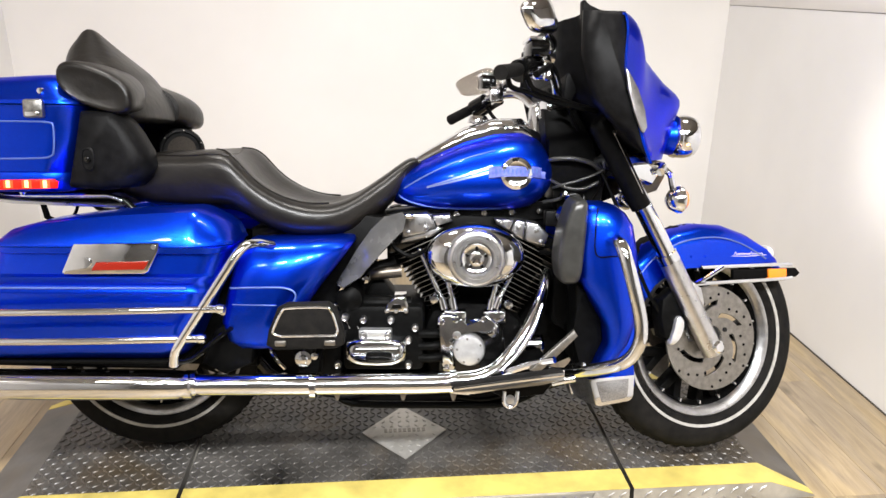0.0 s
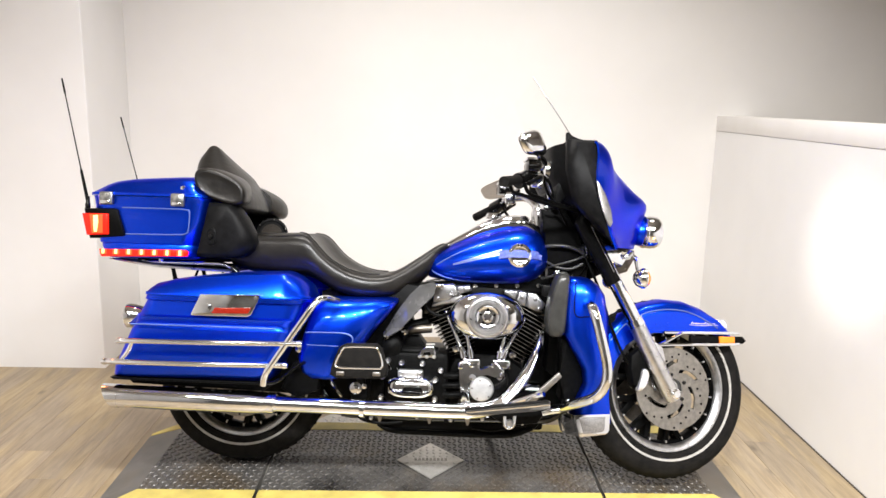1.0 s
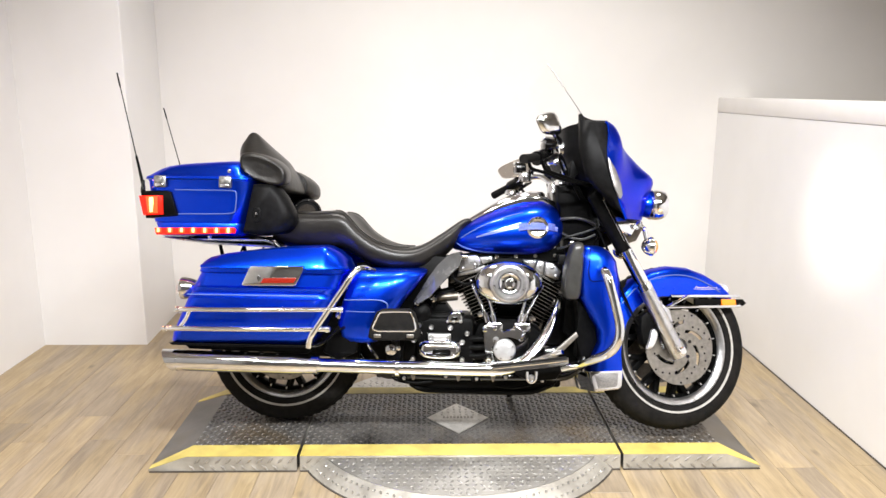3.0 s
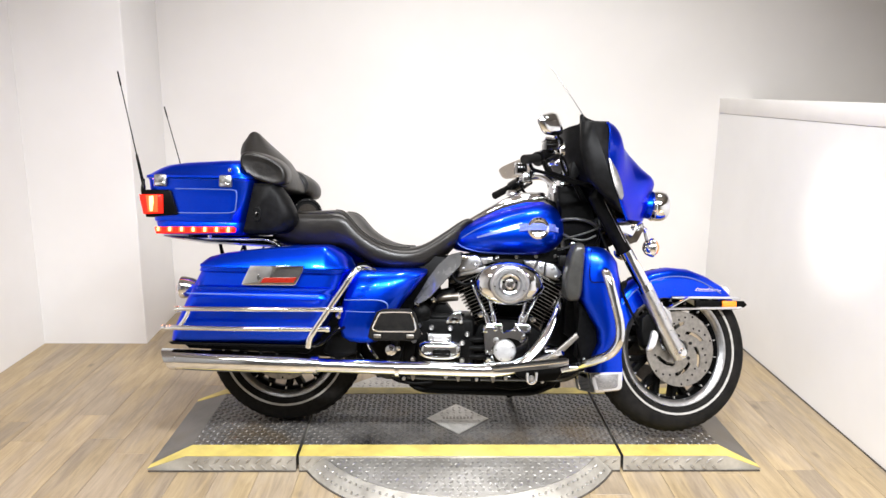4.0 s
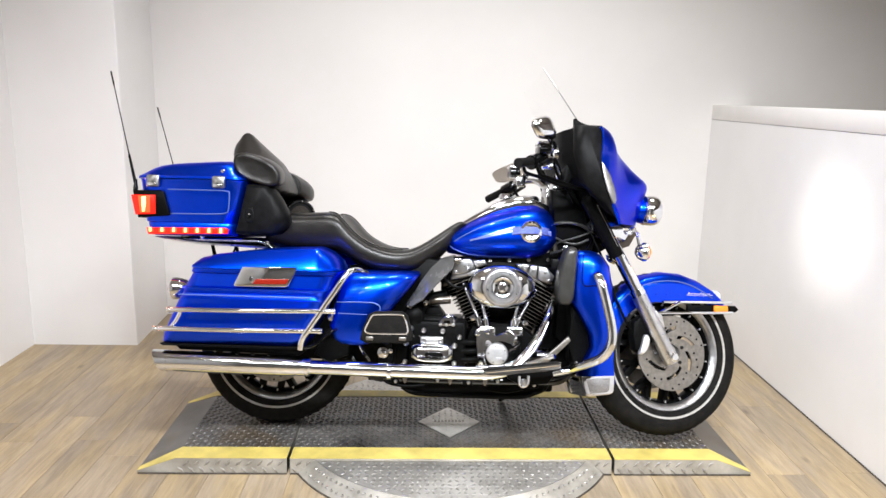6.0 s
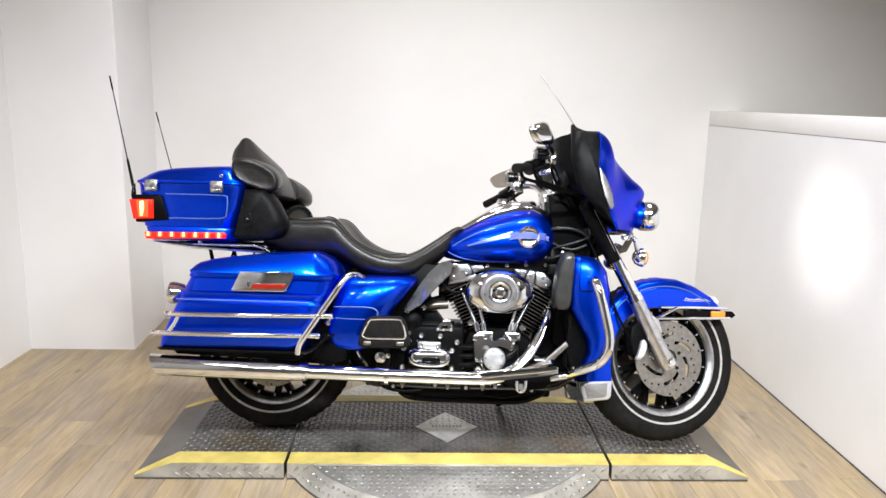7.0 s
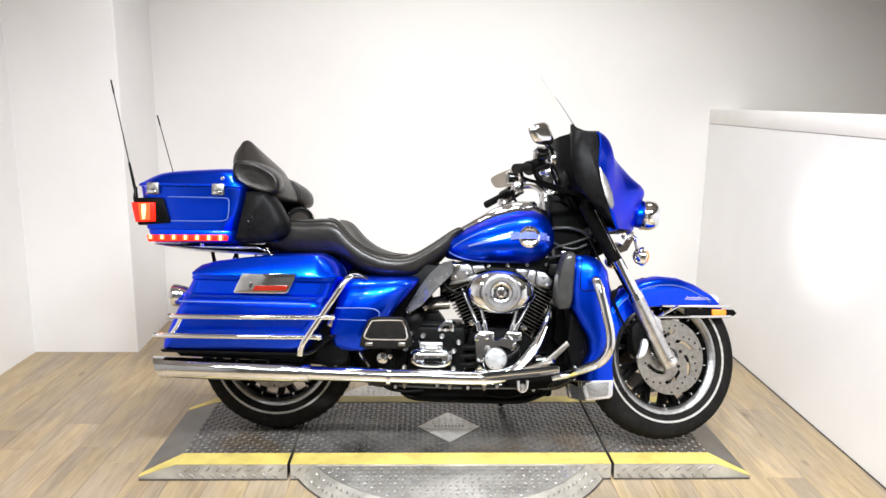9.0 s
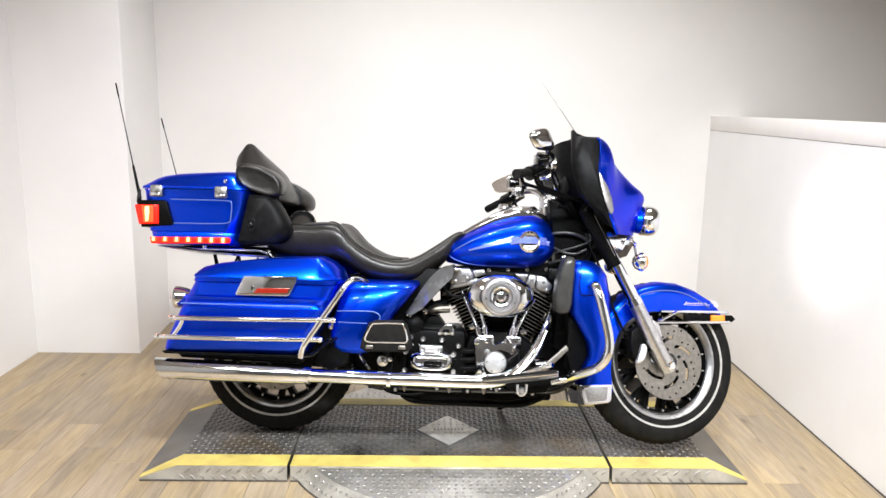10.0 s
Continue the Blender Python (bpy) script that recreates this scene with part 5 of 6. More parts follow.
# luggage rack under the box
rk = part("luggage_rack", tube([(-0.745, -0.19, 0.708), (-0.775, -0.19, 0.735), (-0.81, -0.192, 0.749), (-0.86, -0.192, 0.750), (-1.05, -0.185, 0.748), (-1.13, -0.12, 0.751), (-1.145, 0, 0.752), (-1.13, 0.12, 0.751), (-1.05, 0.185, 0.748), (-0.86, 0.192, 0.750), (-0.81, 0.192, 0.749), (-0.775, 0.19, 0.735), (-0.745, 0.19, 0.708)], 0.0075, 10), CHROME, bike, "chrome luggage rack")
for s in (-1, 1):
    part("rack_foot", slab([(-1.018, 0.742), (-1.006, 0.742), (-0.996, 0.690), (-0.985, 0.684), (-0.92, 0.684), (-0.92, 0.676), (-0.992, 0.676), (-1.006, 0.686)], s * 0.140, s * 0.152, 0.002), BLACK, rk)
    part("rack_strut", tube([(-0.912, s * 0.146, 0.735), (-0.922, s * 0.146, 0.705), (-0.936, s * 0.146, 0.682)], 0.0045, 8), BLACK, rk)
    part("rack_rail", slab([(-1.02, 0.730), (-0.80, 0.722), (-0.76, 0.705), (-0.76, 0.716), (-0.80, 0.736), (-1.02, 0.744)], s * 0.140, s * 0.160, 0.003), BLACK, rk)
    part("rack_arm", tube([(-0.775, s * 0.192, 0.738), (-0.752, s * 0.192, 0.716), (-0.735, s * 0.192, 0.700)], 0.010, 10), GLOSS, rk)
    part("rack_bolt", lathe([(0.0, -0.012), (0.008, -0.010), (0.010, 0.0), (0.010, 0.006)], (-1.035, s * 0.19, 0.760), "z", 10), CHROME, rk)
part("rack_tray", slab([(-1.215, 0.7555), (-1.05, 0.731), (-0.78, 0.721), (-0.768, 0.727), (-1.045, 0.739), (-1.20, 0.759)], -0.222, 0.222, 0.002), STEEL, rk, "polished rack tray under the top box")
part("rack_plate", box(-1.13, -0.82, -0.17, 0.17, 0.7535, 0.7605, 0.002), BLACK, rk)


# saddlebags with rails
def bag_body(s):
    rows = []
    for w, vo, k in ((0.364, 0.385, 0.012), (0.369, 0.402, 0.004), (0.400, 0.418, 0), (0.470, 0.430, 0), (0.522, 0.438, 0), (0.536, 0.440, 0), (0.541, 0.434, 0), (0.556, 0.432, 0), (0.563, 0.440, 0), (0.576, 0.444, 0), (0.582, 0.436, 0), (0.628, 0.432, 0), (0.632, 0.444, -0.004), (0.646, 0.446, -0.005)):
        f = (w - 0.374) / 0.270
        u0, u1 = -1.118 + f * 0.130 + k, -0.570 + f * 0.118 - k
        rows.append([(u, s * v, w) for u, v in rrect(u0, u1, 0.205, vo, 0.055, 6)])
    return loft(rows)


def bag_lid(s):
    rows = []
    for u, t, ins, o in ((-0.990, 0.660, 0.03, 0), (-0.984, 0.668, 0.012, 0), (-0.960, 0.684, 0.004, 0), (-0.90, 0.699, 0, 0), (-0.80, 0.713, 0, 0), (-0.70, 0.723, 0, 0), (-0.60, 0.729, 0, 0), (-0.545, 0.731, 0, 0), (-0.530, 0.729, 0, 0.004), (-0.520, 0.726, 0, 0.012), (-0.490, 0.712, 0.002, 0.040), (-0.462, 0.690, 0.006, 0.068), (-0.450, 0.660, 0.010, 0.080), (-0.446, 0.650, 0.015, 0.082)):
        k = ins + o * 0.55
        pts = [(0.21 + ins, 0.6475), (0.443 - k, 0.6475), (0.441 - k, 0.656), (0.424 - ins - o * 0.8, 0.645 + (t - 0.645) * 0.60), (0.404 - ins - o, 0.645 + (t - 0.645) * 0.93), (0.384 - ins - o, t), (0.27 + ins, t + 0.002), (0.22 + ins, 0.645 + (t - 0.645) * 0.85)]
        rows.append([(u, s * v, w) for v, w in pts])
    return loft(rows)


for s in (-1, 1):
    bag = part("saddlebag", bag_body(s), BLUE, bike, "blue hard saddlebag with chrome rails", sharp=45)
    bag.location = (-0.005, -s * 0.020, 0.002)
    part("bag_lid", bag_lid(s), BLUE, bag, sharp=33)
    lp = part("latch_plate", slab([(-0.792, 0.656), (-0.596, 0.659), (-0.600, 0.638), (-0.624, 0.591), (-0.634, 0.586), (-0.818, 0.584), (-0.823, 0.590)], s * 0.440, s * 0.455, 0.004), CHROME, bag, "chrome latch plate with a red reflector")
    part("reflector", slab([(-0.742, 0.613), (-0.621, 0.616), (-0.632, 0.597), (-0.754, 0.594)], s * 0.454, s * 0.459, 0.002), REFLECTOR, lp, "red reflector")
    part("latch_pull", lathe([(0.0, -0.004), (0.012, -0.003), (0.013, 0.003)], (-0.765, s * 0.456, 0.612), "y", 14), CHROME, lp)
    part("hinge_pin", lathe([(0.0, -0.003), (0.006, -0.003), (0.006, 0.003)], (-0.608, s * 0.456, 0.650), "y", 10), CHROME, lp)
    part("pinstripe", tube([(-1.03, s * 0.4355, 0.5485), (-0.80, s * 0.4355, 0.5485), (-0.545, s * 0.4350, 0.5485)], 0.0028, 6, smooth=False), STRIPE, bag)
    part("bag_rail", tube([(-1.045, s * 0.462, 0.495), (-1.0, s * 0.470, 0.497), (-0.75, s * 0.473, 0.501), (-0.468, s * 0.465, 0.506)], 0.0095, 10), CHROME, bag, "chrome bag rail")
    part("bag_rail", tube([(-1.095, s * 0.458, 0.425), (-1.04, s * 0.466, 0.427), (-0.80, s * 0.470, 0.430), (-0.515, s * 0.462, 0.434)], 0.0095, 10), CHROME, bag, "chrome bag rail")
    for u, v, w in ((-1.052, 0.461, 0.495), (-1.102, 0.457, 0.425), (-0.460, 0.464, 0.506), (-0.507, 0.461, 0.434)):
        part("rail_cap", lathe([(0.0, -0.012), (0.009, -0.010), (0.012, 0.0), (0.009, 0.010), (0.0, 0.012)], (u, s * v, w), "x", 12), CHROME, bag)
    part("rail_post", tube([(-1.005, s * 0.468, 0.497), (-1.022, s * 0.462, 0.462), (-1.048, s * 0.460, 0.426)], 0.008, 10), CHROME, bag)
    gd = part("saddlebag_guard", tube([(-0.365, s * 0.325, 0.640), (-0.392, s * 0.39, 0.654), (-0.418, s * 0.425, 0.643), (-0.46, s * 0.440, 0.580), (-0.555, s * 0.445, 0.435), (-0.575, s * 0.44, 0.400), (-0.582, s * 0.432, 0.368)], 0.0115, 12), CHROME, bike, "chrome saddlebag guard bar")
    part("guard_foot", tube([(-0.580, s * 0.430, 0.372), (-0.545, s * 0.40, 0.375), (-0.50, s * 0.35, 0.412), (-0.47, s * 0.30, 0.43)], 0.0062, 8), GLOSS, gd)
    # silencer and its slanted end
    ex = part("silencer", tube([(-0.56, s * 0.345, 0.292), (-0.60, s * 0.350, 0.292), (-0.66, s * 0.355, 0.294), (-0.90, s * 0.362, 0.297), (-1.09, s * 0.368, 0.300)], [0.030, 0.036, 0.0385, 0.0385, 0.0385], 24, smooth=False), CHROME, bike, "chrome silencer with slash-cut tip")
    tip = tube([(-1.085, s * 0.3675, 0.300), (-1.124, s * 0.369, 0.301)], [0.0398, 0.0398], 24, smooth=False)
    for v_ in tip.verts:
        if v_.co.x < -1.11:
            v_.co.x -= 0.9 * (v_.co.z - 0.300) * 0.55
    part("silencer_tip", tip, CHROME, ex)
    part("silencer_hanger", slab([(-0.98, 0.345), (-0.70, 0.345), (-0.66, 0.380), (-1.02, 0.378)], s * 0.24, s * 0.33, 0.008), BLACK, ex)
    part("exhaust_clamp", ring_lathe([(0.030, -0.012), (0.036, -0.010), (0.036, 0.010), (0.030, 0.012)], (-0.575, s * 0.343, 0.290), "x", 24), CHROME, ex)
    # black sheet added under the bag so the silencer reflects dark
    part("bag_dark_sheet", slab([(-1.095, 0.3575), (-0.585, 0.3575), (-0.578, 0.3655), (-1.108, 0.3655)], s * 0.21, s * 0.412, 0.003), BLACK, bag)
    # black slab added to fill the dark void under the bag
    part("bag_gap_filler", slab([(-1.05, 0.337), (-0.60, 0.327), (-0.57, 0.364), (-1.08, 0.364)], s * 0.24, s * 0.365, 0.006), BLACK, bag)
    for k in range(2):
        part("bag_bolt", lathe([(0.0, -0.010), (0.009, -0.008), (0.012, 0.0), (0.012, 0.02)], (-0.86 + k * 0.075, s * 0.345, 0.366), "y", 12), (STEEL, DISC)[k % 2], bag)
    sg = part("rear_signal", lathe([(0.0, 0.055), (0.020, 0.052), (0.034, 0.036), (0.040, 0.012), (0.043, 0.0), (0.043, -0.012), (0.036, -0.018)], (-1.105, s * 0.255, 0.560), "x", 24), CHROME, bike, "chrome rear turn signal")
    part("signal_lens", lathe([(0.0, -0.030), (0.020, -0.028), (0.036, -0.018)], (-1.105, s * 0.255, 0.560), "x", 20), RED, sg, "red signal lens")
    part("signal_stalk", tube([(-1.08, s * 0.25, 0.56), (-0.97, s * 0.16, 0.58)], 0.010, 8, smooth=False), CHROME, sg)

# rear fender, side covers, frame
def rear_fender():
    rings = []
    for th, ro in ((20, 0.352), (45, 0.354), (70, 0.355), (90, 0.357), (110, 0.358), (130, 0.358), (150, 0.356), (170, 0.354), (185, 0.352)):
        t = radians(th)
        e = Vector((math.cos(t), 0, math.sin(t)))
        prof = [(-0.10, ro - 0.11), (-0.10, ro - 0.04), (-0.085, ro - 0.012), (-0.05, ro - 0.002), (0, ro), (0.05, ro - 0.002), (0.085, ro - 0.012), (0.10, ro - 0.04), (0.10, ro - 0.11)]
        inner = [(a * 0.94, b - 0.006) for a, b in prof[::-1]]
        rings.append([AXR + e * b + Vector((0, a, 0)) for a, b in prof + inner])
    return loft(rings)


rf = part("rear_fender", rear_fender(), BLUE, bike, "blue rear fender between the bags", sharp=50)
part("number_plate_blank", box(-1.150, -1.142, -0.09, 0.09, 0.44, 0.56, 0.003), BLACK, rf)
for s in (-1, 1):
    rows = []
    for w, a, b, vo in ((0.366, -0.450, -0.358, 0.286), (0.372, -0.470, -0.346, 0.300), (0.392, -0.491, -0.337, 0.309), (0.440, -0.503, -0.320, 0.314), (0.520, -0.486, -0.262, 0.314), (0.575, -0.470, -0.218, 0.308), (0.610, -0.458, -0.192, 0.294), (0.632, -0.448, -0.176, 0.272), (0.643, -0.440, -0.178, 0.245), (0.647, -0.432, -0.186, 0.215)):
        d = b - a
        rows.append([(u, s * v, w) for u, v in ((a, 0.19), (a, vo - 0.022), (a + 0.04 * d, vo - 0.008), (a + 0.14 * d, vo), (a + 0.55 * d, vo), (a + 0.78 * d, vo - 0.012), (a + 0.93 * d, vo - 0.040), (b, vo - 0.085), (b, 0.12))])
    sc = part("side_cover", loft(rows), BLUE, bike, "blue side cover panel", sharp=50)
    part("pinstripe", tube([(-0.475, s * 0.3135, 0.530), (-0.36, s * 0.3135, 0.532), (-0.322, s * 0.3135, 0.525), (-0.312, s * 0.3135, 0.508), (-0.325, s * 0.3135, 0.485)], 0.0025, 6), STRIPE, sc)
    part("pinstripe", tube([(-0.47, s * 0.3135, 0.488), (-0.36, s * 0.3135, 0.486)], 0.0016, 6, smooth=False), STRIPE, sc)
    part("cover_knob", lathe([(0.0, -0.006), (0.012, -0.004), (0.014, 0.004)], (-0.498, s * 0.30, 0.47), "y", 14), CHROME, sc)
    rows = []
    for f, (ua, wa), (ub, wb) in ((0, (-0.228, 0.516), (-0.204, 0.512)), (0.2, (-0.205, 0.552), (-0.160, 0.540)), (0.45, (-0.172, 0.608), (-0.105, 0.604)), (0.7, (-0.135, 0.660), (-0.070, 0.640)), (0.88, (-0.098, 0.696), (-0.046, 0.664)), (1, (-0.050, 0.708), (-0.040, 0.698))):
        va, vb = 0.175 - 0.010 * f, 0.212 - 0.012 * f
        rows.append([(ua, s * va, wa), ((ua + ub) / 2, s * ((va + vb) / 2 + 0.006), (wa + wb) / 2), (ub, s * vb, wb), (ub, s * (vb - 0.010), wb - 0.004), ((ua + ub) / 2, s * ((va + vb) / 2 - 0.008), (wa + wb) / 2), (ua, s * (va - 0.012), wa - 0.004)])
    part("mid_deflector", loft(rows), DEFLECTOR, bike, "satin grey-black mid-frame air deflector", sharp=50)
    part("deflector_clip", box(-0.065, -0.015, *sorted((s * 0.12, s * 0.16)), 0.690, 0.700, 0.003), CHROME, bike)
    part("frame_rail", tube([(0.44, s * 0.07, 0.80), (0.47, s * 0.11, 0.60), (0.46, s * 0.13, 0.35), (0.40, s * 0.14, 0.245), (0.25, s * 0.145, 0.225), (-0.30, s * 0.145, 0.225), (-0.45, s * 0.15, 0.30), (-0.50, s * 0.15, 0.48), (-0.42, s * 0.12, 0.62)], 0.019, 10), GLOSS, bike, "black frame tube")
    part("swingarm", tube([(-0.42, s * 0.13, 0.36), (-0.60, s * 0.12, 0.34), (-0.80, s * 0.12, 0.325)], 0.024, 10), BLACK, bike)
    part("shock", tube([(-0.80, s * 0.14, 0.36), (-0.62, s * 0.16, 0.62)], 0.022, 12, smooth=False), BLACK, bike)
    part("axle_cap", lathe([(0.0, -0.02), (0.02, -0.018), (0.028, -0.004), (0.028, 0.02)], (-0.765, s * 0.15, 0.325), "y", 20), CHROME, bike)

# engine
eng = part("crankcase", slab([(0.02, 0.25), (0.0, 0.36), (0.03, 0.43), (0.10, 0.455), (0.22, 0.45), (0.28, 0.40), (0.30, 0.30), (0.25, 0.235), (0.10, 0.225)], -0.125, 0.15, 0.02), BLACK, bike, "black engine crankcase")
part("oil_pan", box(-0.27, 0.36, -0.105, 0.105, 0.175, 0.235, 0.012), BLACK, bike)
# thin black sheet added to fill in the dark underside
part("belly_fill_sheet", slab([(-0.38, 0.245), (-0.37, 0.205), (-0.25, 0.200), (-0.19, 0.166), (0.22, 0.162), (0.33, 0.185), (0.38, 0.25)], -0.126, -0.10, 0.006), BLACK, bike)
part("belly_bar", tube([(-0.24, -0.13, 0.185), (-0.20, -0.13, 0.164), (-0.12, -0.13, 0.158), (0.18, -0.13, 0.157), (0.26, -0.13, 0.166), (0.32, -0.12, 0.188)], 0.010, 8), BLACK, bike)
for u, w, k in ((-0.345, 0.228, 0.016), (-0.265, 0.212, 0.010), (-0.10, 0.222, 0.009), (0.02, 0.216, 0.012), (0.135, 0.225, 0.008), (0.275, 0.215, 0.014)):
    lug = part("frame_lug", box(u - k * 1.6, u + k * 1.6, -0.165, -0.12, w - k, w + k, 0.004), BLACK, bike)
    part("lug_bolt", lathe([(0.0, -0.010), (0.006, -0.009), (0.0075, -0.003), (0.0075, 0.006)], (u + k * 0.4, -0.166, w), "y", 10), STEEL, lug)
for u in (-0.225, -0.055, 0.075):
    part("pipe_tab", slab([(u, 0.258), (u + 0.022, 0.258), (u + 0.014, 0.232), (u + 0.008, 0.232)], -0.300, -0.294, 0.001), DISC, bike)
part("drain_hose", tube([(-0.33, -0.14, 0.25), (-0.30, -0.15, 0.205), (-0.22, -0.15, 0.190), (-0.15, -0.145, 0.196)], 0.006, 8), BLACK, bike)
part("stand_spring", tube([(0.10, -0.14, 0.185), (0.17, -0.15, 0.180), (0.24, -0.15, 0.195)], 0.0055, 8), BLACK, bike)
part("cross_pipe", tube([(-0.36, -0.26, 0.272), (-0.34, -0.18, 0.235), (-0.30, -0.08, 0.215), (-0.28, 0.10, 0.215)], 0.021, 12), BRACKET, bike)


def cylinder(base, top):
    b, t = Vector(base), Vector(top)
    ax = (t - b).normalized()
    turn = Matrix.Rotation(math.atan2(ax.x, ax.z), 4, "Y")
    cy = part("cylinder", moved(lathe([(0.0, 0.0), (0.052, 0.0), (0.052, (t - b).length), (0.0, (t - b).length)], (0, 0, 0), "z", 24), Matrix.Translation(b) @ turn), BLACK, eng, "black finned engine cylinder with polished fin edges")
    n = 15
    L = (t - b).length
    for i in range(n):
        z = 0.012 + (L - 0.016) * i / (n - 1)
        k = 0.044 + 0.024 * min(1, i / 9)
        pts = rrect(-k, k, -0.096, 0.096, 0.030, 4)
        rings = [[(x * q, y * q, z + d) for x, y in pts] for d, q in ((-0.0020, 0.97), (-0.0008, 1.0), (0.0008, 1.0), (0.0020, 0.97))]
        fin = part("fin", moved(loft(rings), Matrix.Translation(b) @ turn), [GLOSS, DISC], cy)
        for p in fin.data.polygons:
            if abs(p.normal.dot(ax)) < 0.4:
                p.material_index = 1
    h = part("cylinder_head", moved(box(-0.082, 0.082, -0.092, 0.092, L + 0.002, L + 0.045, 0.010), Matrix.Translation(b) @ turn), GLOSS, cy)
    return cy


cylinder((0.075, 0, 0.415), (-0.012, 0, 0.610))
cylinder((0.225, 0, 0.412), (0.325, 0, 0.598))
# rocker boxes: base, middle and cap of each, stepped over the heads
for label, bolts, pieces in (("chrome rear rocker box", ((-0.036, 0.645), (-0.030, 0.686), (0.012, 0.660), (0.062, 0.684)), ([(-0.055, 0.630), (-0.050, 0.694), (0.016, 0.700), (0.028, 0.690), (0.040, 0.661), (0.007, 0.642)], [(0.030, 0.692), (0.079, 0.696), (0.086, 0.677), (0.043, 0.663)], [(-0.060, 0.612), (-0.056, 0.630), (0.008, 0.643), (0.044, 0.662), (0.060, 0.655), (0.030, 0.632)])),
                             ("chrome front rocker box", ((0.222, 0.674), (0.270, 0.662), (0.318, 0.654), (0.332, 0.620)), ([(0.292, 0.678), (0.325, 0.671), (0.353, 0.640), (0.344, 0.606), (0.306, 0.616), (0.287, 0.625)], [(0.262, 0.682), (0.289, 0.678), (0.284, 0.624), (0.264, 0.632), (0.248, 0.648)], [(0.203, 0.684), (0.259, 0.682), (0.245, 0.649), (0.210, 0.668)]))):
    rb = None
    for k, pts in enumerate(pieces):
        ob = part(("rocker_box", "rocker_rib", "rocker_cap")[k], slab(pts, -0.108 + 0.005 * k, 0.10 - 0.004 * k, 0.007, 3), STEEL, rb or eng, "" if rb else label)
        rb = rb or ob
    for u, w in bolts:
        part("rocker_bolt", lathe([(0.0, -0.007), (0.006, -0.006), (0.0075, -0.001), (0.0075, 0.006)], (u, -0.108, w), "y", 10), STEEL, rb)
# air cleaner
ac = part("air_cleaner", moved(loft([[(a, d, b) for a, b in sup(0, 0, 0.131 * k, 0.084 * k, 2.0, 48)] for d, k in ((0.05, 0.80), (0.02, 0.90), (0.0, 0.985), (-0.010, 1.0), (-0.022, 0.975), (-0.033, 0.91), (-0.042, 0.80), (-0.048, 0.66), (-0.050, 0.60))]), Matrix.Translation((0.142, -0.205, 0.597))), CHROME, bike, "oval chrome air cleaner cover", sharp=60)
part("cover_ring", ring_lathe([(0.042, -0.262), (0.045, -0.268), (0.052, -0.268), (0.055, -0.264), (0.060, -0.264), (0.064, -0.268), (0.070, -0.265), (0.076, -0.252), (0.070, -0.246), (0.042, -0.250)], (0.144, 0, 0.598), "y", 48), STEEL, ac, "polished trim ring")
part("cover_medallion", lathe([(0.0, -0.264), (0.010, -0.263), (0.014, -0.258), (0.017, -0.256), (0.034, -0.257), (0.039, -0.261), (0.043, -0.252)], (0.144, 0, 0.598), "y", 36), CHROME, ac, "small chrome medallion")
for k in range(5):
    a = 2 * math.pi * k / 5 + 0.3
    part("medallion_stud", lathe([(0.0, -0.003), (0.004, -0.0025), (0.005, 0.002)], (0.144 + 0.025 * math.cos(a), -0.2575, 0.598 + 0.025 * math.sin(a)), "y", 10), GLOSS, ac)

# black block added so the V between the cylinders reads dark
part("vee_gap_filler", slab([(0.09, 0.44), (0.21, 0.44), (0.27, 0.62), (0.24, 0.69), (0.06, 0.69), (0.03, 0.62)], -0.06, 0.09, 0.01), BLACK, eng)

# gear case, pushrods, tappet blocks
gc = part("cam_cover", slab([(0.048, 0.265), (0.050, 0.36), (0.060, 0.405), (0.100, 0.410), (0.150, 0.404), (0.205, 0.405), (0.230, 0.385), (0.232, 0.330), (0.212, 0.285), (0.185, 0.264), (0.12, 0.255)], -0.168, -0.12, 0.010, 3), GLOSS, bike, "gloss black cam gear cover with a chrome frame")
part("cover_frame", slab([(0.044, 0.403), (0.044, 0.420), (0.052, 0.430), (0.068, 0.433), (0.098, 0.429), (0.103, 0.410), (0.126, 0.409), (0.157, 0.402), (0.161, 0.421), (0.168, 0.431), (0.180, 0.432), (0.213, 0.402), (0.213, 0.378), (0.203, 0.363), (0.192, 0.364), (0.178, 0.386), (0.150, 0.385), (0.116, 0.385), (0.094, 0.376), (0.081, 0.353), (0.079, 0.312), (0.096, 0.286), (0.090, 0.272), (0.066, 0.268), (0.055, 0.294), (0.059, 0.369)], -0.183, -0.15, 0.007, 3), CHROME, gc, "chrome frame of the cam cover")
part("timer_cover", lathe([(0.0, -0.199), (0.030, -0.198), (0.0395, -0.196), (0.0425, -0.192), (0.0435, -0.184), (0.0435, -0.165)], (0.132, 0, 0.334), "y", 40), SATIN, gc, "round satin timing cover")
for k in range(5):
    a = 2 * math.pi * k / 5 + 0.5
    part("timer_screw", lathe([(0.0, -0.002), (0.003, -0.0015), (0.0035, 0.002)], (0.132 + 0.034 * math.cos(a), -0.1978, 0.334 + 0.034 * math.sin(a)), "y", 8), DISC, gc)
part("cover_plug", lathe([(0.0, -0.189), (0.010, -0.188), (0.012, -0.184), (0.012, -0.17)], (0.098, 0, 0.374), "y", 16), STEEL, gc)
for u, w in ((0.070, 0.281), (0.056, 0.412), (0.094, 0.419), (0.171, 0.421), (0.203, 0.388), (0.222, 0.30)):
    part("cover_bolt", lathe([(0.0, -0.193), (0.005, -0.193), (0.0085, -0.190), (0.0095, -0.178)], (u, 0, w), "y", 12), CHROME, gc)
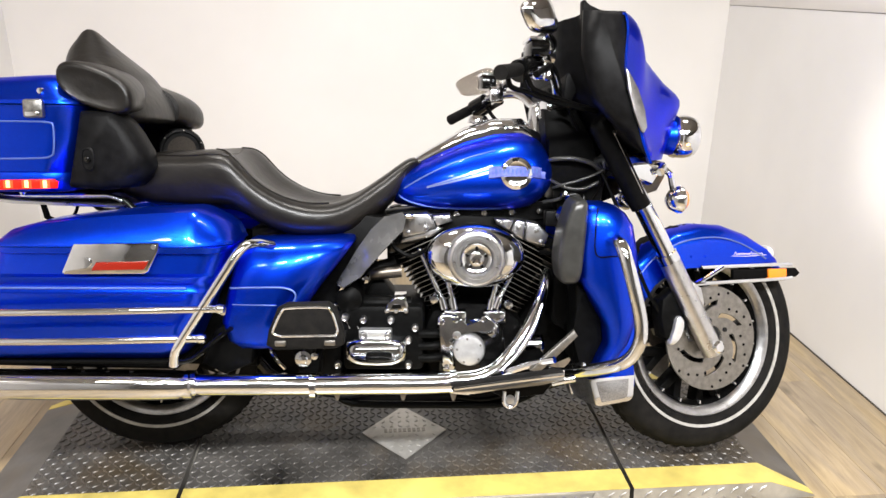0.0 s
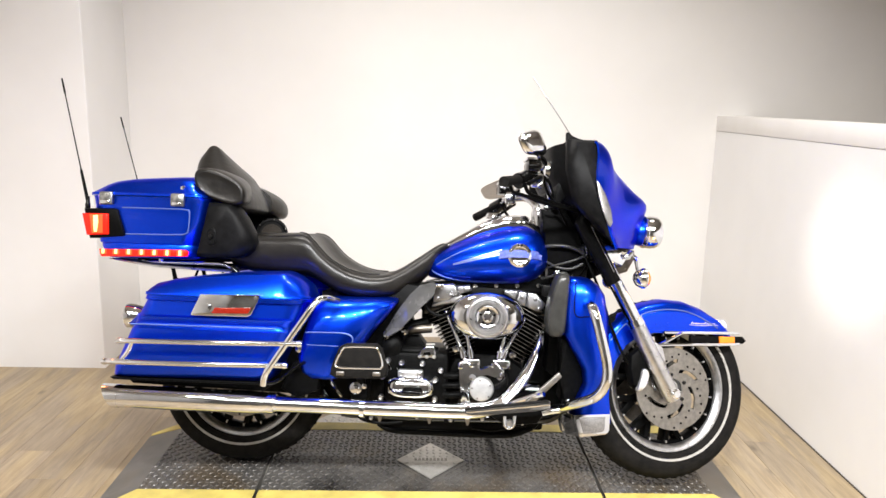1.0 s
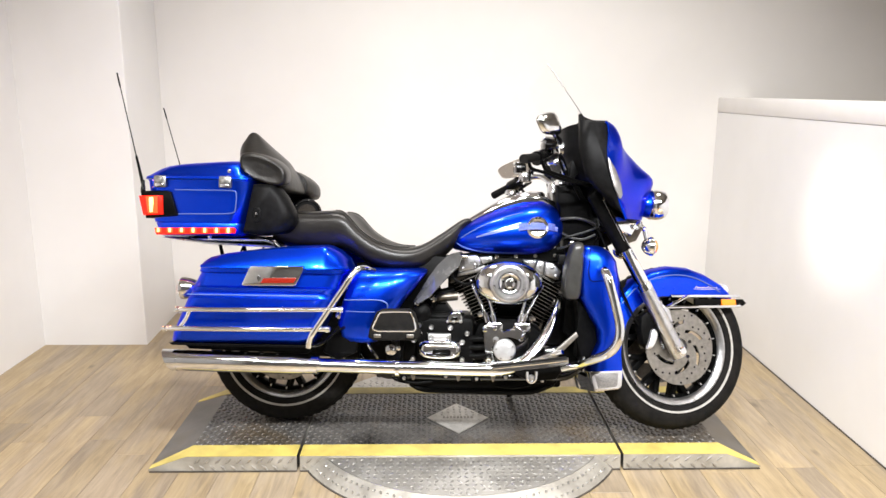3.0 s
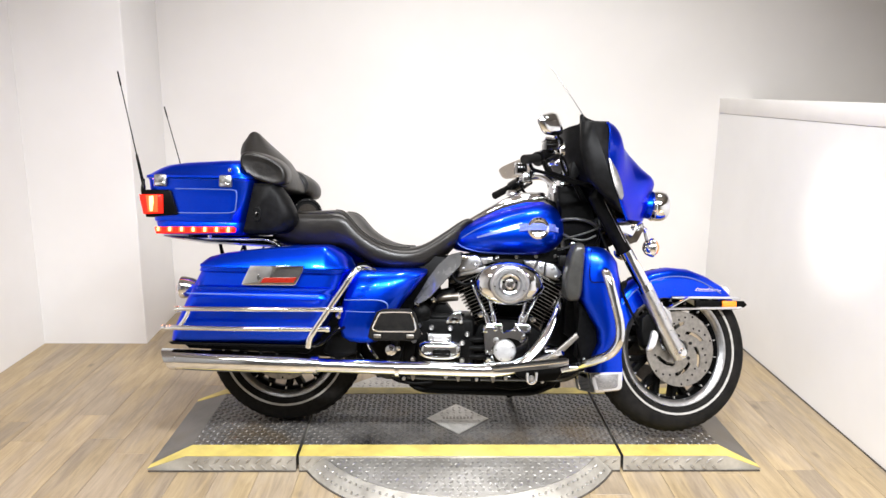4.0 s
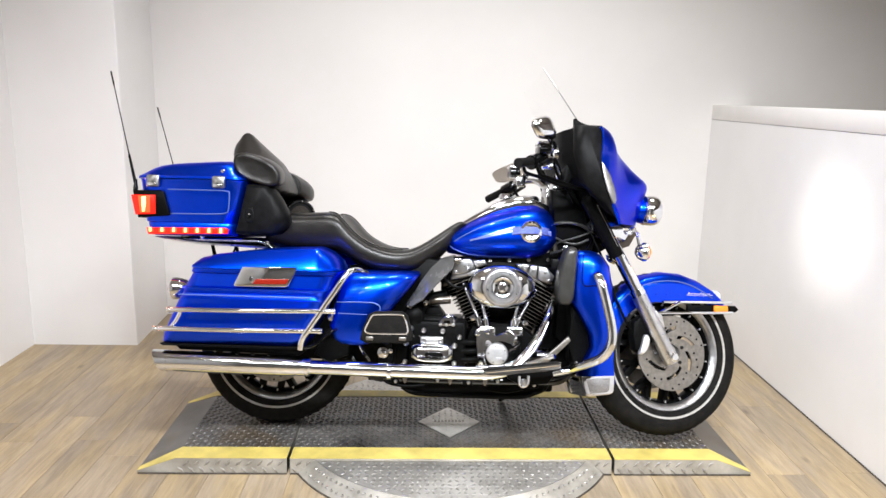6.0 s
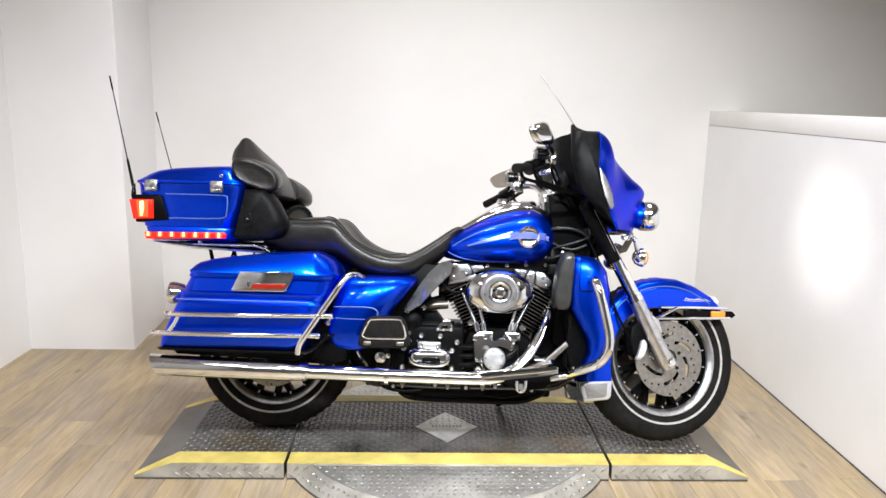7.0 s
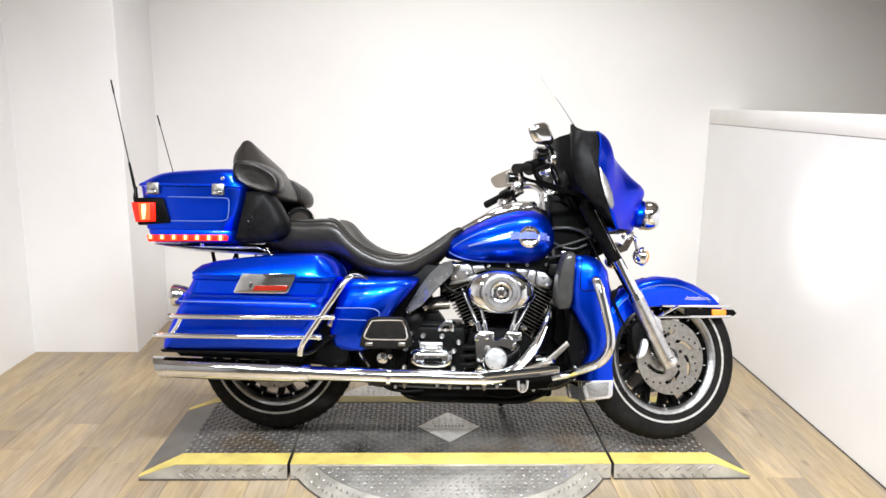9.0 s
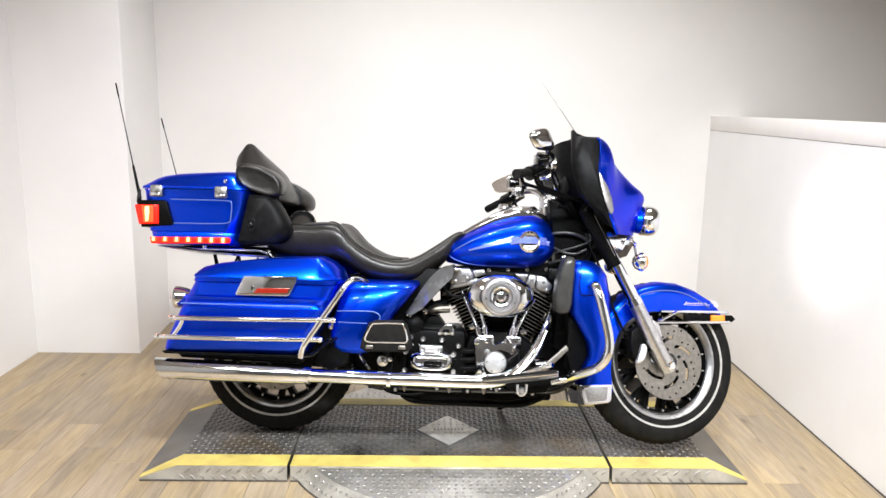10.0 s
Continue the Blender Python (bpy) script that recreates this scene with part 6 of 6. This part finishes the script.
for u0, w0, u1, w1 in ((0.064, 0.448, -0.006, 0.600), (0.092, 0.445, 0.050, 0.600), (0.190, 0.440, 0.236, 0.60), (0.207, 0.450, 0.282, 0.582)):
    part("pushrod_tube", tube([(u0, -0.135, w0), (u1, -0.105, w1)], [0.0085, 0.0072], 12, smooth=False), CHROME, eng, "chrome pushrod tube")
    part("tube_clip", tube([(u0, -0.135, w0 - 0.012), (u0 * 0.86 + u1 * 0.14, -0.131, w0 * 0.86 + w1 * 0.14)], 0.0125, 12, smooth=False), CHROME, eng)
for u in (0.093, 0.201):
    part("tappet_block", box(u - 0.032, u + 0.032, -0.165, -0.105, 0.400, 0.438, 0.008), CHROME, eng)

# gearbox
gb = part("gearbox", box(-0.215, 0.010, -0.175, 0.13, 0.270, 0.455, 0.018), BLACK, bike, "black gearbox housing")
part("clutch_cover", moved(loft([[(a, d, b) for a, b in sup(0, 0, 0.085 * k, 0.040 * k, 3.0, 36)] for d, k in ((0.03, 1.0), (0.0, 1.0), (-0.018, 0.94), (-0.026, 0.82), (-0.027, 0.70))]), Matrix.Translation((-0.120, -0.195, 0.335))), CHROME, gb, "chrome gearbox end cover", sharp=60)
part("cover_window", loft([[(a, d, b) for a, b in sup(-0.112, 0.326, 0.036 * k, 0.014 * k, 3.5, 28)] for d, k in ((-0.216, 1.0), (-0.2228, 1.0), (-0.2235, 0.92))]), GLOSS, gb, "black inset panel")
part("cover_rib", tube([(-0.172, -0.220, 0.350), (-0.06, -0.221, 0.352)], 0.006, 8, smooth=False), CHROME, gb)
part("top_plate", box(-0.166, -0.078, -0.206, -0.15, 0.369, 0.394, 0.005), SATIN, gb, "satin metal plate with two bolts")
for u, w, v in ((-0.155, 0.418, -0.19), (-0.081, 0.417, -0.19), (-0.015, 0.395, -0.19), (-0.033, 0.361, -0.19), (-0.033, 0.292, -0.19), (-0.222, 0.365, -0.19), (-0.225, 0.292, -0.19), (-0.204, 0.424, -0.19), (-0.152, 0.382, -0.212), (-0.087, 0.382, -0.212)):
    part("gearbox_bolt", lathe([(0.0, v - 0.005), (0.0045, v - 0.0045), (0.007, v - 0.006), (0.0095, v - 0.003), (0.010, v + 0.016)], (u, 0, w), "y", 14), STEEL, gb)
sc = part("starter_cover", slab([(-0.101, 0.435), (-0.097, 0.450), (-0.088, 0.462), (-0.072, 0.481), (-0.040, 0.482), (-0.035, 0.455), (-0.031, 0.437)], -0.180, -0.11, 0.007, 3), CHROME, gb, "chrome starter end cover")
part("starter_recess", slab([(-0.080, 0.447), (-0.076, 0.458), (-0.054, 0.459), (-0.052, 0.447)], -0.1822, -0.178, 0.001), GLOSS, sc)
for u in (-0.092, -0.067, -0.040):
    part("starter_bolt", lathe([(0.0, -0.188), (0.005, -0.187), (0.0065, -0.178)], (u, 0, 0.441), "y", 10), STEEL, sc)
part("starter_body", tube([(-0.20, -0.12, 0.448), (-0.12, -0.13, 0.450), (-0.03, -0.12, 0.448)], [0.022, 0.024, 0.022], 14), BLACK, gb)
part("solenoid", lathe([(0.0, -0.185), (0.020, -0.183), (0.036, -0.172), (0.040, -0.10)], (-0.195, 0, 0.470), "y", 24), BLACK, gb)
for k in range(3):
    part("oil_line", tube([(-0.005, -0.165, 0.305 + k * 0.034), (0.03, -0.17, 0.306 + k * 0.034), (0.058, -0.16, 0.308 + k * 0.034)], 0.012, 10), BLACK, gb)
part("oil_filler", lathe([(0.0, 0.03), (0.022, 0.028), (0.026, 0.0), (0.026, -0.06)], (-0.245, -0.16, 0.43), "z", 20), CHROME, bike)
part("oil_tank", box(-0.33, -0.215, -0.16, 0.14, 0.25, 0.42, 0.02), BLACK, bike)
part("intake_elbow", tube([(-0.155, -0.07, 0.512), (-0.125, -0.09, 0.526), (-0.058, -0.08, 0.533)], [0.016, 0.018, 0.018], 14), BRACKET, bike)
part("horn_backing", slab([(0.38, 0.62), (0.45, 0.60), (0.46, 0.45), (0.42, 0.36), (0.36, 0.40), (0.37, 0.52)], -0.13, 0.13, 0.012), BLACK, bike)
part("voltage_regulator", box(0.465, 0.500, -0.08, 0.08, 0.32, 0.42, 0.006), BLACK, bike)
part("neck_cover", slab([(0.36, 0.86), (0.44, 0.93), (0.52, 0.84), (0.50, 0.70), (0.42, 0.66), (0.37, 0.72)], -0.075, 0.075, 0.012), PLASTIC, bike)
for pts, r in (([(0.345, -0.10, 0.845), (0.369, -0.12, 0.850), (0.413, -0.125, 0.851), (0.462, -0.12, 0.838), (0.50, -0.10, 0.81)], 0.0065), ([(0.36, -0.10, 0.770), (0.383, -0.125, 0.780), (0.439, -0.13, 0.797), (0.496, -0.12, 0.819)], 0.0035), ([(0.355, -0.10, 0.792), (0.392, -0.122, 0.774), (0.439, -0.126, 0.770), (0.483, -0.12, 0.788)], 0.0045), ([(0.34, -0.08, 0.73), (0.37, -0.11, 0.738), (0.40, -0.12, 0.752), (0.43, -0.12, 0.748), (0.46, -0.09, 0.70)], 0.005)):
    part("wiring", tube(pts, r, 10), PAD, bike, "satin black hose")
part("neck_bolt", lathe([(0.0, -0.010), (0.010, -0.008), (0.013, 0.0), (0.013, 0.02)], (0.391, -0.13, 0.752), "y", 16), CHROME, bike)
part("connector_block", box(0.342, 0.384, -0.112, -0.07, 0.665, 0.708, 0.006), PLASTIC, bike)
part("fork_plate", slab([(0.532, 0.840), (0.655, 0.835), (0.662, 0.805), (0.642, 0.766), (0.579, 0.744), (0.540, 0.79)], -0.128, -0.112, 0.004), BRACKET, bike, "grey fork bracket plate")
part("horn", lathe([(0.0, -0.02), (0.02, -0.018), (0.028, 0.0)], (0.395, -0.13, 0.70), "y", 16), CHROME, bike)

# backbone, black fillers closing the view through the bike, small plumbing
part("backbone", slab([(-0.20, 0.66), (-0.08, 0.70), (0.06, 0.712), (0.36, 0.722), (0.44, 0.76), (0.45, 0.70), (0.38, 0.675), (0.06, 0.668), (-0.06, 0.64)], -0.055, 0.055, 0.008), BLACK, bike, "black frame backbone")
for k in range(5):
    part("tank_bolt", lathe([(0.0, -0.008), (0.008, -0.007), (0.010, 0.003)], (0.02 + k * 0.078, -0.060, 0.690 + 0.003 * k), "y", 10), CHROME, bike)
# black panel added behind the engine so the gap reads as dark
part("engine_view_filler", slab([(0.26, 0.25), (0.30, 0.46), (0.36, 0.52), (0.46, 0.50), (0.46, 0.27), (0.38, 0.235)], -0.02, 0.06, 0.006), BLACK, bike, "black filler panel closing the view past the engine")
# black block added to stop the wall showing beside the side cover
part("side_gap_filler", slab([(-0.46, 0.25), (-0.46, 0.66), (-0.16, 0.70), (-0.08, 0.69), (-0.20, 0.56), (-0.22, 0.50), (-0.21, 0.25)], -0.14, 0.12, 0.012), BLACK, bike, "black filler block behind the side cover")
for s in (-1, 1):
    # black slab added to block the view under the bag
    part("bag_view_filler", slab([(-1.08, 0.345), (-1.04, 0.60), (-0.50, 0.62), (-0.42, 0.46), (-0.44, 0.290), (-0.70, 0.300)], s * 0.115, s * 0.20, 0.01), BLACK, bike, "black filler panel behind the saddlebag")
    part("guard_bracket", slab([(-0.56, 0.33), (-0.52, 0.42), (-0.46, 0.46), (-0.42, 0.44), (-0.43, 0.33), (-0.50, 0.300)], s * 0.19, s * 0.30, 0.01), BLACK, bike)
    for k in range(3):
        part("bracket_bolt", lathe([(0.0, -0.008), (0.008, -0.007), (0.010, 0.003)], (-0.84 + k * 0.06, s * 0.345, 0.366), "y", 10), STEEL, bike)
# three black slabs added to darken the gaps behind the rear cylinder
part("low_gap_filler", slab([(-0.22, 0.43), (-0.22, 0.505), (-0.105, 0.503), (-0.080, 0.47), (-0.065, 0.43)], -0.075, 0.02, 0.008), BLACK, bike, "black filler slab beside the rear cylinder")
part("rear_gap_filler", slab([(-0.22, 0.50), (-0.21, 0.61), (-0.140, 0.592), (-0.126, 0.556), (-0.150, 0.50)], -0.07, -0.01, 0.006), BLACK, bike)
part("upper_gap_filler", slab([(-0.098, 0.610), (-0.040, 0.620), (-0.030, 0.545), (-0.097, 0.545)], -0.06, 0.03, 0.006), BLACK, bike)
part("plug_wire", tube([(0.02, -0.10, 0.60), (-0.03, -0.14, 0.585), (-0.08, -0.13, 0.62), (-0.05, -0.07, 0.67)], 0.006, 8), BLACK, bike)
part("plug_wire", tube([(0.33, -0.10, 0.59), (0.375, -0.14, 0.60), (0.40, -0.13, 0.65), (0.36, -0.07, 0.69)], 0.006, 8), BLACK, bike)
part("oil_filter", lathe([(0.0, 0.07), (0.030, 0.068), (0.038, 0.060), (0.038, -0.02), (0.030, -0.03)], (0.285, -0.05, 0.31), "x", 24), CHROME, bike, "chrome oil filter")
part("crank_sensor", box(0.232, 0.262, -0.150, -0.11, 0.300, 0.330, 0.006), CHROME, bike)
for k in range(4):
    part("hose", tube([(-0.20 + 0.012 * k, -0.15, 0.47), (-0.215 + 0.01 * k, -0.165, 0.43), (-0.205 + 0.012 * k, -0.17, 0.39)], 0.006, 6), (BLACK, STEEL)[k % 2], bike)
for u, w in ((-0.215, 0.505), (-0.225, 0.455), (-0.238, 0.405), (0.035, 0.47), (0.24, 0.455), (-0.15, 0.525)):
    part("fitting", lathe([(0.0, -0.010), (0.010, -0.008), (0.013, 0.0), (0.013, 0.02)], (u, -0.165, w), "y", 12), CHROME, bike)

# exhaust headers
hd = part("exhaust_header", tube([(0.345, -0.075, 0.535), (0.345, -0.12, 0.518), (0.320, -0.18, 0.465), (0.280, -0.225, 0.398), (0.234, -0.25, 0.338), (0.182, -0.275, 0.296), (0.10, -0.29, 0.279), (-0.10, -0.31, 0.280), (-0.58, -0.343, 0.289)], [0.016, 0.016, 0.016, 0.0165, 0.018, 0.022, 0.0265, 0.0265, 0.0265], 16, 8), CHROME, bike, "chrome exhaust header pipe")
part("header_shield", tube([(0.322, -0.22, 0.470), (0.296, -0.245, 0.410), (0.256, -0.265, 0.350), (0.212, -0.285, 0.308)], [0.007, 0.0095, 0.0095, 0.007], 12), CHROME, hd)
part("rear_header", tube([(-0.075, -0.06, 0.552), (-0.14, -0.08, 0.53), (-0.175, -0.10, 0.47), (-0.19, -0.10, 0.36)], 0.020, 12), BLACK, hd)
for u in (0.085, -0.27):
    part("shield_clamp", ring_lathe([(0.0265, -0.008), (0.031, -0.007), (0.031, 0.007), (0.0265, 0.008)], (u, -0.2925 - (0.085 - u) * 0.09, 0.280), "x", 24), CHROME, hd)
part("left_header", tube([(-0.06, 0.20, 0.26), (-0.30, 0.29, 0.275), (-0.58, 0.343, 0.289)], 0.026, 12), CHROME, hd)

# footboards, pedal, highway bar, leg shields
for s in (-1, 1):
    fb = part("rider_footboard", slab([(0.080, 0.308), (0.352, 0.346), (0.352, 0.332), (0.084, 0.296)], s * 0.378, s * 0.413, 0.005), CHROME, bike, "chrome-edged rider footboard with rubber mat")
    part("footboard_mat", slab([(0.076, 0.308), (0.086, 0.313), (0.342, 0.347), (0.353, 0.344), (0.350, 0.340), (0.084, 0.304)], s * 0.380, s * 0.4115, 0.003), RUBBER, fb)
    part("board_bracket", slab([(0.16, 0.298), (0.33, 0.330), (0.35, 0.285), (0.32, 0.245), (0.22, 0.235), (0.17, 0.26)], s * 0.14, s * 0.30, 0.010), BLACK, fb)
    part("board_skirt", slab([(0.078, 0.302), (0.352, 0.337), (0.352, 0.325), (0.312, 0.316), (0.296, 0.313), (0.240, 0.306), (0.200, 0.302), (0.130, 0.294), (0.120, 0.286), (0.082, 0.289)], s * 0.392, s * 0.412, 0.004), CHROME, fb, "scalloped chrome board skirt")
    part("skirt_loop", tube([(0.207, s * 0.402, 0.292), (0.206, s * 0.404, 0.268), (0.213, s * 0.404, 0.257), (0.222, s * 0.404, 0.254), (0.232, s * 0.404, 0.259), (0.237, s * 0.404, 0.270), (0.239, s * 0.402, 0.294)], 0.0052, 8), CHROME, fb)
    part("bracket_cap", lathe([(0.0, -0.006), (0.009, -0.005), (0.012, 0.004)], (0.222, s * 0.400, 0.270), "y", 18), STEEL, fb)
    part("pivot_lug", tube([(0.335, s * 0.33, 0.290), (0.365, s * 0.335, 0.300), (0.392, s * 0.335, 0.304)], [0.009, 0.011, 0.010], 12), CHROME, fb)
    pb = part("passenger_footboard", slab([(-0.368, 0.400), (-0.362, 0.435), (-0.338, 0.494), (-0.315, 0.505), (-0.215, 0.507), (-0.196, 0.492), (-0.175, 0.425), (-0.178, 0.402), (-0.20, 0.392), (-0.345, 0.388)], s * 0.345, s * 0.378, 0.008, 3), RUBBER, bike, "folded black passenger footboard with chrome outline")
    pb.location = (-0.008, 0, 0)
    part("board_outline", tube([(-0.330, s * 0.380, 0.425), (-0.348, s * 0.380, 0.432), (-0.345, s * 0.380, 0.448), (-0.325, s * 0.380, 0.488), (-0.305, s * 0.380, 0.495), (-0.225, s * 0.380, 0.497), (-0.207, s * 0.380, 0.488), (-0.193, s * 0.380, 0.445), (-0.196, s * 0.380, 0.430), (-0.21, s * 0.380, 0.427), (-0.330, s * 0.380, 0.425)], 0.0032, 6), CHROME, pb)
    part("board_hinge", box(-0.345, -0.318, *sorted((s * 0.355, s * 0.385)), 0.400, 0.414, 0.003), DISC, pb)
    part("board_hinge", box(-0.225, -0.198, *sorted((s * 0.355, s * 0.385)), 0.402, 0.416, 0.003), DISC, pb)
    part("board_mount", tube([(-0.275, s * 0.30, 0.385), (-0.275, s * 0.28, 0.355), (-0.28, s * 0.20, 0.33)], 0.016, 10), BLACK, pb)
    part("mount_bolt", lathe([(0.0, -0.018), (0.010, -0.016), (0.012, -0.008), (0.021, -0.006), (0.023, 0.0), (0.023, 0.02)], (-0.290, s * 0.300 if s < 0 else 0.300, 0.345), "y", 16), CHROME, pb)
    part("mount_bracket", slab([(-0.355, 0.40), (-0.185, 0.40), (-0.195, 0.383), (-0.248, 0.374), (-0.252, 0.300), (-0.308, 0.300), (-0.318, 0.374), (-0.348, 0.383)], s * 0.22, s * 0.285, 0.006), BLACK, pb)
    part("mount_strut", tube([(-0.40, s * 0.25, 0.385), (-0.37, s * 0.26, 0.335), (-0.345, s * 0.26, 0.305)], 0.006, 8), CHROME, pb)
    part("mount_fitting", lathe([(0.0, -0.010), (0.009, -0.008), (0.011, 0.004)], (-0.262, s * 0.298, 0.352), "y", 12), CHROME, pb)
    # leg shield
    rows = []
    for w, a, b, vo in ((0.316, 0.445, 0.458, 0.300), (0.322, 0.446, 0.475, 0.318), (0.350, 0.456, 0.508, 0.334), (0.390, 0.474, 0.532, 0.344), (0.440, 0.466, 0.547, 0.350), (0.500, 0.432, 0.553, 0.353), (0.555, 0.404, 0.551, 0.354), (0.620, 0.397, 0.546, 0.352), (0.690, 0.398, 0.534, 0.346), (0.722, 0.400, 0.514, 0.338), (0.740, 0.404, 0.490, 0.324), (0.746, 0.410, 0.470, 0.305)):
        d = b - a
        rows.append([(u, s * v, w) for u, v in ((a, 0.215), (a, vo - 0.035), (a + 0.06 * d, vo - 0.014), (a + 0.22 * d, vo - 0.003), (a + 0.45 * d, vo), (a + 0.70 * d, vo - 0.005), (a + 0.90 * d, vo - 0.022), (b, vo - 0.05), (b - 0.01, 0.215))])
    ls = part("leg_shield", loft(rows), BLUE, bike, "blue lower leg shield", sharp=55)
    ring = [Vector((u, w)) for u, w in ((0.339, 0.600), (0.352, 0.690), (0.374, 0.757), (0.414, 0.758), (0.411, 0.680), (0.401, 0.546), (0.350, 0.544))]
    for _ in range(3):
        ring = [a.lerp(b, f) for a, b in zip(ring, ring[1:] + ring[:1]) for f in (0.18, 0.82)]
    mid = Vector((0.379, 0.650))
    part("leg_shield_pad", loft([[(mid.x + (q.x - mid.x) * k, s * v, mid.y + (q.y - mid.y) * (1 - (1 - k) * 0.4)) for q in ring] for v, k in ((0.235, 1.0), (0.312, 1.0), (0.328, 0.97), (0.339, 0.88), (0.345, 0.70), (0.347, 0.40))]), PAD, ls, "rounded black glove box edge", sharp=70)
    part("leg_shield_inner", slab([(0.392, 0.550), (0.425, 0.520), (0.468, 0.445), (0.474, 0.385), (0.448, 0.325), (0.412, 0.308), (0.398, 0.325), (0.408, 0.40), (0.402, 0.48)], s * 0.15, s * 0.285, 0.015, 2), BLACK, ls, "black inner panel")
    part("vent_seam", tube([(0.432, s * 0.346, 0.738), (0.428, s * 0.3525, 0.70), (0.430, s * 0.354, 0.626), (0.47, s * 0.354, 0.620), (0.52, s * 0.342, 0.622)], 0.0018, 6), BLACK, ls)
    part("leg_bolt", lathe([(0.0, -0.004), (0.006, -0.003), (0.007, 0.003)], (0.42, s * 0.302, 0.33), "y", 10), CHROME, ls)
    hwb = part("highway_bar", tube([(0.430, s * 0.10, 0.640), (0.462, s * 0.25, 0.668), (0.474, s * 0.38, 0.660), (0.482, s * 0.415, 0.640), (0.505, s * 0.428, 0.560), (0.526, s * 0.430, 0.470), (0.522, s * 0.425, 0.410), (0.495, s * 0.40, 0.365), (0.44, s * 0.33, 0.325), (0.38, s * 0.24, 0.285), (0.34, s * 0.15, 0.262)], 0.0165, 14), CHROME, bike, "chrome engine guard bar")
pd = part("brake_pedal", tube([(0.335, -0.36, 0.36), (0.30, -0.335, 0.345), (0.23, -0.30, 0.31), (0.19, -0.27, 0.28)], 0.009, 8), CHROME, bike, "chrome brake pedal")
part("pedal_pad", slab([(0.275, 0.328), (0.385, 0.432), (0.395, 0.416), (0.335, 0.356), (0.300, 0.322)], -0.345, -0.328, 0.004), DISC, pd)
part("side_stand", tube([(0.24, 0.15, 0.22), (0.20, 0.22, 0.10), (0.17, 0.27, 0.062)], [0.016, 0.014, 0.013], 10), BLACK, bike, "black side stand")
part("primary_cover", slab([(-0.24, 0.26), (-0.25, 0.38), (-0.18, 0.44), (0.16, 0.42), (0.24, 0.36), (0.22, 0.27), (0.12, 0.235), (-0.16, 0.235)], 0.15, 0.235, 0.02, 3), CHROME, bike, "chrome primary cover")


# ---- floor planks ----
def planks():
    w, l = 0.152, 1.22
    bm = bmesh.new()
    bmesh.ops.create_cube(bm, size=1)
    for v in bm.verts:
        v.co = (v.co.x * (w - 0.0009), v.co.y * (l - 0.0009), v.co.z * 0.006)
    bmesh.ops.bevel(bm, geom=[e for e in bm.edges if e.verts[0].co.z > 0 and e.verts[1].co.z > 0], offset=0.0007, segments=1, affect="EDGES")
    full = finish(bm, PLANK, smooth=False)
    rng = random.Random(5)
    i = 0
    x = XL + w / 2
    while x < 1.80:
        off = rng.random() * l
        y = YF + 2.0 - off
        while y < YB + l / 2:
            if y > -3.6:
                ob = new("plank", full)
                ob.parent = floor_ob
                ob.location = (x, y, -0.003)
                i += 1
            y += l
        x += w
    return i


planks()
